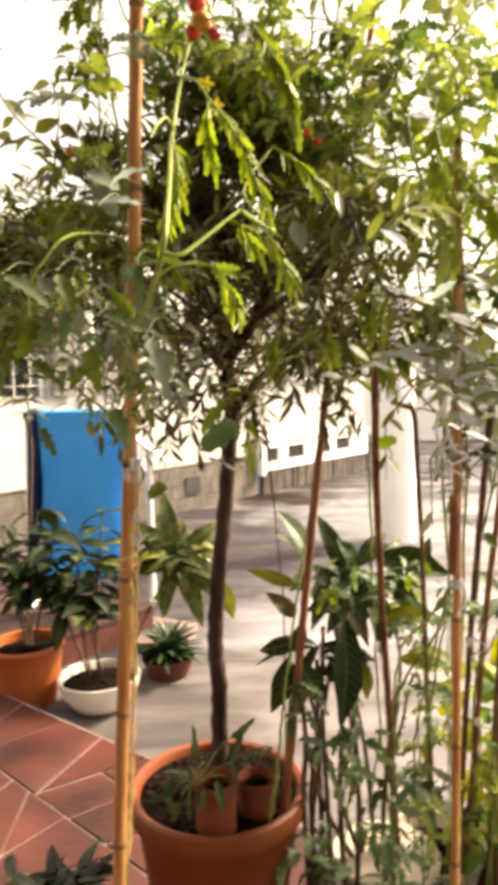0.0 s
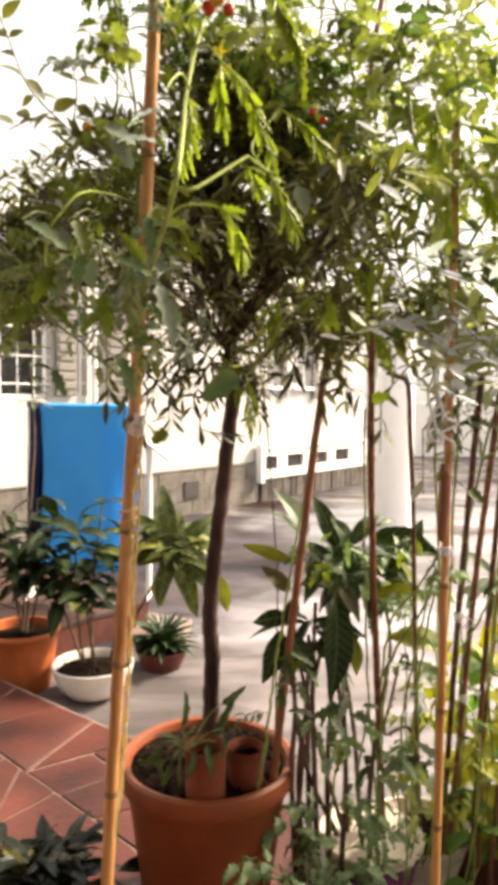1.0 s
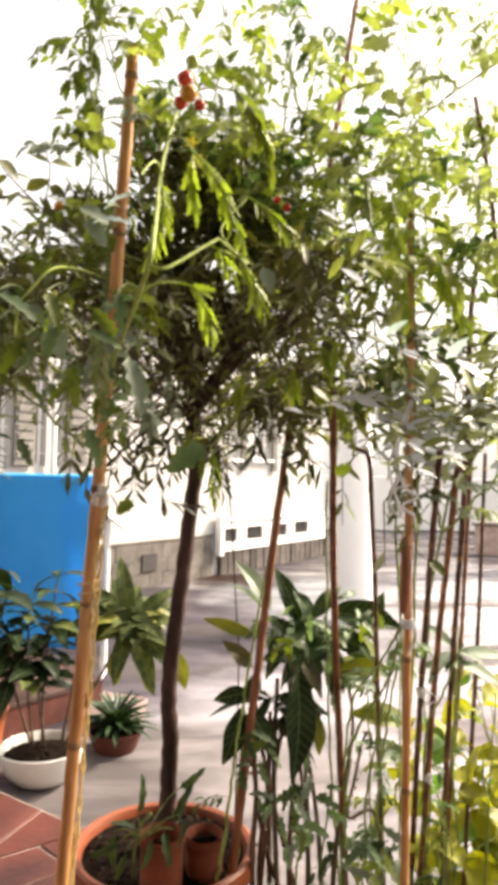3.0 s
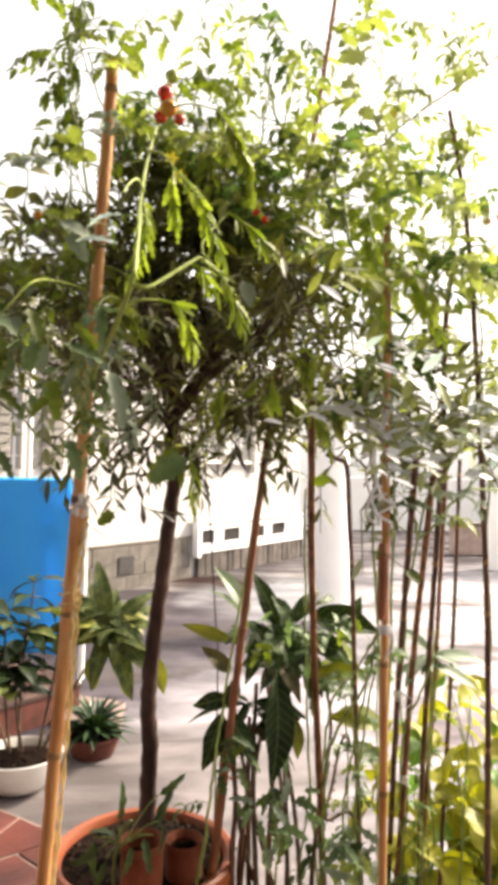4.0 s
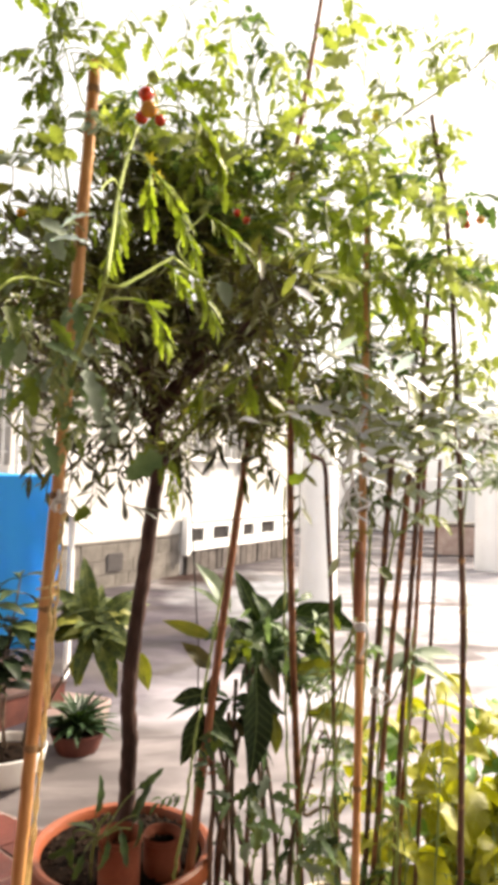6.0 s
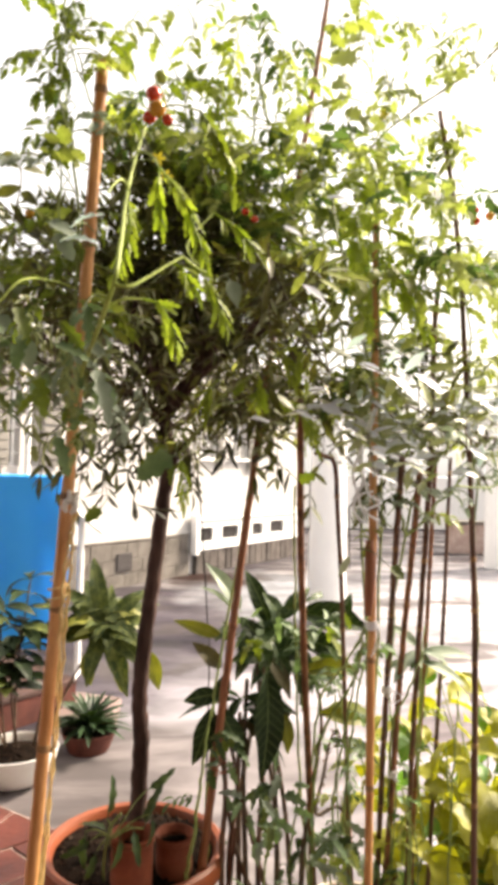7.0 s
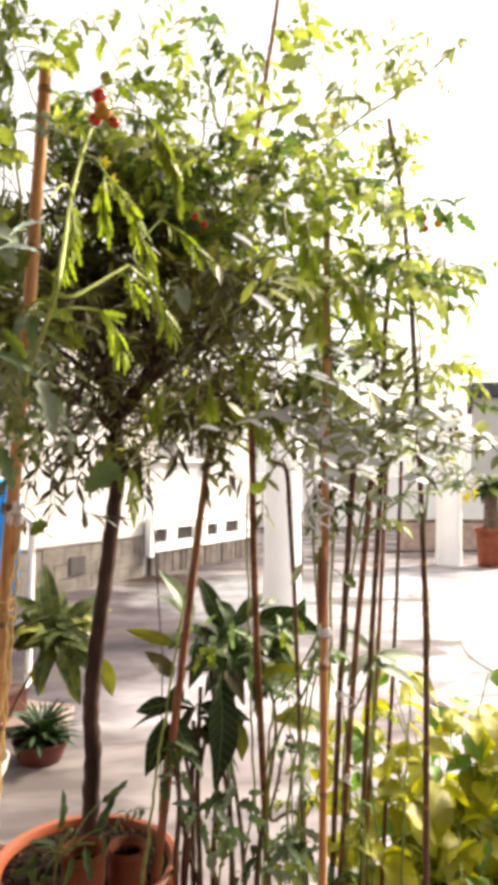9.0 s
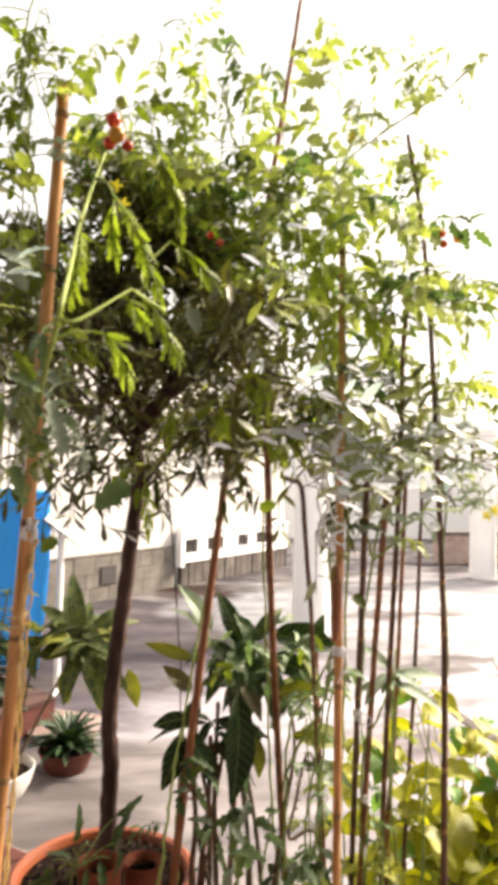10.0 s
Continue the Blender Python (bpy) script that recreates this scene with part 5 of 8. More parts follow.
# narrow leaves beside the trunk, coloured dark as silhouettes before the pale house
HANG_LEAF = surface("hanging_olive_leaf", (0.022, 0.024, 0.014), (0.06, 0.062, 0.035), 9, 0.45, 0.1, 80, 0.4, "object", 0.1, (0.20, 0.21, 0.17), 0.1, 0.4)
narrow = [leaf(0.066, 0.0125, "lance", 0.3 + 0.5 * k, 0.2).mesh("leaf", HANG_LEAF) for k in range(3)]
rnd = random.Random(77)
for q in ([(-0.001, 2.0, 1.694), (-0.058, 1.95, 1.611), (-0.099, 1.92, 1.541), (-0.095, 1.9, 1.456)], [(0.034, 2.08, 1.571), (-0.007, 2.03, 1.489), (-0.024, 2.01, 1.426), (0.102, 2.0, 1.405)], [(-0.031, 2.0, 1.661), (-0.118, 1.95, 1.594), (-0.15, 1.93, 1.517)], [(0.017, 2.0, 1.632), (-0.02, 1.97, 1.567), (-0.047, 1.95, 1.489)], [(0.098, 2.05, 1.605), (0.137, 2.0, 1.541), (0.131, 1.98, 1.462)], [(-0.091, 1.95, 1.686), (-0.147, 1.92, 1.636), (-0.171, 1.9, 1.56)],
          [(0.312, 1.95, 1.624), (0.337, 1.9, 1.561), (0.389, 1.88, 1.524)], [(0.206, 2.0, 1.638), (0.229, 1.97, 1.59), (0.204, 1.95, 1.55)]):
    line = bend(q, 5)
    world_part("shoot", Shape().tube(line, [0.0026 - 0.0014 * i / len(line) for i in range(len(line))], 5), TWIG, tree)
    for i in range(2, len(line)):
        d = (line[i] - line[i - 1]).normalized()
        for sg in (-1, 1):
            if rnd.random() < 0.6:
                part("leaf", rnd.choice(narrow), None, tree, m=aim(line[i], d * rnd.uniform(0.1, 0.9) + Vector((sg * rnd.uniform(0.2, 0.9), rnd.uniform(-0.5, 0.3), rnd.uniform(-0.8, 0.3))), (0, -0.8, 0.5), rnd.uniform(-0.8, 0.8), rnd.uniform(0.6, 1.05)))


# pale leaves that stand for glints of light on the sunny side of the crown
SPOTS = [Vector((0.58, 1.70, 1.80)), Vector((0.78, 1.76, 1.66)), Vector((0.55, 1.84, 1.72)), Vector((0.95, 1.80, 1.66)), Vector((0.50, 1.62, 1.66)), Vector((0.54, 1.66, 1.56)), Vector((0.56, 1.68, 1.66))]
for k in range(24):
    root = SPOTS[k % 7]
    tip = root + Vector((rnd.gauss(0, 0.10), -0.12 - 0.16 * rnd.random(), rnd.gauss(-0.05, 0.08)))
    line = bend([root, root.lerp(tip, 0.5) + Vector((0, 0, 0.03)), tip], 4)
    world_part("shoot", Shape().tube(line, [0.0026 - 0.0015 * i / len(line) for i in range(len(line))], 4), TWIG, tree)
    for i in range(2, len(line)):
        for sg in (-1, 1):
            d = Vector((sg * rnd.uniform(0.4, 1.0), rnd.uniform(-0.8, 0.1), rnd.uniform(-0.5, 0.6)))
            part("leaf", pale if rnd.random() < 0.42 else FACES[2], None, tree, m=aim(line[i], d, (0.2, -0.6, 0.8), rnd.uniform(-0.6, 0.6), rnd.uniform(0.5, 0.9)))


# ---- tomato plants ----
LEAVES = [tomato_leaf(0.17, k, 0.7 + 0.15 * k) for k in range(5)]
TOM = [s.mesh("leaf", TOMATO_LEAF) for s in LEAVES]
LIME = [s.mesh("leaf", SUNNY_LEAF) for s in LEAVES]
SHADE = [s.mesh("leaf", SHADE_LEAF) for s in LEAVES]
BLUE = [s.mesh("leaf", BLUE_LEAF) for s in LEAVES]
PALE_SMALL = [s.mesh("leaf", PALE_GREEN) for s in LEAVES[:2]]
BUSHY = [tomato_leaf(0.22, 60 + k, 0.9 + 0.2 * k, 1.25).mesh("leaf", BLUE_LEAF) for k in range(4)]


def tomato(plant, at, r, material, label=""):
    p = [(0.001, -0.9), (0.35, -0.88), (0.68, -0.66), (0.9, -0.32), (0.99, 0.0), (0.93, 0.36), (0.7, 0.68), (0.4, 0.84), (0.15, 0.83), (0.02, 0.78)]
    f = part("fruit", Shape().lathe([(a * r, b * r) for a, b in p], 20), material, plant, label, m=Matrix.Translation(at))
    s = Shape()
    for k in range(5):
        a = k * 1.257
        s.join(leaf(r * 0.8, r * 0.25, "lance", 1.0, 0.2), aim((0, 0, r * 0.82), (math.cos(a), math.sin(a), 0.15)))
    s.tube([(0, 0, r * 0.78), (r * 0.2, 0, r * 1.3), (r * 0.3, r * 0.2, r * 2.2)], r * 0.07, 5)
    part("calyx", s, GREEN_STEM, f, m=Matrix.Translation(at))


def vine(label, stems, count, z_from, spread, kinds, seed, size=(0.7, 1.15), stem_r=0.004, forward=0.0, first=False):
    """A climbing tomato plant: its stems, and leaves set round them above z_from."""
    rr = random.Random(seed)
    plant = thing("tomato_plant", label, "tomato plant", stems[0][0], "tomato plants on canes")
    spots = []
    for q in stems:
        pts = bend(q, 6)
        pts = [p + Vector((rr.gauss(0, 0.004), rr.gauss(0, 0.004), 0)) for p in pts]
        world_part("stem", Shape().tube(pts, [stem_r * (1 - 0.5 * i / len(pts)) for i in range(len(pts))], 6), GREEN_STEM, plant)
        if not first or q is stems[0]:
            spots += [(a, b) for a, b in zip(pts, pts[1:]) if a.z > z_from]
    for k in range(count):
        a, b = rr.choice(spots)
        p = a.lerp(b, rr.random())
        ang = rr.uniform(0, 2 * math.pi)
        way = Vector((math.cos(ang), math.sin(ang) - forward, rr.uniform(0.0, 0.7)))
        q = p + Vector((rr.gauss(0, spread), rr.gauss(0, spread), rr.gauss(0, spread * 0.4)))
        if (q - p).length > 0.03:
            world_part("side_shoot", Shape().tube(bend([p, p.lerp(q, 0.35) + Vector((0, 0, 0.014)), p.lerp(q, 0.75) + Vector((0, 0, 0.010)), q], 2), [0.0018 - 0.0001 * i for i in range(7)], 4), GREEN_STEM, plant)
        kind = rr.choices([x[0] for x in kinds], [x[1] for x in kinds])[0]
        part("leaf", rr.choice(kind), None, plant, m=aim(q, way, (0, 0, 1), rr.uniform(-0.4, 0.4), rr.uniform(*size)))
    return plant


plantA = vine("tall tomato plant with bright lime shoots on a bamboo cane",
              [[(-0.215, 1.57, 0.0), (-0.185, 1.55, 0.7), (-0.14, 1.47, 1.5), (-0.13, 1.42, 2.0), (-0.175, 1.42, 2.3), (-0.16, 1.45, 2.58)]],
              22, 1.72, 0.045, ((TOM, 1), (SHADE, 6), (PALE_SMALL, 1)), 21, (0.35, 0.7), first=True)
FROND = [tomato_leaf(0.17, 40 + k, 0.8 + 0.3 * k, 0.75).mesh("leaf", LIME_LEAF) for k in range(3)]
LIME_STEMS = (([(-0.127, 1.44, 1.649), (-0.091, 1.25, 1.703), (-0.056, 1.06, 1.716), (-0.021, 0.9, 1.752), (-0.017, 0.96, 1.827), (-0.018, 1.08, 1.935), (-0.012, 1.25, 2.081), (0.007, 1.36, 2.213)], 0.0058),
              ([(-0.021, 0.9, 1.752), (-0.002, 0.9, 1.75), (0.018, 0.92, 1.767), (0.046, 0.95, 1.795), (0.065, 0.97, 1.813)], 0.0042), ([(-0.041, 0.98, 1.734), (-0.015, 0.97, 1.75), (0.014, 0.98, 1.755)], 0.0034),
              ([(-0.014, 1.08, 1.94), (-0.023, 1.05, 1.946), (-0.033, 1.02, 1.926), (-0.039, 1.0, 1.905)], 0.0030), ([(-0.012, 1.25, 2.081), (0.012, 1.18, 2.045), (0.029, 1.12, 1.998)], 0.0036), ([(0.007, 1.36, 2.213), (0.052, 1.2, 2.143), (0.086, 1.02, 2.042)], 0.0030),
              ([(0.065, 0.97, 1.813), (0.111, 1.05, 1.807), (0.074, 1.1, 1.869), (0.118, 1.15, 1.944)], 0.0032), ([(-0.259, 1.25, 1.689), (-0.247, 1.22, 1.765), (-0.226, 1.22, 1.8), (-0.197, 1.25, 1.843), (-0.165, 1.36, 1.872), (-0.13, 1.42, 1.875)], 0.0040))
for q, w in LIME_STEMS:
    line = bend(q, 6)
    world_part("young_stem", Shape().tube(line, [0.64 * w * (1 - 0.3 * i / len(line)) for i in range(len(line))], 8), LIME_STEM, plantA, "thick pale green stem")
HANGING = ([(0.065, 0.97, 1.813), (0.097, 0.97, 1.784), (0.118, 0.98, 1.749), (0.129, 1.0, 1.726)], [(0.014, 0.98, 1.755), (0.036, 0.98, 1.748), (0.052, 1.0, 1.726), (0.061, 1.02, 1.699)], [(0.029, 1.12, 1.998), (0.057, 1.06, 1.941), (0.076, 1.04, 1.897), (0.1, 1.04, 1.832)],
           [(0.086, 1.02, 2.042), (0.101, 0.95, 1.98), (0.116, 0.93, 1.938), (0.124, 0.92, 1.896)], [(-0.018, 1.08, 1.935), (-0.007, 1.0, 1.864), (-0.014, 0.98, 1.818), (-0.023, 0.97, 1.786)], [(0.118, 1.15, 1.944), (0.137, 1.14, 1.928), (0.158, 1.14, 1.913), (0.188, 1.14, 1.881)], [(0.029, 1.12, 1.998), (0.028, 1.1, 1.946), (0.034, 1.1, 1.907)], [(0.054, 0.95, 1.797), (0.065, 0.94, 1.788), (0.078, 0.94, 1.767)])
for k, q in enumerate(HANGING):
    part("leaf", hanging_frond(q, 300 + k, 0.033, 0.27 if k != 3 else 0.4, 0.0085, 0.55 if k != 3 else 0.3, 0.3), LIME_LEAF, plantA, m=Matrix())
rnd = random.Random(31)
# grey-green leaves that hang close to the lens
DUSKY = {key: leaf(0.10, wide, "jagged", 0.6, 0.3, 0.04, 0.08).mesh("leaf", stuff) for key, wide, stuff in (("T", 0.040, BLUE_LEAF), ("P", 0.034, PALE_GREEN), ("W", 0.040, OLIVE_TEAL), ("S", 0.042, SHADE_LEAF))}
for a, b, kind in (((-0.078, 0.92, 1.826), (-0.044, 0.9, 1.848), "W"), ((-0.09, 0.92, 1.808), (-0.049, 0.9, 1.815), "W"), ((-0.125, 1.12, 1.713), (-0.072, 1.1, 1.699), "T"), ((-0.17, 1.12, 1.724), (-0.172, 1.08, 1.678), "T"), ((-0.184, 1.12, 1.771), (-0.154, 1.1, 1.716), "S"),
                   ((-0.258, 1.12, 1.766), (-0.194, 1.1, 1.74), "T"), ((-0.067, 1.15, 1.687), (-0.029, 1.12, 1.605), "P"), ((-0.235, 1.2, 1.556), (-0.213, 1.18, 1.517), "T"), ((-0.078, 1.12, 1.701), (-0.106, 1.1, 1.744), "S"), ((-0.149, 1.2, 1.649), (-0.188, 1.18, 1.618), "S"),
                   ((-0.158, 1.2, 1.676), (-0.145, 1.18, 1.611), "S"), ((-0.23, 1.2, 1.718), (-0.259, 1.18, 1.66), "S"), ((-0.143, 1.3, 1.584), (-0.115, 1.28, 1.516), "T"), ((-0.246, 1.2, 1.654), (-0.202, 1.18, 1.627), "S"), ((-0.086, 1.2, 1.797), (-0.076, 1.18, 1.738), "T")):
    d = Vector(b) - Vector(a)
    h = Vector(a) + Vector((0.02, 0.10, 0.03))
    world_part("side_shoot", Shape().tube(bend([h, h.lerp(Vector(a), 0.5) + Vector((0, 0, 0.01)), a], 3), 0.0010, 4), DUSK_STEM, plantA)
    part("leaf", DUSKY[kind], None, plantA, m=aim(a, d, (0.1, -0.8, 0.5), rnd.uniform(-0.4, 0.4), d.length / 0.092))
PALE_FROND = [tomato_leaf(0.17, 80 + k, 0.9 + 0.3 * k, 0.6).mesh("leaf", OLIVE_FROND) for k in range(3)]
rnd = random.Random(32)
for k in range(14):
    a = Vector((-0.17 + rnd.gauss(0, 0.085), 1.36 + rnd.uniform(-0.14, 0.06), 1.73 + rnd.gauss(0, 0.085)))
    part("leaf", rnd.choice(PALE_FROND), None, plantA, m=aim(a, (rnd.uniform(-0.7, 0.7), rnd.uniform(-0.7, 0.1), rnd.uniform(-0.5, 0.4)), (0, -0.6, 0.8), rnd.uniform(-0.5, 0.5), rnd.uniform(0.45, 0.8)))
for k in range(22):
    a = Vector((rnd.uniform(-0.46, -0.12), 1.38 + rnd.uniform(-0.14, 0.08), rnd.uniform(1.63, 1.84)))
    part("leaf", rnd.choice(PALE_FROND + SHADE + BLUE), None, plantA, m=aim(a, (rnd.uniform(-0.8, 0.8), rnd.uniform(-0.7, 0.1), rnd.uniform(-0.7, 0.2)), (0, -0.5, 0.8), rnd.uniform(-0.5, 0.5), rnd.uniform(0.4, 0.75)))
plantS = vine("tomato side shoot with lime leaves in front of the olive crown", [[(0.092, 1.65, 1.563), (0.15, 1.45, 1.657), (0.192, 1.38, 1.696), (0.246, 1.34, 1.734), (0.272, 1.33, 1.762)], [(0.15, 1.45, 1.657), (0.217, 1.48, 1.671), (0.274, 1.5, 1.678)], [(0.092, 1.65, 1.563), (0.101, 1.6, 1.613), (0.158, 1.5, 1.716)]], 0, 1.5, 0.015, ((FROND, 1),), 5, (0.35, 0.55), 0.003)
for k, q in enumerate(([(0.254, 1.33, 1.744), (0.279, 1.32, 1.761), (0.297, 1.31, 1.739), (0.307, 1.31, 1.697)], [(0.265, 1.33, 1.755), (0.278, 1.32, 1.731), (0.287, 1.32, 1.704)], [(0.274, 1.5, 1.678), (0.313, 1.48, 1.666), (0.346, 1.48, 1.636), (0.369, 1.48, 1.584)], [(0.222, 1.36, 1.718), (0.231, 1.36, 1.696), (0.23, 1.36, 1.664)], [(0.158, 1.5, 1.716), (0.14, 1.48, 1.69), (0.135, 1.48, 1.648)],
                       [(0.085, 1.6, 1.559), (0.092, 1.58, 1.528), (0.096, 1.58, 1.492), (0.097, 1.58, 1.452)])):
    part("leaf", hanging_frond(q, 330 + k, 0.036, 0.27, 0.0095, 0.55, 0.3), LIME_LEAF, plantS, m=Matrix())
for a, b in (((0.055, 1.7, 1.579), (-0.014, 1.68, 1.518)), ((0.065, 1.7, 1.566), (0.036, 1.68, 1.588)), ((0.22, 1.5, 1.681), (0.274, 1.48, 1.69)), ((0.192, 1.5, 1.68), (0.218, 1.48, 1.721)), ((0.073, 1.7, 1.539), (0.067, 1.68, 1.493))):
    d = Vector(b) - Vector(a)
    part("leaf", DUSKY["S"], None, plantS, m=aim(a, d, (0.1, -0.8, 0.5), 0.2, d.length / 0.092))
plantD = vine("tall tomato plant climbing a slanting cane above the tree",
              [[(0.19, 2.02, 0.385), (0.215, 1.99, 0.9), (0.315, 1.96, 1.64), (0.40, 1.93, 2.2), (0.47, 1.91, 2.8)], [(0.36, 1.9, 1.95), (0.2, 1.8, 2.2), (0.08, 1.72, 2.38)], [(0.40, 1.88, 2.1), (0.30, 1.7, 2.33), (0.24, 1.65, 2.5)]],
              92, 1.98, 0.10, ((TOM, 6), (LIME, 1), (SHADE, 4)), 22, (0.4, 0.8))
rnd = random.Random(222)
for k in range(34):
    a = Vector((rnd.uniform(-0.099, 0.161), rnd.uniform(1.78, 1.98), rnd.uniform(2.370, 2.524)))
    part("leaf", rnd.choice(SHADE + SHADE + TOM), None, plantD, m=aim(a, (rnd.uniform(-1, 1), rnd.uniform(-0.8, 0.2), rnd.uniform(-0.7, 0.3)), (0, -0.5, 0.8), rnd.uniform(-0.5, 0.5), rnd.uniform(0.4, 0.75)))
plantB = vine("tomato plant with bright green leaves on an upright cane",
              [[(0.52, 1.66, -0.10), (0.54, 1.62, 0.6), (0.545, 1.58, 1.4), (0.525, 1.56, 2.1), (0.50, 1.6, 2.3)], [(0.53, 1.57, 1.8), (0.63, 1.5, 2.0), (0.67, 1.55, 2.2)], [(0.525, 1.57, 1.7), (0.43, 1.5, 2.0), (0.38, 1.55, 2.24)]],
              66, 1.62, 0.08, ((TOM, 6), (LIME, 3)), 23, (0.42, 0.85))
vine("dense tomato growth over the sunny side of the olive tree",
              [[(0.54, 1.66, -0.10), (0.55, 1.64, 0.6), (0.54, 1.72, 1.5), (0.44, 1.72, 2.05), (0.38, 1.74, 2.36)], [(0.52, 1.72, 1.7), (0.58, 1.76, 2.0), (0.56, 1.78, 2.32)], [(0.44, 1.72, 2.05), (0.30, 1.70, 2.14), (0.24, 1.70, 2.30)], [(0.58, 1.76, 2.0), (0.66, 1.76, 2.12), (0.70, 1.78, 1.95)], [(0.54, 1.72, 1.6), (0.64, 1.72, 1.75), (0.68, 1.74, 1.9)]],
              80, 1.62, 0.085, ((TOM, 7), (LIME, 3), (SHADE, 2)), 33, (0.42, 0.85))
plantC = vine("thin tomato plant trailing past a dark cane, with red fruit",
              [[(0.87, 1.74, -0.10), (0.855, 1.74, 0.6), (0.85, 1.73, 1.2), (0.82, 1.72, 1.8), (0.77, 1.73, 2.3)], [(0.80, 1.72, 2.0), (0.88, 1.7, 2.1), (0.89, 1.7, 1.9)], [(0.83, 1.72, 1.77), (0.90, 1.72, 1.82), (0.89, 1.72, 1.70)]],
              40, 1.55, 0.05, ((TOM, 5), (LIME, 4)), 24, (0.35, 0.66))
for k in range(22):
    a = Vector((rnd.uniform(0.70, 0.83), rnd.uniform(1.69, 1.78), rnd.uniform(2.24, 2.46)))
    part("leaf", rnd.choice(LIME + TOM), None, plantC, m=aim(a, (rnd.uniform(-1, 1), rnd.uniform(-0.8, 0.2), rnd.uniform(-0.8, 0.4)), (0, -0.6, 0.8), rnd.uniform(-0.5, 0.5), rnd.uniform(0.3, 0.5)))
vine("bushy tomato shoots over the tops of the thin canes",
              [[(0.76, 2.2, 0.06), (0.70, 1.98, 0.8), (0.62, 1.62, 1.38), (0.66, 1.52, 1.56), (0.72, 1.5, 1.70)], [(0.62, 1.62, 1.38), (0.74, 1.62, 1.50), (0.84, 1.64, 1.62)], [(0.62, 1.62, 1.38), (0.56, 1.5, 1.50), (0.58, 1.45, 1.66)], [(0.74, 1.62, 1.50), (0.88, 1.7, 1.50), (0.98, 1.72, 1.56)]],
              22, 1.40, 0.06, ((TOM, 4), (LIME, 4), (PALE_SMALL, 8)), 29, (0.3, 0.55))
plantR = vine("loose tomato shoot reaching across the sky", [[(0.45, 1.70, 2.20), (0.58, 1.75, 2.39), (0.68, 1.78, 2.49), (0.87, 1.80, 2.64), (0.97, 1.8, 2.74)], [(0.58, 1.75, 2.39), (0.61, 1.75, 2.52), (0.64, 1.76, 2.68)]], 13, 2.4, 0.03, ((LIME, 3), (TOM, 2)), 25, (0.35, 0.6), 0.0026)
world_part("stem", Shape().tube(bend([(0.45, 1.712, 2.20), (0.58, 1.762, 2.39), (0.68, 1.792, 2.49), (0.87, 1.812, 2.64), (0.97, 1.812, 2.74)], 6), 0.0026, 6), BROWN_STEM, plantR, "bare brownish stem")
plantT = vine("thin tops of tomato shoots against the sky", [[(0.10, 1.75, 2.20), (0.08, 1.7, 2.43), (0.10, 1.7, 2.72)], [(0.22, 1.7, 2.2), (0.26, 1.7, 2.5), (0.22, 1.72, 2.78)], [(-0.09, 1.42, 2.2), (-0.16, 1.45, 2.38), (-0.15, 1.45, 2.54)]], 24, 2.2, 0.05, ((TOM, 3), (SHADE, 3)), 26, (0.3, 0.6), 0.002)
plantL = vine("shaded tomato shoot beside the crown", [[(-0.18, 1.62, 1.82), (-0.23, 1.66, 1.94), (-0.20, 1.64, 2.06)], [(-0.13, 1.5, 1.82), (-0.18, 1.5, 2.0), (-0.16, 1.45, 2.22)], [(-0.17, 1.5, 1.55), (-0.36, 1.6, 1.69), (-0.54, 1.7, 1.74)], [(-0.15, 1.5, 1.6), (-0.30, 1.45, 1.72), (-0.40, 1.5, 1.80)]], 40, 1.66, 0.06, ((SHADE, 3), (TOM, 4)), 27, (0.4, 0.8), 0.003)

SKY_R = [((0.53, 1.75, 2.71), (0.55, 1.73, 2.59)), ((0.62, 1.76, 2.73), (0.66, 1.74, 2.69)), ((0.67, 1.76, 2.71), (0.71, 1.74, 2.7)), ((0.64, 1.76, 2.69), (0.66, 1.74, 2.63)), ((0.76, 1.78, 2.78), (0.77, 1.76, 2.74)), ((0.78, 1.78, 2.71), (0.75, 1.76, 2.64)),
         ((0.82, 1.78, 2.74), (0.79, 1.76, 2.69)), ((0.88, 1.8, 2.79), (0.86, 1.78, 2.71)), ((0.87, 1.8, 2.68), (0.81, 1.78, 2.65)), ((0.59, 1.75, 2.58), (0.6, 1.73, 2.52)), ((0.62, 1.75, 2.55), (0.66, 1.73, 2.52)), ((0.91, 1.8, 2.67), (0.91, 1.78, 2.64)), ((0.75, 1.78, 2.67), (0.77, 1.76, 2.62))]
SKY_L = [((-0.13, 1.45, 2.48), (-0.16, 1.43, 2.44)), ((-0.12, 1.45, 2.44), (-0.17, 1.43, 2.4)), ((-0.14, 1.45, 2.42), (-0.17, 1.43, 2.39)), ((-0.16, 1.46, 2.36), (-0.19, 1.44, 2.31)), ((-0.17, 1.46, 2.33), (-0.17, 1.44, 2.28)), ((-0.16, 1.48, 2.29), (-0.19, 1.46, 2.23)),
         ((-0.15, 1.48, 2.27), (-0.17, 1.46, 2.22)), ((-0.17, 1.5, 2.24), (-0.18, 1.48, 2.19)), ((-0.24, 1.6, 2.26), (-0.26, 1.58, 2.23)), ((-0.2, 1.6, 2.09), (-0.25, 1.58, 2.06))]
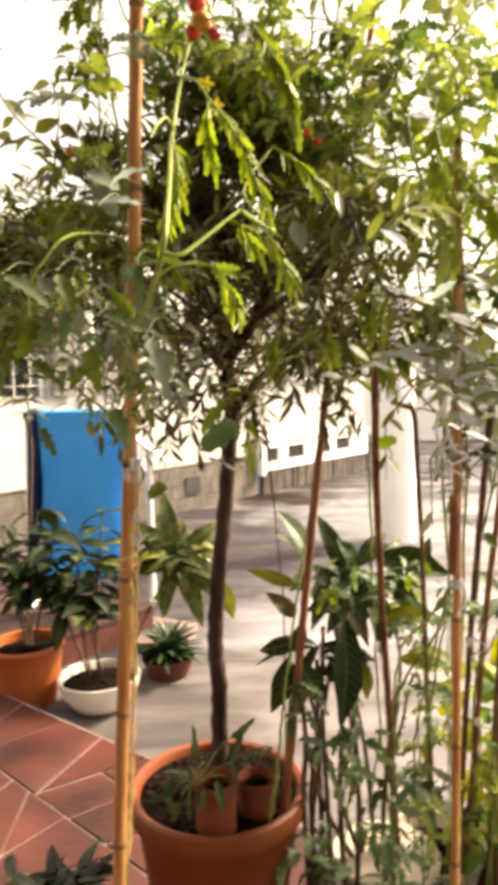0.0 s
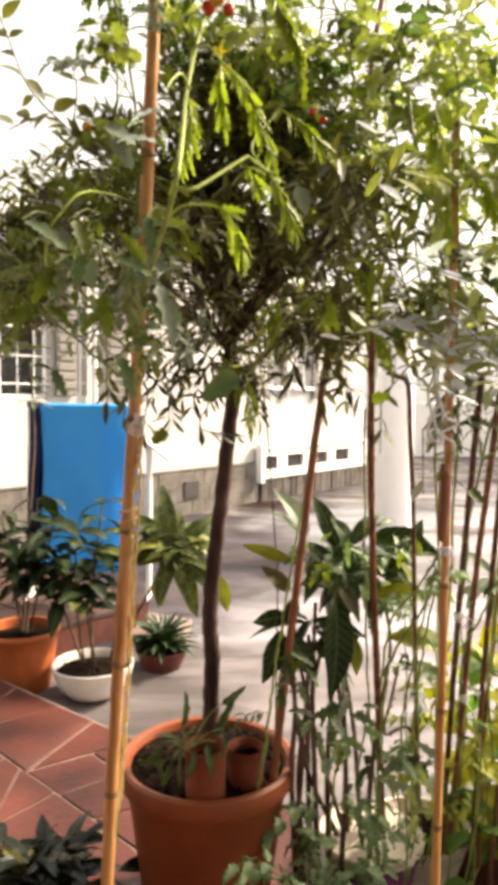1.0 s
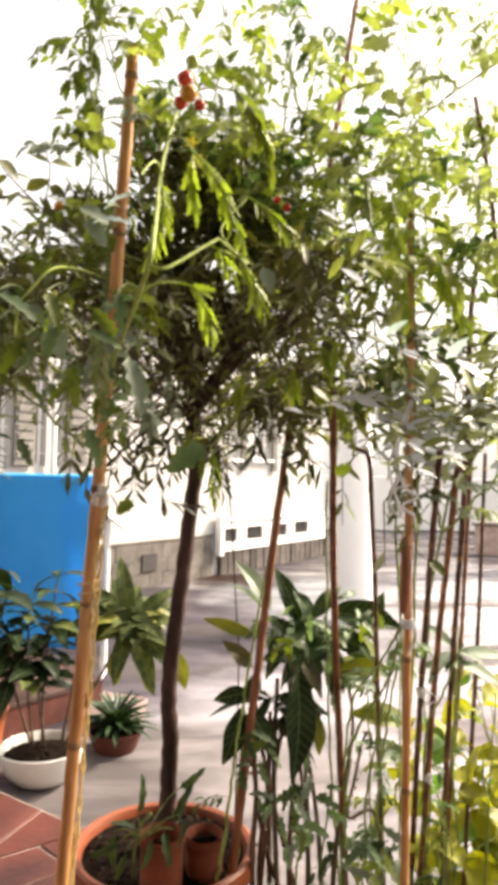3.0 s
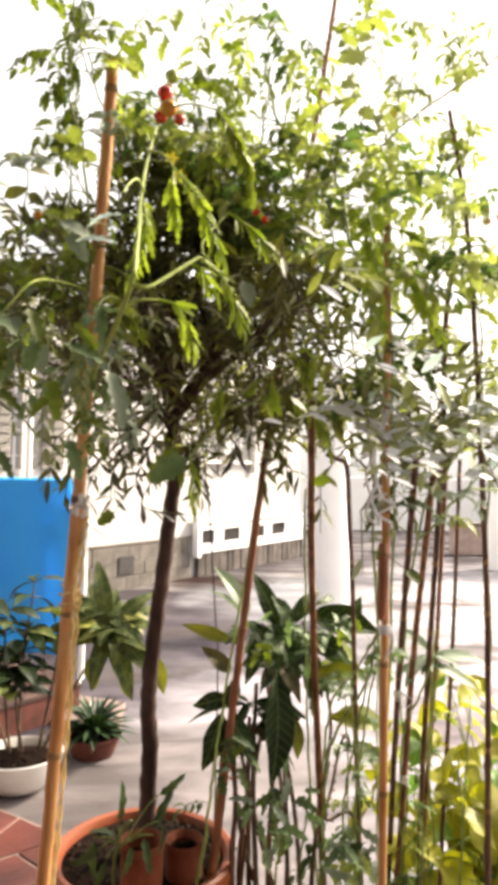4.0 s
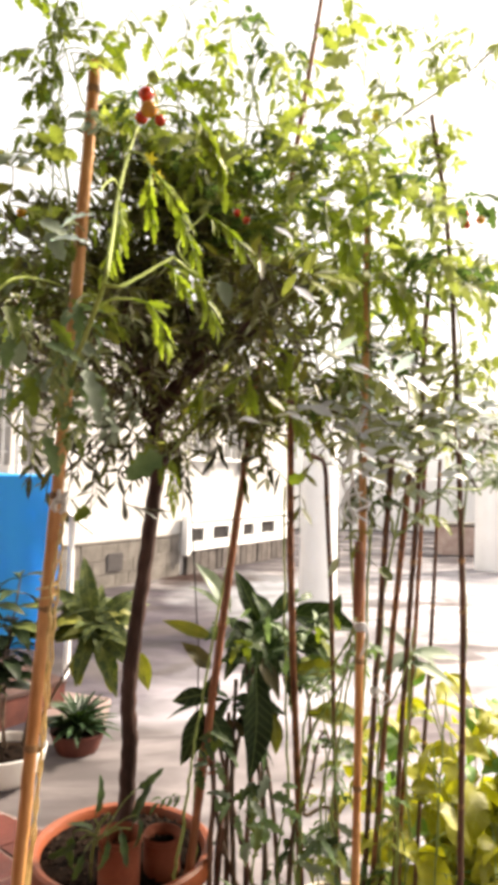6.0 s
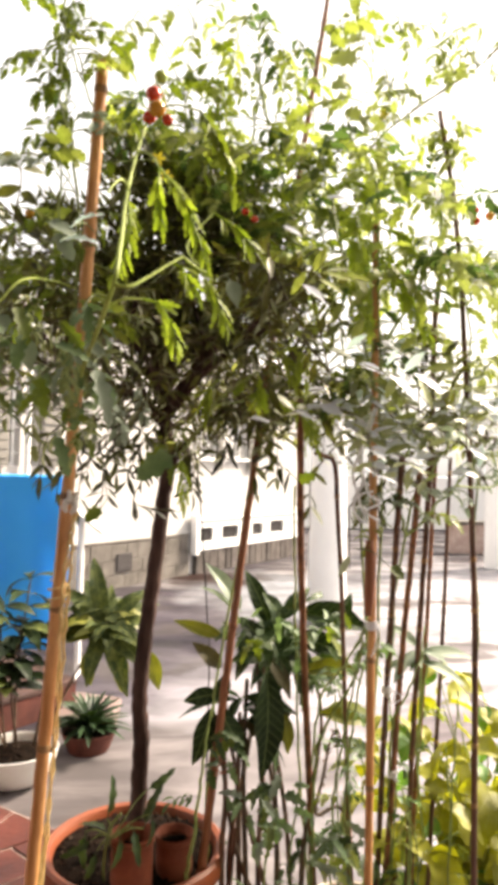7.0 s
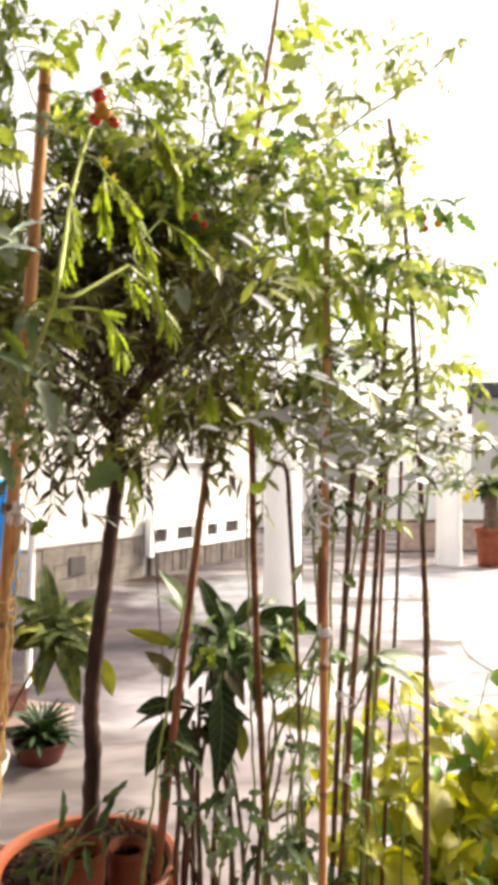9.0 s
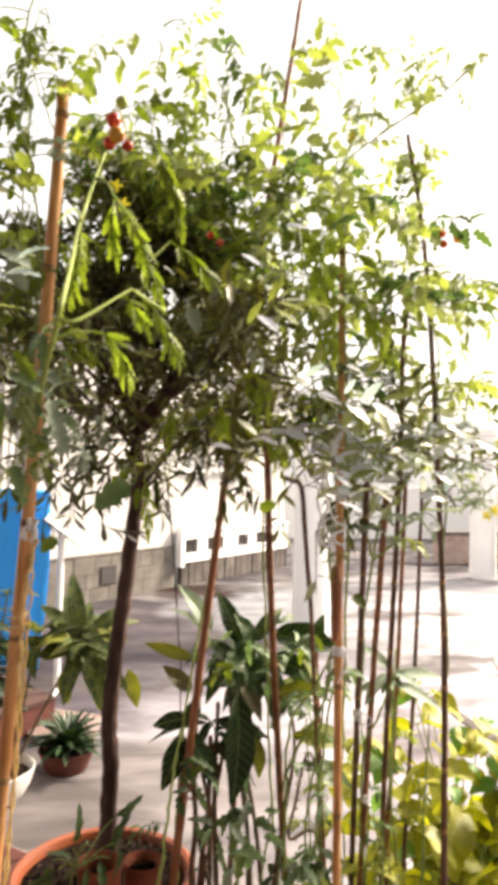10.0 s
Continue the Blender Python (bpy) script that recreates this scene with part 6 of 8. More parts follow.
SKY_T = [((0.06, 1.6, 2.59), (0.02, 1.58, 2.54)), ((0.1, 1.6, 2.54), (0.08, 1.58, 2.48)), ((0.19, 1.65, 2.6), (0.2, 1.63, 2.54)), ((0.25, 1.65, 2.59), (0.29, 1.63, 2.53)), ((0.18, 1.65, 2.57), (0.15, 1.63, 2.57)), ((0.29, 1.65, 2.56), (0.32, 1.63, 2.5)),
         ((0.36, 1.7, 2.58), (0.32, 1.68, 2.54)), ((0.13, 1.6, 2.42), (0.16, 1.58, 2.37)), ((-0.03, 1.5, 2.5), (-0.05, 1.48, 2.44)), ((0.22, 1.62, 2.48), (0.19, 1.6, 2.43))]
for pairs, kind, plant, hold in ((SKY_R, FROND + LIME, plantR, [(0.45, 1.70, 2.20), (0.58, 1.75, 2.39), (0.61, 1.75, 2.52), (0.64, 1.76, 2.68), (0.68, 1.78, 2.49), (0.78, 1.79, 2.57), (0.87, 1.80, 2.64), (0.97, 1.8, 2.74)]),
                                 (SKY_L, SHADE, plantL, [(-0.09, 1.40, 2.2), (-0.16, 1.45, 2.38), (-0.15, 1.45, 2.5), (-0.18, 1.5, 2.26), (-0.26, 1.7, 2.15), (-0.18, 1.65, 2.19)]), (SKY_T, TOM, plantT, [(0.08, 1.7, 2.43), (0.10, 1.7, 2.6), (0.26, 1.7, 2.5), (0.24, 1.71, 2.62), (0.09, 1.72, 2.3)])):
    for a, b in pairs:
        d = Vector(b) - Vector(a)
        h = min((Vector(p) for p in hold), key=lambda p: (p - Vector(a)).length)
        world_part("side_shoot", Shape().tube(bend([h, h.lerp(Vector(a), 0.5) + Vector((0, 0, 0.02)), Vector(a)], 3), [0.0018 - 0.0001 * i for i in range(7)], 4), GREEN_STEM, plant)
        part("leaf", rnd.choice(kind), None, plant, m=aim(a, d.normalized() + Vector((0, 0, 0.3)), (0.1, -0.4, 1), rnd.uniform(-0.4, 0.4), 1.4 * d.length / 0.15))


def flower(plant, at, r):
    f = Shape()
    for k in range(5):
        f.join(leaf(r, r * 0.42, "lance", 0.6, 0.2), aim((0, 0, 0), (math.cos(k * 1.257), -0.5, math.sin(k * 1.257)), (0, -1, 0)))
    f.tube([(0, 0, 0), (0, -r * 0.4, 0)], r * 0.12, 6)
    f.tube([(0, 0, 0), (0, r * 0.5, r * 0.3), (0, r, -r * 0.3)], r * 0.06, 5)
    part("flower", f, FLOWER, plant, "small yellow flower", m=Matrix.Translation(at))


for q in ((0.039, 1.20, 2.018), (0.026, 1.2, 2.048)):
    flower(plantA, q, 0.014)
flower(plantB, (0.576, 1.70, 2.429), 0.018)
flower(plantC, (1.02, 1.85, 1.478), 0.02)
flower(plantC, (1.042, 1.85, 1.491), 0.02)
for a, d, k in (((-0.10, 1.42, 1.68), (0.25, -0.3, -0.9), 0.5), ((-0.07, 1.40, 1.66), (0.5, -0.3, -0.8), 0.45), ((-0.04, 1.42, 1.66), (0.1, -0.4, -0.9), 0.42), ((-0.02, 1.44, 1.70), (0.5, -0.2, -0.6), 0.45), ((-0.12, 1.40, 1.72), (-0.4, -0.4, -0.8), 0.4)):
    world_part("side_shoot", Shape().tube(bend([(-0.125, 1.46, 1.66), Vector(a).lerp(Vector((-0.125, 1.46, 1.66)), 0.5) + Vector((0, 0, 0.02)), a], 3), 0.0018, 4), GREEN_STEM, plantA)
    part("leaf", rnd.choice(PALE_SMALL), None, plantA, "pale grey-green drooping leaf", m=aim(a, d, (0.3, -0.8, 0.5), rnd.uniform(-0.4, 0.4), k))
for k, q in enumerate(([(0.491, 1.52, 2.109), (0.436, 1.42, 2.058), (0.423, 1.38, 1.985), (0.42, 1.38, 1.905), (0.429, 1.38, 1.838)], [(0.499, 1.54, 2.055), (0.461, 1.45, 1.999), (0.454, 1.42, 1.918), (0.463, 1.42, 1.836)], [(0.52, 1.54, 2.031), (0.542, 1.48, 1.939), (0.568, 1.46, 1.881), (0.598, 1.45, 1.826)], [(0.525, 1.55, 2.086), (0.56, 1.5, 2.046), (0.6, 1.5, 1.986)],
                       [(0.538, 1.6, 2.239), (0.562, 1.55, 2.233), (0.579, 1.54, 2.178)], [(0.417, 1.6, 2.189), (0.443, 1.5, 2.163), (0.473, 1.48, 2.12)], [(0.594, 1.6, 2.203), (0.641, 1.56, 2.177), (0.662, 1.56, 2.139)])):
    part("leaf", hanging_frond(q, 350 + k, 0.044, 0.42, 0.012, 0.6, 0.3), LIME_LEAF, plantB, m=Matrix())
FLAT = {"G": leaf(0.07, 0.040, "toothed", 0.6, 0.25, 0.05, 0.1).mesh("leaf", BLUE_LEAF), "S": leaf(0.07, 0.048, "toothed", 0.6, 0.25, 0.04, 0.1).mesh("leaf", SHADE_LEAF), "P": leaf(0.07, 0.036, "oval", 0.6, 0.25, 0.04, 0.1).mesh("leaf", PALE_GREEN), "T": leaf(0.07, 0.030, "toothed", 0.6, 0.25, 0.04, 0.1).mesh("leaf", LIME_LEAF)}
for a, b, kind in [((0.071, 1.27, 1.552), (-0.001, 1.25, 1.514), 'G'), ((0.289, 1.27, 1.509), (0.316, 1.25, 1.52), 'S'), ((-0.247, 1.27, 1.787), (-0.211, 1.25, 1.755), 'P'), ((-0.192, 1.27, 1.751), (-0.185, 1.25, 1.689), 'P'), ((-0.118, 1.27, 1.723), (-0.068, 1.25, 1.704), 'P'), ((-0.055, 1.27, 1.456), (-0.082, 1.25, 1.437), 'S'), ((0.462, 1.27, 1.358), (0.487, 1.25, 1.341), 'S'), ((0.155, 1.27, 1.872), (0.175, 1.25, 1.822), 'P')]:
    d = Vector(b) - Vector(a)
    h = Vector((a[0] * 0.9 + 0.01, a[1] + 0.10, a[2] + 0.02))
    world_part("side_shoot", Shape().tube(bend([h, h.lerp(Vector(a), 0.5) + Vector((0, 0, 0.01)), a], 3), 0.0010, 4), DUSK_STEM, plantA)
    part("leaf", FLAT[kind], None, plantA, m=aim(a, d, (0.1, -0.9, 0.4), rnd.uniform(-0.3, 0.3), 0.95 * d.length / 0.066))
PALE_TOM = leaf(0.075, 0.040, "toothed", 0.6, 0.25, 0.05, 0.1).mesh("leaf", PALE_GREEN)
for a, d in (((-0.145, 1.13, 1.905), (0.9, -0.1, -0.25)), ((-0.13, 1.13, 1.89), (0.6, -0.3, -0.8)), ((-0.10, 1.24, 1.74), (0.7, -0.4, -0.3)), ((-0.12, 1.25, 1.70), (-0.5, -0.5, -0.7))):
    part("leaf", PALE_TOM, None, plantA, "pale grey-green leaf underside", m=aim(a, d, (0, -0.4, 0.9), 0.5, 0.75))

TRUSS = Vector((0.012, 1.303, 2.214))
for off, size, stuff, label in (((0, 0, 0), 0.0145, RED_FRUIT, "ripe red tomato"), ((0.007, -0.006, -0.030), 0.0160, ORANGE_FRUIT, "orange half-ripe tomato"), ((0.027, 0.0, -0.046), 0.0105, RED_FRUIT, "ripe red tomato"),
                                ((-0.007, 0.014, -0.037), 0.0125, RED_FRUIT, "ripe red tomato"), ((0.012, 0.04, 0.056), 0.0130, GREEN_FRUIT, "unripe green tomato")):
    tomato(plantA, TRUSS + Vector(off), size, stuff, label)
world_part("truss_stalk", Shape().tube(bend([(0.007, 1.36, 2.213), TRUSS + Vector((-0.008, 0.03, 0.02)), TRUSS + Vector((0.006, 0.02, 0.03)), TRUSS + Vector((0.018, 0.01, 0.005)), TRUSS + Vector((0.027, 0.008, -0.03))], 5), 0.002, 6), LIME_STEM, plantA)
tomato(plantD, (0.213, 1.53, 2.093), 0.009, RED_FRUIT, "ripe red tomato")
tomato(plantD, (0.236, 1.55, 2.085), 0.009, RED_FRUIT, "ripe red tomato")
tomato(plantD, (0.143, 1.50, 2.214), 0.014, GREEN_FRUIT, "unripe green tomato")
tomato(plantD, (0.174, 1.50, 2.213), 0.014, GREEN_FRUIT, "unripe green tomato")
tomato(plantB, (0.263, 1.30, 1.922), 0.012, GREEN_FRUIT, "unripe green tomato")
tomato(plantC, (0.821, 1.70, 2.201), 0.012, RED_FRUIT, "ripe red tomato")
tomato(plantC, (0.824, 1.70, 2.174), 0.012, RED_FRUIT, "ripe red tomato")
tomato(plantC, (0.862, 1.70, 2.189), 0.012, ORANGE_FRUIT, "orange half-ripe tomato")
tomato(plantL, (-0.276, 1.70, 2.116), 0.012, ORANGE_FRUIT, "orange half-ripe tomato")


# bare green stems between the canes, each rooted in a pot
def bare(label, pts, r, base, leaves=4, seed=1, kinds=BLUE, size=(0.3, 0.55)):
    rr = random.Random(seed)
    plant = thing("tomato_plant", label, "tomato plant", tuple(base), "tomato plants on canes")
    line = bend([base] + pts[::-1], 7)
    world_part("stem", Shape().tube([p + Vector((rr.gauss(0, 0.002), rr.gauss(0, 0.002), 0)) for p in line], [r * (1.15 - 0.5 * i / len(line)) for i in range(len(line))], 6), GREEN_STEM, plant)
    for k in range(leaves):
        p = line[rr.randrange(len(line) // 4, len(line))]
        a = rr.uniform(0, 6.28)
        part("leaf", rr.choice(kinds), None, plant, m=aim(p, (math.cos(a), math.sin(a), rr.uniform(-0.1, 0.6)), (0, 0, 1), rr.uniform(-0.4, 0.4), rr.uniform(*size)))


bare("green tomato stem tied to an upright cane", [(0.508, 1.56, 1.181), (0.506, 1.72, 1.052), (0.49, 1.9, 0.904), (0.509, 2.1, 0.549)], 0.0036, (0.55, 2.22, 0.06), 2, 171)
bare("green tomato stem tied to an upright cane", [(0.505, 1.56, 1.176), (0.535, 1.72, 1.024), (0.575, 1.95, 0.817), (0.584, 2.1, 0.547)], 0.0032, (0.62, 2.25, 0.06), 2, 172)
bare("leggy tomato stem tied beside a reddish cane", [(0.38, 1.75, 1.49), (0.44, 2.0, 1.03), (0.48, 2.1, 0.59), (0.53, 2.2, 0.28)], 0.004, (0.54, 2.22, 0.06), 3, 41)
bare("forked green tomato stem", [(0.55, 1.7, 1.11), (0.54, 1.8, 0.97), (0.51, 1.9, 0.85), (0.50, 2.0, 0.69), (0.52, 2.1, 0.32)], 0.0045, (0.54, 2.2, 0.06), 3, 42)
bare("long bare green tomato stem", [(0.56, 1.75, 1.05), (0.58, 1.9, 0.83), (0.60, 2.05, 0.55), (0.64, 2.15, 0.32)], 0.004, (0.68, 2.28, 0.03), 3, 43)
bare("thin green tomato stem bending away", [(0.79, 1.9, 1.06), (0.73, 1.9, 0.92), (0.71, 1.95, 0.82), (0.72, 2.0, 0.60), (0.76, 2.1, 0.31)], 0.004, (0.77, 2.28, 0.03), 2, 44)
bare("thin green tomato stem in a pot", [(0.83, 2.0, 1.0), (0.82, 2.05, 0.7), (0.86, 2.1, 0.4)], 0.0035, (0.90, 2.32, 0.05), 3, 45)
bare("young tomato stem by the pot rim", [(0.20, 1.88, 0.92), (0.18, 1.85, 0.83), (0.17, 1.85, 0.73), (0.15, 1.86, 0.57)], 0.004, (0.14, 1.95, 0.385), 1, 46, TOM)
bare("low bushy tomato plant with blue-green leaves", [(0.38, 1.92, 0.62), (0.35, 1.95, 0.40), (0.36, 2.0, 0.2)], 0.004, (0.36, 2.00, 0.02), 6, 47, BUSHY, (0.5, 0.85))
bare("low bushy tomato plant with blue-green leaves", [(0.46, 2.0, 0.66), (0.45, 2.08, 0.40), (0.47, 2.15, 0.2)], 0.004, (0.50, 2.24, 0.06), 4, 48, BUSHY, (0.45, 0.75))
bare("low tomato plant in the cream pot", [(0.64, 2.15, 0.48), (0.66, 2.25, 0.25)], 0.004, (0.69, 2.32, 0.03), 3, 49, BUSHY, (0.4, 0.65))
for k, (x, y, z) in enumerate(((0.46, 1.98, 0.30), (0.31, 1.9, 0.14), (0.50, 2.02, 0.18), (0.30, 1.88, 0.30), (0.36, 1.84, 0.22), (0.43, 1.9, 0.2))):
    bare("low bushy tomato plant with blue-green leaves", [(x, y, z), (x + 0.01, y + 0.04, z * 0.5)], 0.0035, (x + 0.02, y + 0.08, -0.10 if x > 0.32 else 0.0), 4, 100 + k, BUSHY, (0.5, 0.85))
for k, (x, y, top) in enumerate(((0.60, 2.1, 0.9), (0.66, 2.0, 1.0), (0.80, 2.05, 1.1), (0.70, 2.15, 1.25), (0.88, 1.95, 0.95))):
    bare("leggy green stem among the canes", [(x - 0.05 + 0.02 * (k % 3), y - 0.12, top), (x, y, top * 0.5)], 0.0028, (x + 0.03, y + 0.08, -0.10 if x > 0.32 else 0.0), 2, 120 + k, TOM, (0.3, 0.5))
for k, (x, y, top) in enumerate(((0.60, 2.05, 0.62), (0.68, 2.12, 0.72), (0.76, 2.0, 0.66), (0.82, 2.1, 0.55), (0.57, 1.98, 0.95), (0.73, 2.05, 0.95), (0.90, 2.05, 0.75))):
    bare("leggy tomato plant with yellowing leaves between the canes", [(x - 0.03, y - 0.08, top), (x + 0.02, y - 0.02, top * 0.6)], 0.003, (x + 0.03, y + 0.14, -0.10), 2, 160 + k, TOM, (0.35, 0.6))
bare("leafy tomato sucker in front of the big pot", [(0.19, 1.74, 0.36), (0.22, 1.78, 0.2)], 0.0035, (0.24, 1.80, 0.0), 9, 140, BUSHY, (0.4, 0.7))
seedling = thing("tomato_seedling", "young tomato plant with toothed leaves in the big pot", "tomato plant", (-0.07, 1.97, 0.385))
world_part("stem", Shape().tube(bend([(-0.07, 1.97, 0.38), (-0.075, 1.93, 0.48), (-0.06, 1.88, 0.60), (-0.03, 1.84, 0.66)], 5), 0.0035, 6), GREEN_STEM, seedling)
blade = [leaf(0.12, 0.030, "toothed", 0.5 + 0.4 * k, 0.4, 0.03, 0.12).mesh("leaf", SEEDLING_LEAF) for k in range(2)]
for a, d, k in (((-0.066, 1.87, 0.633), (0.03, 0, 0.118), 1.05), ((0.027, 1.86, 0.61), (0.04, 0, 0.14), 1.15), ((-0.031, 1.85, 0.603), (0, -0.03, -0.10), 0.95), ((0.043, 1.86, 0.646), (0.02, -0.02, -0.09), 0.9), ((-0.118, 1.88, 0.60), (-0.02, 0, -0.14), 1.1), ((-0.10, 1.88, 0.58), (-0.09, -0.03, -0.05), 0.9),
                ((0.03, 1.87, 0.70), (0.08, 0, 0.05), 0.9), ((-0.06, 1.87, 0.60), (-0.08, 0, 0.06), 0.8), ((0.0, 1.85, 0.62), (0.02, -0.06, -0.06), 0.9), ((-0.06, 1.9, 0.55), (0.07, -0.03, -0.05), 0.9), ((-0.09, 1.9, 0.54), (-0.03, -0.04, -0.08), 0.8)):
    world_part("stalk", Shape().tube(bend([(-0.05, 1.88, 0.58), Vector(a).lerp(Vector((-0.05, 1.88, 0.58)), 0.4) + Vector((0, 0, 0.01)), a], 3), 0.0018, 4), GREEN_STEM, seedling)
    part("leaf", rnd.choice(blade), None, seedling, m=aim(a, d, (0.2, -0.8, 0.5), rnd.uniform(-0.8, 0.8), k * 0.85))


# ---- broad-leaved plants ----
broad = [broad_leaf(0.26, 0.072 + 0.007 * k, 0.5 + 0.35 * k, 0.35, 0.035, 0.08).mesh("leaf", BIG_LEAF) for k in range(3)]
loquat = thing("potted_plant", "broad-leaved plant with large drooping dark green leaves", "plant", (0.46, 2.27, 0.06))
for q in ([(0.46, 2.27, 0.05), (0.43, 2.22, 0.45), (0.36, 2.16, 0.87), (0.34, 2.17, 1.07)], [(0.46, 2.27, 0.05), (0.34, 2.15, 0.45), (0.25, 2.05, 0.83), (0.27, 2.1, 0.97)], [(0.52, 2.28, 0.05), (0.54, 2.25, 0.45), (0.57, 2.22, 0.77), (0.47, 2.2, 1.07)], [(0.50, 2.26, 0.05), (0.44, 2.1, 0.5), (0.38, 2.04, 0.8), (0.36, 2.08, 0.95)], [(0.44, 2.27, 0.05), (0.30, 2.1, 0.4), (0.24, 2.0, 0.7), (0.23, 2.0, 0.86)]):
    world_part("stem", Shape().tube(bend(q, 6), [0.0085 - 0.005 * i / 18 for i in range(19)], 7), BROWN_STEM, loquat)
OLIVE_BROWN = surface("bronzed_leaf", (0.05, 0.045, 0.02), (0.12, 0.10, 0.04), 14, 0.5, 0.2, 70, 0.2, "object", 0.15)
GOLDEN = surface("yellowing_leaf", (0.13, 0.14, 0.02), (0.24, 0.24, 0.045), 14, 0.5, 0.2, 70, 0.2, "object", 0.25)
veined(OLIVE_BROWN, (0.16, 0.15, 0.06), 42, 0.9, 0.4, 0.002)
veined(GOLDEN, (0.30, 0.32, 0.10), 42, 0.9, 0.5, 0.002)
SPRAY = (((0.358, 2.02, 0.97), (0.372, 1.92, 0.684), 0.092, BIG_LEAF), ((0.39, 2.12, 1.05), (0.308, 2.16, 1.231), 0.058, BIG_LEAF), ((0.299, 2.14, 1.099), (0.199, 2.18, 1.251), 0.050, PALE_GREEN), ((0.245, 2.1, 1.033), (0.097, 2.1, 1.064), 0.040, GOLDEN), ((0.235, 2.05, 0.957), (0.156, 2.02, 1.027), 0.048, OLIVE_BROWN),
         ((0.217, 2.0, 0.901), (0.136, 1.96, 0.887), 0.050, BIG_LEAF), ((0.206, 2.0, 0.868), (0.17, 1.95, 0.723), 0.066, BIG_LEAF), ((0.222, 2.0, 0.86), (0.292, 1.95, 0.742), 0.062, BIG_LEAF), ((0.362, 2.06, 0.997), (0.275, 2.0, 0.99), 0.066, BIG_LEAF), ((0.365, 2.08, 0.998), (0.303, 2.05, 1.096), 0.060, BIG_LEAF),
         ((0.372, 2.08, 1.004), (0.413, 2.06, 1.116), 0.060, BIG_LEAF), ((0.379, 2.08, 0.988), (0.461, 2.04, 1.023), 0.062, BIG_LEAF), ((0.417, 2.12, 1.073), (0.515, 2.14, 1.179), 0.052, BIG_LEAF), ((0.478, 2.14, 1.095), (0.653, 2.04, 1.053), 0.100, BIG_LEAF), ((0.475, 2.06, 0.943), (0.618, 2.0, 0.955), 0.056, GOLDEN),
         ((0.519, 2.06, 0.823), (0.674, 2.0, 0.795), 0.048, GOLDEN), ((0.423, 2.12, 1.069), (0.368, 2.1, 1.16), 0.055, BIG_LEAF), ((0.223, 2.02, 0.876), (0.251, 2.0, 0.952), 0.045, BIG_LEAF), ((0.476, 2.12, 1.035), (0.564, 2.05, 0.987), 0.070, BIG_LEAF), ((0.364, 2.05, 0.99), (0.437, 2.0, 0.89), 0.050, OLIVE_BROWN),
         ((0.422, 2.08, 0.818), (0.438, 2.04, 0.713), 0.045, GOLDEN), ((0.356, 2.04, 0.999), (0.331, 2.0, 1.051), 0.030, PALE_GREEN), ((0.356, 2.04, 0.999), (0.376, 2.0, 1.044), 0.028, PALE_GREEN), ((0.352, 2.03, 0.996), (0.313, 2.0, 0.98), 0.026, PALE_GREEN), ((0.579, 2.12, 1.051), (0.642, 2.1, 1.147), 0.05, BIG_LEAF))
for a, b, wide, stuff in SPRAY:
    d = Vector(b) - Vector(a)
    part("leaf", broad_leaf(d.length * 1.06, wide, rnd.uniform(0.3, 0.9), rnd.uniform(0.2, 0.5), 0.07, 0.06), stuff, loquat, m=aim(a, d.normalized() + Vector((0, 0, 0.16)), (0.1, -0.8, 0.5), rnd.uniform(-0.25, 0.25)))
for k, (a, b) in enumerate((((0.268, 2.05, 0.398), (0.291, 2.06, 0.829)), ((0.32, 2.08, 0.378), (0.315, 2.1, 0.911)), ((0.36, 2.1, 0.364), (0.36, 2.1, 0.91)), ((0.302, 2.12, 0.466), (0.341, 2.12, 0.789)), ((0.242, 2.0, 0.428), (0.241, 2.02, 0.782)))):
    a, b = Vector(a), Vector(b)
    foot = Vector((a.x + 0.03, a.y + 0.06, -0.10 if a.x > 0.28 else 0.0))
    world_part("stem", Shape().tube(bend([foot, a, a.lerp(b, 0.5) + Vector((0.008 * (-1) ** k, 0, 0)), b], 6), [0.0095 - 0.0002 * i for i in range(19)], 8), BROWN_STEM if k % 2 else CANE_DARK, loquat)
for a, b in (((0.336, 2.08, 0.82), (0.326, 2.06, 0.74)), ((0.317, 2.1, 0.797), (0.282, 2.08, 0.739)), ((0.368, 2.1, 0.82), (0.394, 2.08, 0.754)), ((0.299, 2.06, 0.765), (0.305, 2.04, 0.694)), ((0.425, 2.1, 0.844), (0.433, 2.08, 0.769))):
    d = Vector(b) - Vector(a)
    part("leaf", broad_leaf(d.length, 0.035, 1.0, 0.6, 0.12, 0.06), OLIVE_BROWN, loquat, "withered brown leaf", m=aim(a, d, (0.1, -0.8, 0.5), rnd.uniform(-0.8, 0.8)))
for k in range(46):
    b = k * 2.4 + 0.7
    c = Vector(((0.36, 0.50, 0.30, 0.44)[k % 4], (2.14, 2.16, 2.06, 2.12)[k % 4], (1.05, 1.02, 0.84, 0.98)[k % 4] + rnd.uniform(-0.06, 0.04)))
    part("leaf", rnd.choice(broad), None, loquat, m=aim(c, (math.cos(b), math.sin(b) + 0.2, rnd.uniform(-0.9, 0.3)), (0, -0.3, 1), rnd.uniform(-0.4, 0.4), rnd.uniform(0.45, 0.85)))

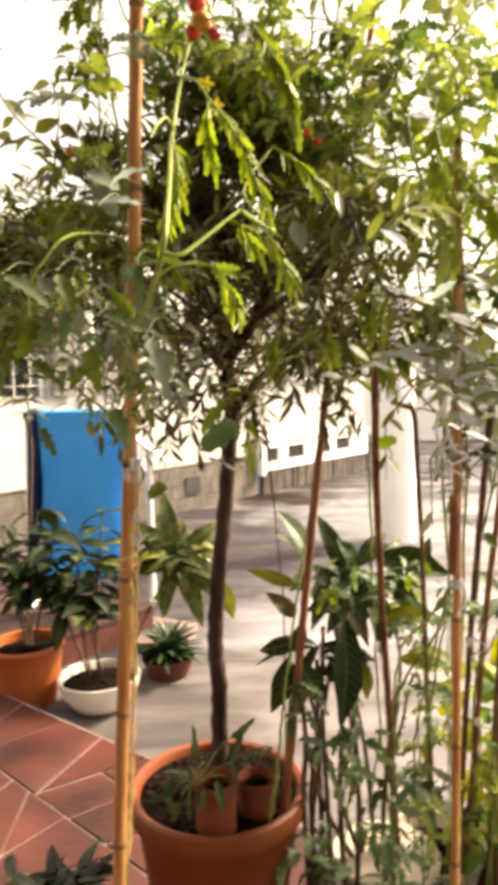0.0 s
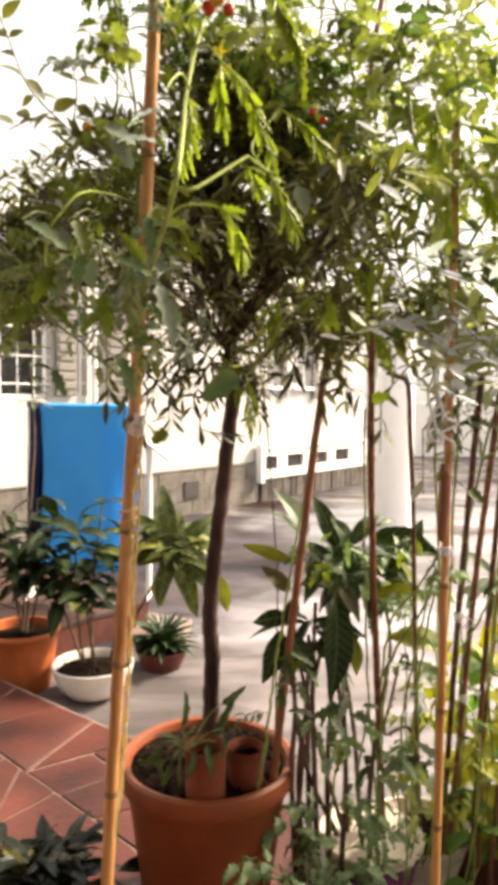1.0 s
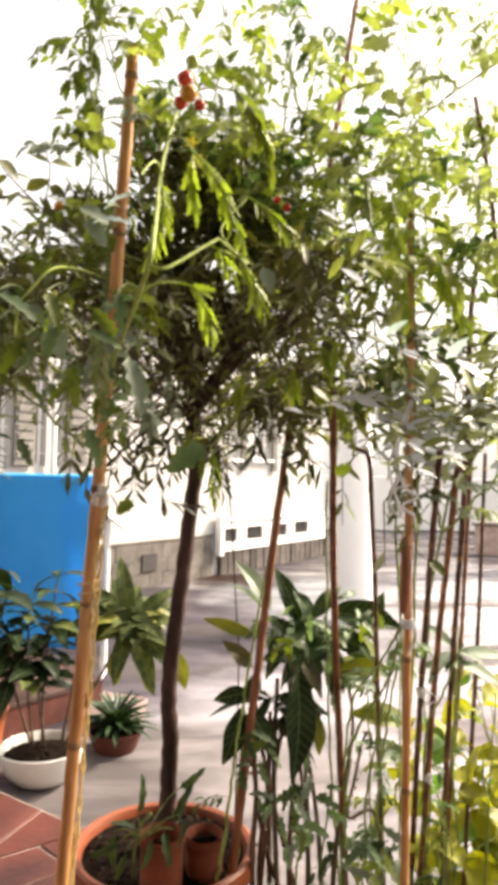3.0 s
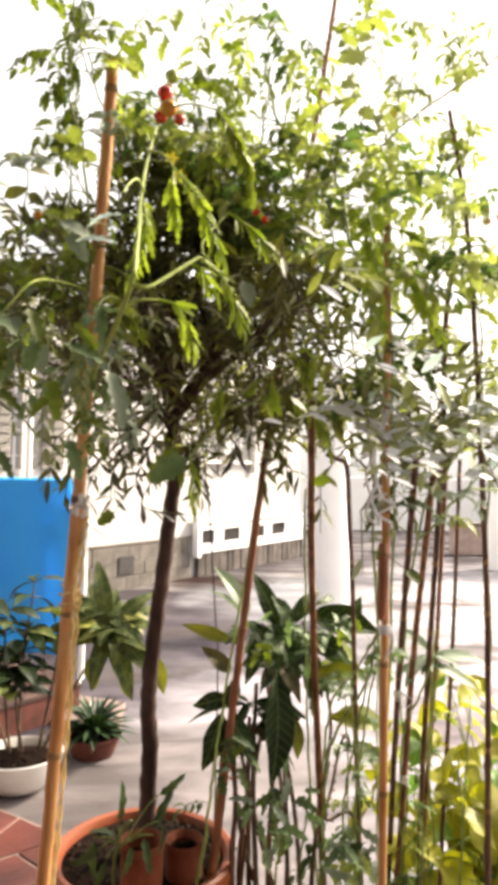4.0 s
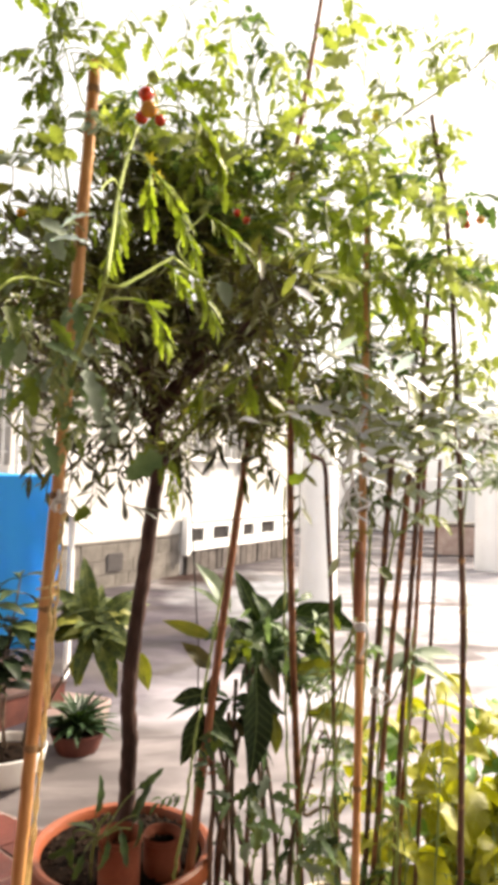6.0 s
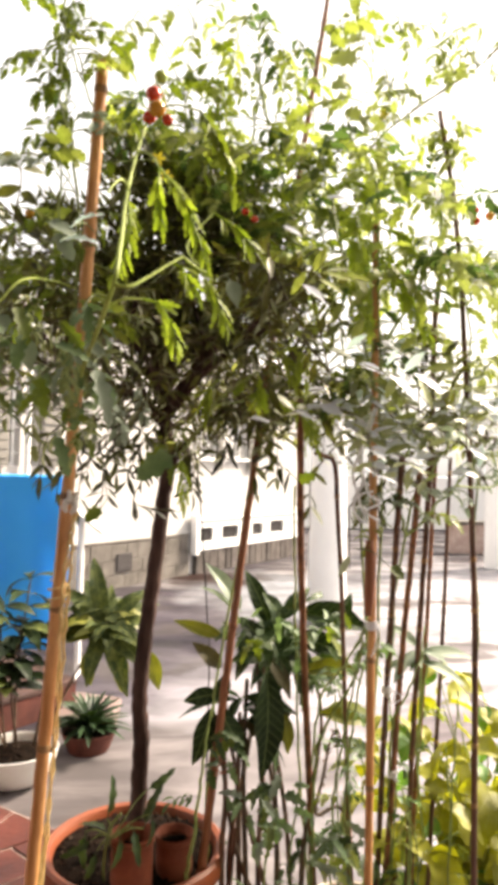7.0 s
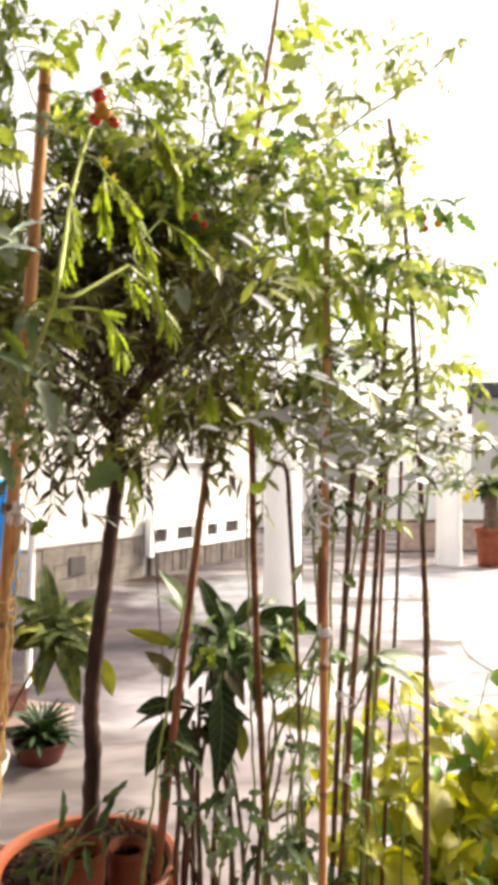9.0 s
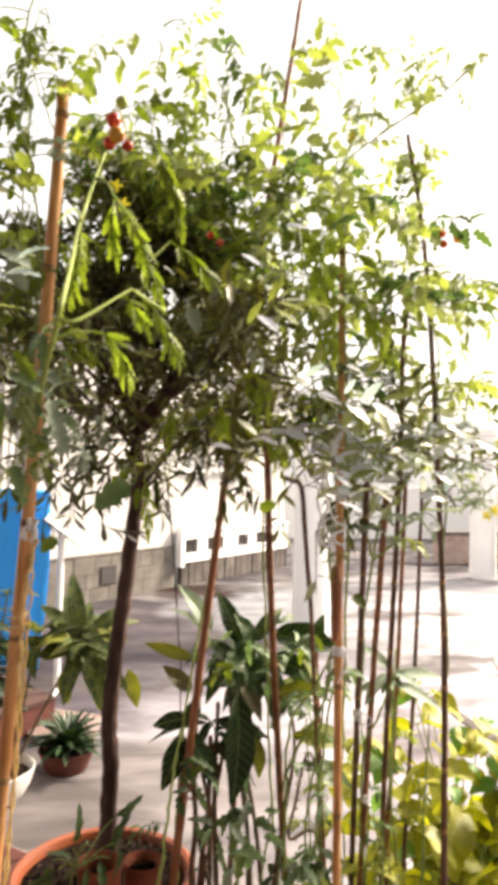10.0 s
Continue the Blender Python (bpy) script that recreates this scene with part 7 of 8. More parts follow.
for k in range(3):
    x, y, top = 0.27 + 0.11 * k + rnd.uniform(-0.02, 0.02), 2.0 + 0.03 * (k % 4), rnd.uniform(0.45, 0.85)
    z = -0.10 if x > 0.31 else 0.0
    twiggy = thing("young_plant", "thin woody brown plant with few leaves among the pots", "plant", (x, y + 0.08, z))
    world_part("stem", Shape().tube(bend([(x + 0.02, y + 0.08, z), (x + rnd.uniform(-0.02, 0.03), y + 0.05, top * 0.5), (x + rnd.uniform(-0.05, 0.03), y, top)], 6), [0.0095 - 0.0004 * i for i in range(13)], 7), BROWN_STEM if k % 3 else CANE_DARK, twiggy)
    for j in range(4):
        b = rnd.uniform(0, 6.28)
        part("leaf", rnd.choice(broad), None, twiggy, m=aim((x + rnd.uniform(-0.01, 0.01), y + 0.03, top * rnd.uniform(0.55, 0.95)), (math.cos(b), math.sin(b), rnd.uniform(-0.6, 0.5)), (0, 0, 1), rnd.uniform(-0.4, 0.4), rnd.uniform(0.22, 0.42)))

for k in range(9):
    c = Vector((rnd.uniform(0.30, 0.62), rnd.uniform(1.98, 2.12), rnd.uniform(0.94, 1.12)))
    b = rnd.uniform(0, 6.28)
    part("leaf", rnd.choice(BLUE), None, loquat, m=aim(c, (math.cos(b), math.sin(b), rnd.uniform(-0.3, 0.4)), (0, 0, 1), rnd.uniform(-0.4, 0.4), rnd.uniform(0.45, 0.8)))
dull = [leaf(0.10, wide, "jagged", 0.9, 0.35, 0.10, 0.10).mesh("leaf", stuff) for wide, stuff in ((0.036, BLUE_LEAF), (0.030, BLUE_LEAF), (0.042, SHADE_LEAF), (0.034, SEEDLING_LEAF), (0.036, SEEDLING_LEAF))]
for c, wide, count in (((0.346, 2.0, 1.083), 0.05, 14), ((0.238, 1.95, 0.788), 0.028, 9), ((0.343, 1.95, 0.619), 0.04, 10), ((0.557, 1.95, 0.464), 0.045, 9), ((0.506, 2.0, 1.1), 0.045, 10)):
    for k in range(count):
        a = Vector(c) + Vector((rnd.gauss(0, wide), rnd.gauss(0, 0.03), rnd.gauss(0, wide)))
        part("leaf", rnd.choice(dull), None, loquat, m=aim(a, (rnd.uniform(-1, 1), rnd.uniform(-0.8, 0.1), rnd.uniform(-1.0, 0.2)), (0, -0.7, 0.7), rnd.uniform(-0.6, 0.6), rnd.uniform(0.5, 0.9)))
soft = [leaf(0.10, wide, "jagged", 0.9, 0.35, 0.10, 0.10).mesh("leaf", stuff) for wide, stuff in ((0.040, PALE_GREEN), (0.044, BLUE_LEAF), (0.034, BLUE_LEAF))]
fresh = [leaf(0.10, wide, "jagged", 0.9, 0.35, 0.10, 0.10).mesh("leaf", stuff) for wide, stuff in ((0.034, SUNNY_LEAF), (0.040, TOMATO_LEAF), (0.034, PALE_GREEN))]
for c, wide, count, kinds in (((0.312, 1.93, 0.621), 0.03, 11, soft), ((0.416, 1.95, 0.622), 0.03, 5, soft), ((0.531, 1.98, 0.44), 0.05, 12, fresh), ((0.638, 1.98, 0.457), 0.04, 8, fresh)):
    for k in range(count):
        a = Vector(c) + Vector((rnd.gauss(0, wide), rnd.gauss(0, 0.03), rnd.gauss(0, wide)))
        part("leaf", rnd.choice(kinds), None, loquat, m=aim(a, (rnd.uniform(-1, 1), rnd.uniform(-0.8, 0.1), rnd.uniform(-1.0, 0.3)), (0, -0.7, 0.7), rnd.uniform(-0.6, 0.6), rnd.uniform(0.5, 0.95)))
lit = broad_leaf(0.2, 0.075, 0.6, 0.3, 0.03).mesh("leaf", TOMATO_LEAF)
for a, d, k in (((0.49, 2.15, 0.94), (0.9, -0.1, 0.0), 0.9), ((0.50, 2.12, 1.04), (0.9, -0.2, -0.35), 0.8), ((0.52, 2.1, 0.98), (0.8, -0.4, -0.2), 0.75), ((0.30, 2.15, 1.06), (-0.3, -0.1, 0.5), 0.9), ((0.56, 2.15, 0.80), (0.9, -0.2, 0.05), 0.9), ((0.60, 2.12, 0.72), (0.9, -0.1, -0.3), 0.8)):
    part("leaf", lit, None, loquat, m=aim(a, d, (0, -0.3, 1), 0.2, k))

# dried flower stalk that curls over, and a pale soft-leaved shoot
STALK = [(0.555, 2.2, 0.461), (0.575, 2.2, 0.577), (0.595, 2.2, 0.683), (0.616, 2.2, 0.719), (0.627, 2.2, 0.683), (0.603, 2.2, 0.666)]
dried = thing("dried_stalk", "curled dried brown flower stalk between the canes", "stalk", (0.66, 2.25, 0.06))
line = bend([(0.68, 2.27, 0.05), (0.650, 2.22, 0.45), STALK[0], STALK[1], STALK[2], STALK[3], STALK[4], STALK[5]], 5)
world_part("stem", Shape().tube(line, [0.006 - 0.003 * i / len(line) for i in range(len(line))], 7), BROWN_STEM, dried)
for k in range(34):
    p = line[8 + k % 16]
    b = rnd.uniform(0, 6.28)
    world_part("bud", Shape().tube([p, p + Vector((math.cos(b), math.sin(b), rnd.uniform(-0.3, 0.5))) * 0.012], [0.0035, 0.002], 5), BROWN_STEM, dried)
soft = thing("potted_plant", "pale green soft-leaved shoot between thin canes", "plant", (0.90, 2.32, 0.05))
world_part("stem", Shape().tube(bend([(0.90, 2.32, 0.04), (0.86, 2.15, 0.5), (0.80, 1.97, 1.02)], 6), 0.004, 6), GREEN_STEM, soft)
pale_leaf = broad_leaf(0.16, 0.045, 0.5, 0.3, 0.03).mesh("leaf", PALE_GREEN)
for d, k in (((0.9, -0.2, 0.1), 1.0), ((0.9, -0.3, -0.25), 0.95), ((-0.9, -0.2, 0.05), 0.8), ((-0.7, -0.5, -0.3), 0.9), ((0.3, -0.9, 0.2), 0.8), ((-0.4, 0.6, 0.5), 0.8), ((0.8, 0.3, 0.2), 0.9)):
    part("leaf", pale_leaf, None, soft, m=aim((0.80 + rnd.uniform(-0.01, 0.01), 1.97, 1.02 + rnd.uniform(-0.03, 0.01)), d, (0, -0.4, 1), rnd.uniform(-0.3, 0.3), k))

# yellow-green shrub
hearts = [broad_leaf(0.13, 0.074, 0.5 + 0.4 * k, 0.3, 0.07, 0.18, 0.6).mesh("leaf", YELLOW_LEAF) for k in range(3)]
shrub = thing("potted_shrub", "shrub with broad glossy yellow-green leaves in a black pot", "shrub", (1.25, 2.45, 0.1))
rnd = random.Random(51)
for k in range(62):
    a = k * 2.4
    r = 0.12 + 0.3 * rnd.random()
    tip = Vector((1.15 + 1.15 * r * math.cos(a), 2.27 + 0.85 * r * math.sin(a), rnd.uniform(0.0, 0.84) - 0.25 * max(0, r - 0.25)))
    mid = Vector((1.24 + 0.4 * r * math.cos(a), 2.42 + 0.4 * r * math.sin(a), 0.34))
    line = bend([(1.25 + 0.03 * math.cos(a), 2.45 + 0.03 * math.sin(a), 0.09), mid, tip], 5)
    world_part("stem", Shape().tube(line, [0.004 - 0.002 * i / len(line) for i in range(len(line))], 5), GREEN_STEM, shrub)
    for j in range(6):
        p = line[min(4 + 2 * j, len(line) - 1)]
        b = rnd.uniform(0, 6.28)
        part("leaf", rnd.choice(hearts), None, shrub, m=aim(p, (math.cos(b), math.sin(b) - 0.3, rnd.uniform(-0.7, 0.5)), (0, 0, 1), rnd.uniform(-0.9, 0.9), rnd.uniform(0.6, 1.25)))

for k in range(22):
    a = k * 2.4
    tip = Vector((1.12 + 0.30 * math.cos(a), 2.14 + 0.10 * math.sin(a), rnd.uniform(-0.02, 0.36)))
    line = bend([(1.24, 2.43, 0.09), (1.18 + 0.15 * math.cos(a), 2.30, 0.22), tip], 5)
    world_part("stem", Shape().tube(line, [0.0035 - 0.0018 * i / len(line) for i in range(len(line))], 5), GREEN_STEM, shrub)
    for j in range(5):
        p = line[min(5 + 2 * j, len(line) - 1)]
        b = rnd.uniform(0, 6.28)
        part("leaf", rnd.choice(hearts), None, shrub, m=aim(p, (math.cos(b), math.sin(b) - 0.4, rnd.uniform(-0.6, 0.6)), (0, -0.3, 1), rnd.uniform(-0.7, 0.7), rnd.uniform(0.7, 1.2)))

for k in range(10):
    a = k * 2.4
    tip = Vector((1.36 + 0.12 * math.cos(a), 2.28 + 0.12 * math.sin(a), rnd.uniform(0.58, 0.78)))
    line = bend([(1.27, 2.46, 0.09), (1.33, 2.40, 0.4), tip], 5)
    world_part("stem", Shape().tube(line, [0.0038 - 0.0018 * i / len(line) for i in range(len(line))], 5), GREEN_STEM, shrub)
    for j in range(6):
        b = rnd.uniform(0, 6.28)
        part("leaf", rnd.choice(hearts), None, shrub, m=aim(line[min(3 + 2 * j, len(line) - 1)], (math.cos(b), math.sin(b) - 0.4, rnd.uniform(-0.6, 0.5)), (0, -0.3, 1), rnd.uniform(-0.7, 0.7), rnd.uniform(0.8, 1.3)))

# plants by the terrace edge
dark_oval = [broad_leaf(0.23, 0.086, 0.4 + 0.4 * k, 0.25, 0.02, 0.12).mesh("leaf", DARK_LEAF) for k in range(3)]
mid_oval = [broad_leaf(0.23, 0.086, 0.4 + 0.4 * k, 0.25, 0.02, 0.12).mesh("leaf", BIG_LEAF) for k in range(3)]
mottled = [broad_leaf(0.26, 0.092, 0.5 + 0.4 * k, 0.25, 0.045, 0.08).mesh("leaf", STRIPED_LEAF) for k in range(3)]


def leafy(name, label, category, stems, kinds, seed, per=9, size=(0.7, 1.1), stem_r=0.008, material=BROWN_STEM, top=0.5, lift=(-0.3, 0.5)):
    """Upright woody stems with leaves set round their upper part."""
    rr = random.Random(seed)
    plant = thing(name, label, category, stems[0][0])
    for q in stems:
        line = bend(q, 6)
        world_part("stem", Shape().tube(line, [stem_r * (1 - 0.5 * i / len(line)) for i in range(len(line))], 7), material, plant)
        for k in range(per):
            i = int(len(line) * (top + (1 - top) * (k + 0.5) / per))
            a = k * 2.4 + rr.uniform(-0.4, 0.4)
            part("leaf", rr.choice(kinds), None, plant, m=aim(line[min(i, len(line) - 1)], (math.cos(a), math.sin(a), rr.uniform(*lift)), (0, 0, 1), rr.uniform(-0.4, 0.4), rr.uniform(*size)))
    return plant


leafy("potted_plant", "dark-leaved bushy plant in an orange pot", "plant", [[(-1.06, 3.95, 0.18), (-1.03, 3.94, 0.5), (-0.98, 3.92, 0.95)], [(-1.08, 3.96, 0.18), (-1.13, 3.93, 0.55), (-1.17, 3.9, 0.86)], [(-1.04, 3.95, 0.18), (-0.95, 3.9, 0.55), (-0.88, 3.88, 0.82)], [(-1.06, 3.97, 0.18), (-1.05, 4.0, 0.5), (-1.06, 4.02, 0.75)]], dark_oval + mid_oval, 61, 20, size=(0.75, 1.15), top=0.4)
leafy("potted_plant", "thin bare-stemmed plant with a tuft of dark leaves", "plant", [[(-1.09, 4.0, 0.18), (-1.06, 4.02, 0.7), (-1.03, 4.0, 1.05), (-1.015, 4.0, 1.30), (-1.035, 4.0, 1.68)]], dark_oval, 62, 20, size=(0.32, 0.6), stem_r=0.010, top=0.84)
leafy("potted_plant", "green bushy plant with several brown stems in the white bowl", "plant", [[(-0.72, 3.88, 0.04), (-0.76, 3.87, 0.4), (-0.76, 3.86, 0.78)], [(-0.66, 3.88, 0.04), (-0.70, 3.88, 0.35), (-0.66, 3.86, 0.68)], [(-0.74, 3.92, 0.04), (-0.85, 3.92, 0.38), (-0.87, 3.9, 0.62)], [(-0.68, 3.9, 0.04), (-0.68, 3.92, 0.45), (-0.63, 3.93, 0.92)]], mid_oval + dark_oval + mottled[:1], 63, 20, size=(0.75, 1.15), top=0.45)
ROSETTE = (-0.237, 3.97, 0.65)
leaning = leafy("potted_plant", "mottled yellow-green plant leaning out of the white bowl", "plant", [[(-0.56, 3.9, 0.04), (-0.46, 3.94, 0.24), (-0.34, 3.97, 0.48), ROSETTE], [(-0.58, 3.9, 0.04), (-0.52, 3.96, 0.4), (-0.47, 3.97, 0.70)]], mottled, 64, 9, size=(0.7, 1.0), stem_r=0.010, top=0.86, lift=(-0.6, 1.3))
for b, wide in (((-0.334, 3.97, 1.041), 0.085), ((-0.186, 4.02, 0.877), 0.070), ((0.012, 3.87, 0.843), 0.075), ((-0.022, 3.82, 0.672), 0.085), ((-0.05, 3.77, 0.424), 0.092), ((-0.132, 3.77, 0.336), 0.090), ((-0.288, 3.77, 0.394), 0.085), ((-0.429, 3.85, 0.586), 0.092), ((-0.401, 3.87, 0.741), 0.085), ((-0.491, 3.97, 0.836), 0.080), ((-0.273, 4.07, 0.868), 0.070), ((0.092, 4.02, 0.735), 0.070), ((-0.082, 3.75, 0.572), 0.085), ((-0.244, 4.07, 0.398), 0.075), ((-0.417, 4.09, 0.928), 0.070)):
    a = Vector(ROSETTE)
    d = Vector(b) - a
    part("leaf", broad_leaf(d.length * 1.05, wide * 1.15, rnd.uniform(0.7, 1.2), 0.22, 0.10, 0.10, 0.4), STRIPED_LEAF, leaning, m=aim(a, d + Vector((0, 0, 0.38 * d.length)), (0.1, -0.75, 0.6), rnd.uniform(-0.2, 0.2)))
for k in range(14):
    b = k * 2.4
    part("leaf", broad_leaf(rnd.uniform(0.16, 0.24), rnd.uniform(0.065, 0.085), rnd.uniform(0.9, 1.5), 0.22, 0.10, 0.12, 0.4), STRIPED_LEAF if k % 4 else GOLDEN, leaning,
         m=aim(Vector(ROSETTE) + Vector((rnd.uniform(-0.05, 0.05), -0.02, rnd.uniform(-0.04, 0.06))), (math.cos(b), 0.7 * math.sin(b) - 0.5, rnd.uniform(-0.1, 0.7)), (0, -0.5, 0.9), rnd.uniform(-0.3, 0.3)))
for a, b in (((0.017, 3.95, 0.525), (0.074, 3.9, 0.307)), ((-0.324, 3.95, 0.526), (-0.3, 3.9, 0.341)), ((-0.136, 3.95, 0.526), (-0.138, 3.9, 0.297)), ((-0.238, 3.95, 0.648), (-0.446, 3.9, 0.605))):
    d = Vector(b) - Vector(a)
    part("leaf", broad_leaf(d.length, 0.085, 0.5, 0.3, 0.05, 0.06), GOLDEN, leaning, "yellowing leaf", m=aim(a, d, (0.1, -0.8, 0.5), 0.2))
spike = [leaf(0.15, 0.026, "strap", 0.5 + 0.3 * k, 0.5).mesh("leaf", AGAVE_LEAF) for k in range(2)]
agave = thing("succulent", "small spiky green succulent in a dark red pot", "succulent", (-0.32, 4.19, -0.01))
world_part("crown_base", Shape().lathe([(0.012, 0.0), (0.028, 0.01), (0.03, 0.04), (0.015, 0.06)], 12).moved(pose(-0.32, 4.19, -0.03)), AGAVE_LEAF, agave)
for k in range(60):
    a = k * 2.4
    t = k / 60
    part("leaf", spike[k % 2], None, agave, m=aim((-0.32 + 0.02 * math.cos(a), 4.19 + 0.02 * math.sin(a), 0.02 + 0.05 * t), (math.cos(a), math.sin(a), 0.15 + 1.6 * t), (0, 0, 1), 0, 1.25 + 0.4 * (1 - t)))

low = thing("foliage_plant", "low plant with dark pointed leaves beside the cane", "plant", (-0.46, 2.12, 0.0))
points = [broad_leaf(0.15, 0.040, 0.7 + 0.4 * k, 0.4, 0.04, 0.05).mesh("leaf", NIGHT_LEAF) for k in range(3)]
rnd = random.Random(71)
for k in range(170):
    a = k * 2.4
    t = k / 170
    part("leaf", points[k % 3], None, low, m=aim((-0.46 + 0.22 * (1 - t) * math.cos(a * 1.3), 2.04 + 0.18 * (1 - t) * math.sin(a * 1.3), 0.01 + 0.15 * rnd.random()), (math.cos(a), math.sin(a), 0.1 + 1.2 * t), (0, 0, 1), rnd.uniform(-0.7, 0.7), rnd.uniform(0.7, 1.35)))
for k in range(7):
    b = k * 0.9
    world_part("stem", Shape().tube(bend([(-0.46 + 0.03 * math.cos(b), 2.05 + 0.03 * math.sin(b), 0.0), (-0.46 + 0.09 * math.cos(b), 2.05 + 0.08 * math.sin(b), 0.07), (-0.46 + 0.16 * math.cos(b), 2.05 + 0.14 * math.sin(b), 0.10)], 4), 0.003, 5), BROWN_STEM, low)

# far potted palm stump with leaves
small_pot(6.71, 11.5, -0.10, 0.24, 0.31, 0.68, "large terracotta pot by the low wall", CLAY, 0.88, lip=0.03)
stump = leafy("potted_tree", "stout stump with a spreading leafy head in a pot", "tree", [[(6.71, 11.5, 0.46), (6.69, 11.5, 0.9), (6.65, 11.45, 1.4)]],
              [leaf(0.5, 0.16, "oval", 0.8, 0.25, 0.02, 0.1).mesh("leaf", TOMATO_LEAF), leaf(0.5, 0.15, "oval", 1.2, 0.25, 0.02, 0.1).mesh("leaf", BIG_LEAF)], 81, 46, stem_r=0.16, top=0.75, lift=(-0.2, 1.2))


# ---- twine, ties and cord ----
twine = thing("twine", "loose jute twine hanging from a bamboo cane", "twine", (-0.17, 1.48, 1.25))
for k, q in enumerate(([(-0.12, 1.45, 1.44), (-0.133, 1.46, 1.372), (-0.144, 1.49, 1.233), (-0.154, 1.52, 1.032), (-0.168, 1.55, 0.826), (-0.185, 1.57, 0.646)], [(-0.125, 1.45, 1.44), (-0.128, 1.47, 1.349), (-0.138, 1.5, 1.22), (-0.15, 1.53, 1.04), (-0.166, 1.56, 0.844), (-0.182, 1.58, 0.64)], [(-0.118, 1.45, 1.435), (-0.138, 1.45, 1.329), (-0.146, 1.47, 1.215), (-0.156, 1.5, 1.061)])):
    world_part("strand", Shape().tube([p + Vector((0.0025 * math.sin(i * 1.9 + k), 0.0025 * math.cos(i * 1.3), 0)) for i, p in enumerate(bend(q + ([] if k == 2 else [(-0.25 - 0.02 * k, 1.62, 0.02)]), 8))], 0.0030, 6), TWINE, twine)
world_part("wrap", Shape().tube([Vector((-0.153 + 0.0185 * math.cos(i * 0.8), 1.474 + 0.0185 * math.sin(i * 0.8), 1.25 + 0.0025 * i)) for i in range(20)], 0.0026, 5), TWINE, twine)


def tie(x, y, z, r, label, tail=0.05, seed=1, material=STRING):
    rr = random.Random(seed)
    t = thing("string_tie", label, "string", (x, y, z))
    world_part("loop", Shape().tube([Vector((x + r * math.cos(i * 0.7), y + r * math.sin(i * 0.7), z + 0.0008 * i)) for i in range(27)], 0.0032, 6), material, t)
    for k in range(2):
        p = Vector((x + r, y - r * 0.6, z + 0.015))
        world_part("tail", Shape().tube(bend([p, p + Vector((rr.uniform(-0.02, 0.03), -0.01, -tail * 0.5)), p + Vector((rr.uniform(-0.03, 0.04), -0.01, -tail))], 4), 0.0018, 5), material, t)


def on_cane(pts, z):
    a, b = next((p, q) for p, q in zip(pts, pts[1:]) if p[2] <= z <= q[2])
    return Vector(a).lerp(Vector(b), (z - a[2]) / (b[2] - a[2]))


for line, z, r, label, tail, stuff in (([(0.536, 1.60, 0.614), (0.525, 1.57, 1.381)], 1.17, 0.0135, "white string tied round a bamboo cane", 0.07, STRING),
                                       ([(0.737, 2.15, 0.28), (0.662, 1.86, 0.992)], 0.93, 0.0105, "white tie round a thin dark cane", 0.04, STRING),
                                       ([(0.726, 1.99, 0.640), (0.715, 1.90, 1.011)], 0.66, 0.0110, "white tie round a thin brown cane", 0.02, STRING),
                                       ([(0.541, 1.62, -0.10), (0.536, 1.60, 0.614)], 0.30, 0.0135, "white string tied low round a cane", 0.04, STRING),
                                       ([(0.188, 1.97, 0.466), (0.310, 1.93, 1.629)], 0.72, 0.0145, "reddish tie round the slanting cane", 0.03, CLAY)):
    p = on_cane(line, z)
    tie(p.x, p.y, z, r, label, tail, int(z * 100), stuff)
def clip(x, y, z, label, s=1.0, turn=0.0):
    """A small white plastic plant clip: two rounded jaws and a spring pin."""
    c = thing("plant_clip", label, "clip", (x, y, z), "clips on the canes")
    c.matrix_basis = pose(x, y, z, 0, turn, 0)
    m = place_of(c)
    for sg in (-1, 1):
        part("jaw", Shape().tube([Vector(p) * s for p in ((sg * 0.004, 0, -0.022), (sg * 0.011, -0.002, -0.014), (sg * 0.010, -0.003, 0.0), (sg * 0.004, -0.002, 0.010), (sg * 0.010, 0, 0.026))], [0.004 * s, 0.0075 * s, 0.007 * s, 0.006 * s, 0.004 * s], 10), GLAZE, c, m=m)
    part("pin", Shape().tube([Vector((-0.009, -0.009, 0)) * s, Vector((0.009, -0.009, 0)) * s], 0.0028 * s, 8), METAL, c, "grey spring pin", m=m)


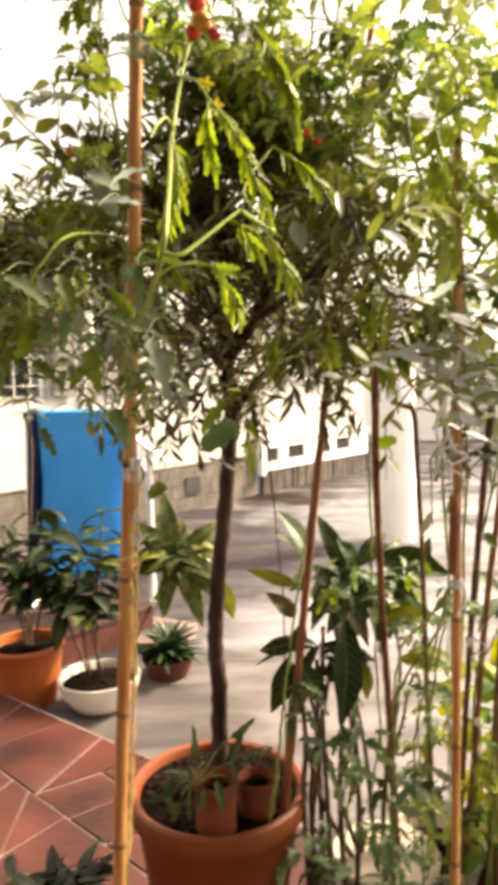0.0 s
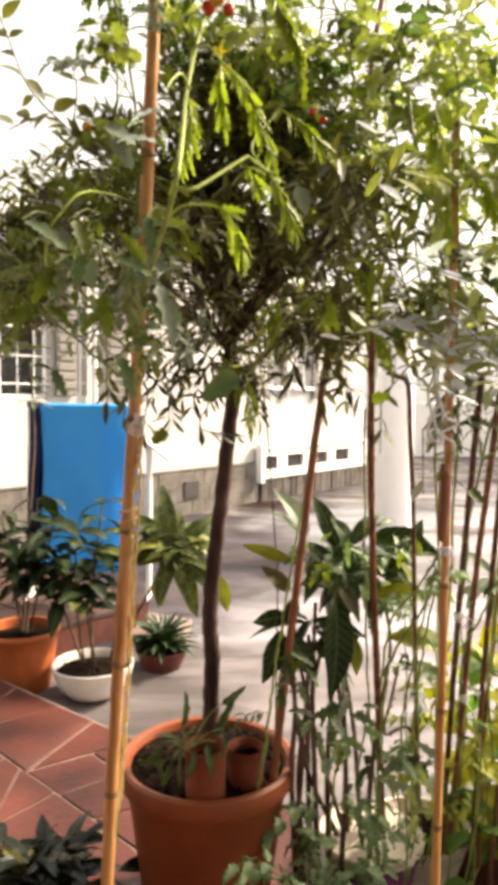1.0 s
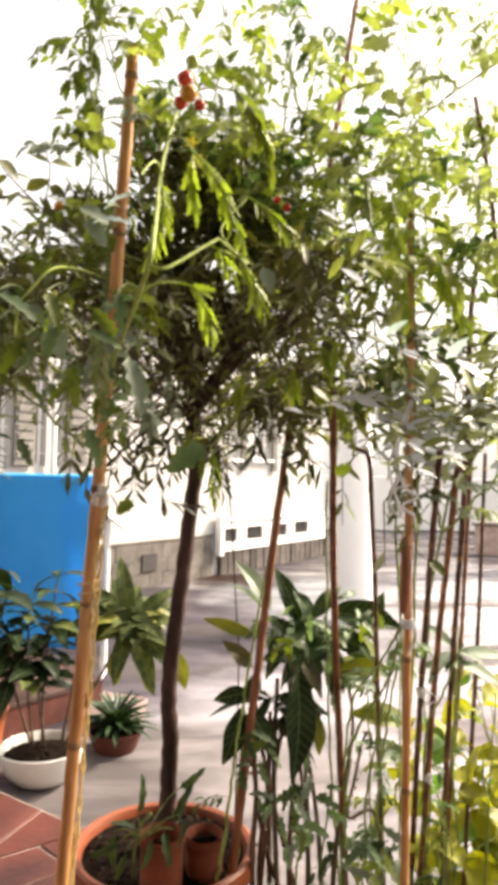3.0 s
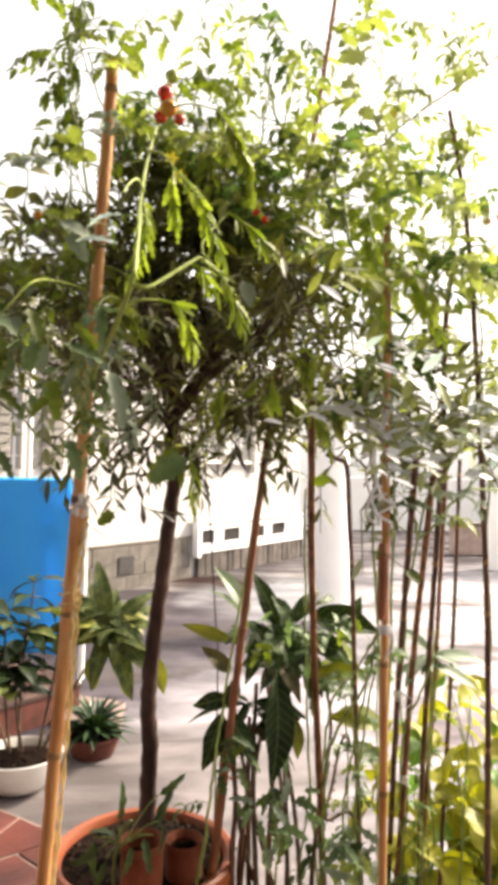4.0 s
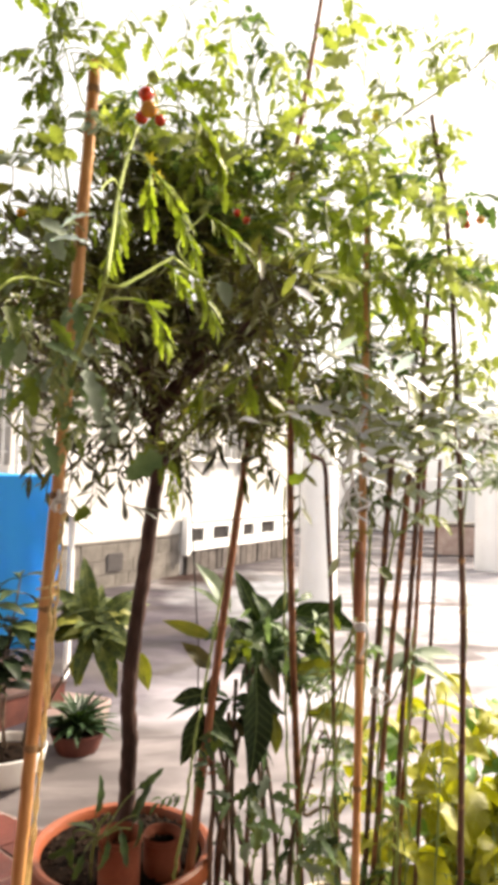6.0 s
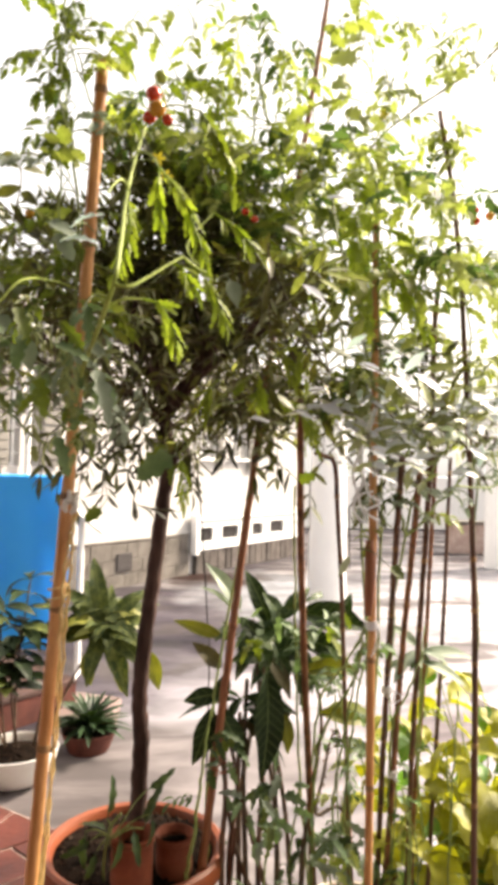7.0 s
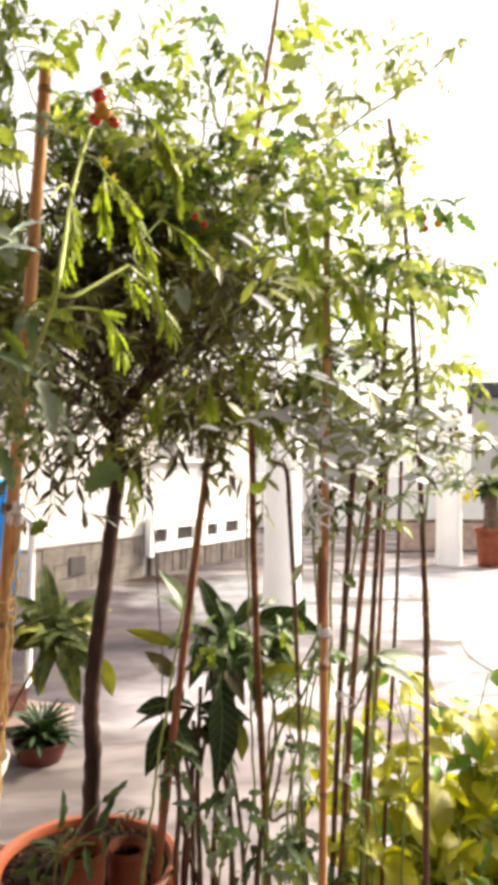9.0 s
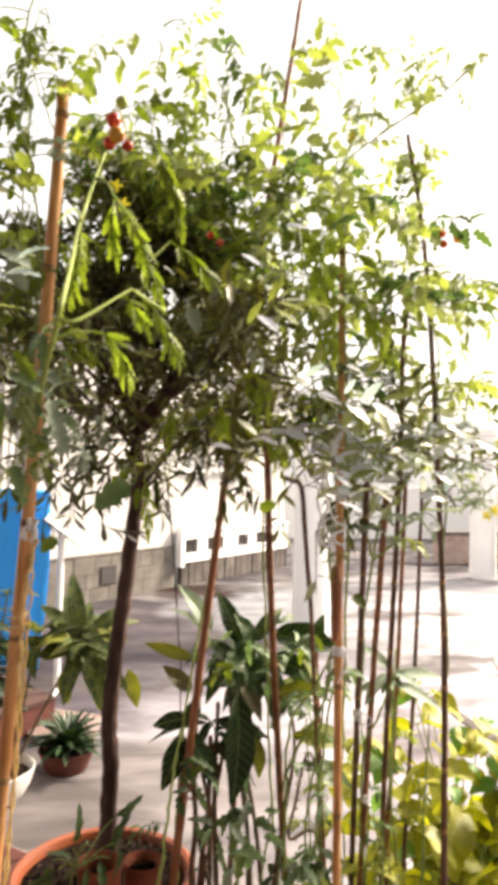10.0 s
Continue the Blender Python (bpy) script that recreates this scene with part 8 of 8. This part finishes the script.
clip(-0.128, 1.430, 1.455, "white plastic clip on a thick bamboo cane", 0.9, 12)
clip(0.668, 1.878, 0.935, "small white clip on a thin dark cane", 0.55, 20)
clip(0.722, 1.968, 0.68, "small white clip on a thin brown cane", 0.5, 60)
hank = thing("string_tie", "loose pale string tangled in the leaves by a cane", "string", (0.48, 1.50, 1.55))
rnd = random.Random(91)
for q in ([(0.507, 1.5, 1.668), (0.481, 1.47, 1.613), (0.457, 1.46, 1.564), (0.467, 1.46, 1.511), (0.446, 1.46, 1.469)], [(0.502, 1.5, 1.668), (0.471, 1.47, 1.6), (0.465, 1.46, 1.534), (0.48, 1.46, 1.482), (0.508, 1.46, 1.465), (0.474, 1.46, 1.446), (0.501, 1.46, 1.427)], [(0.47, 1.46, 1.511), (0.447, 1.46, 1.451), (0.474, 1.46, 1.423), (0.462, 1.47, 1.475), (0.493, 1.47, 1.488)], [(0.459, 1.46, 1.57), (0.445, 1.46, 1.522), (0.459, 1.46, 1.475)]):
    world_part("strand", Shape().tube(bend(q, 6), 0.0030, 5), STRING, hank)
cord = thing("cord", "thin black cord hanging from the olive tree", "cord", (0.14, 2.0, 1.59))
world_part("strand", Shape().tube(bend([(0.135, 2.09, 1.64), (0.145, 2.05, 1.56), (0.17, 2.1, 1.37), (0.20, 2.2, 1.07), (0.21, 2.2, 0.90), (0.215, 2.3, 0.0)], 5), 0.0022, 5), CORD, cord)


# ---- pieces of the floor and the plinth ----
rnd = random.Random(7)
for q in SLABS:
    q = inset(q, 0.0055)
    if len(q) > 2 and area(q) > 0.004:
        world_part("slab", slab_shape(q, -0.02, rnd.uniform(-0.002, 0.003), rnd), SLAB, terrace)
for q, stuff in STEP_TILES:
    q = inset(q, 0.005)
    if len(q) > 2 and area(q) > 0.004:
        world_part("tile", slab_shape(q, (0.07 if stuff is STEP_TILE else -0.09), (0.100 if stuff is STEP_TILE else -0.062) + rnd.uniform(-0.001, 0.001), rnd), stuff, step)
for z0, z1, shift in ((-0.13, 0.06, 0.0), (0.063, 0.25, 0.17), (0.253, 0.482, 0.06)):
    u = -7.5 - shift
    while u < 0.87:
        w = rnd.uniform(0.16, 0.46)
        a, b = max(u, -7.5), min(u + w, 0.89)
        if b - a > 0.05:
            part("stone", Shape().box(a + 0.002, b - 0.002, -0.022 - rnd.uniform(0, 0.007), -0.002, z0, z1 - rnd.uniform(0, 0.003), 0.003), STONE, house, m=HM)
        u += w
u = 1.0
while u < 4.35:
    w = rnd.uniform(0.13, 0.24)
    part("stone", Shape().box(u + 0.005, min(u + w, 4.4) - 0.005, -0.07 - rnd.uniform(0, 0.03), -0.002, -0.13, 0.23, 0.012), STONE_DARK, house, m=HM)
    u += w
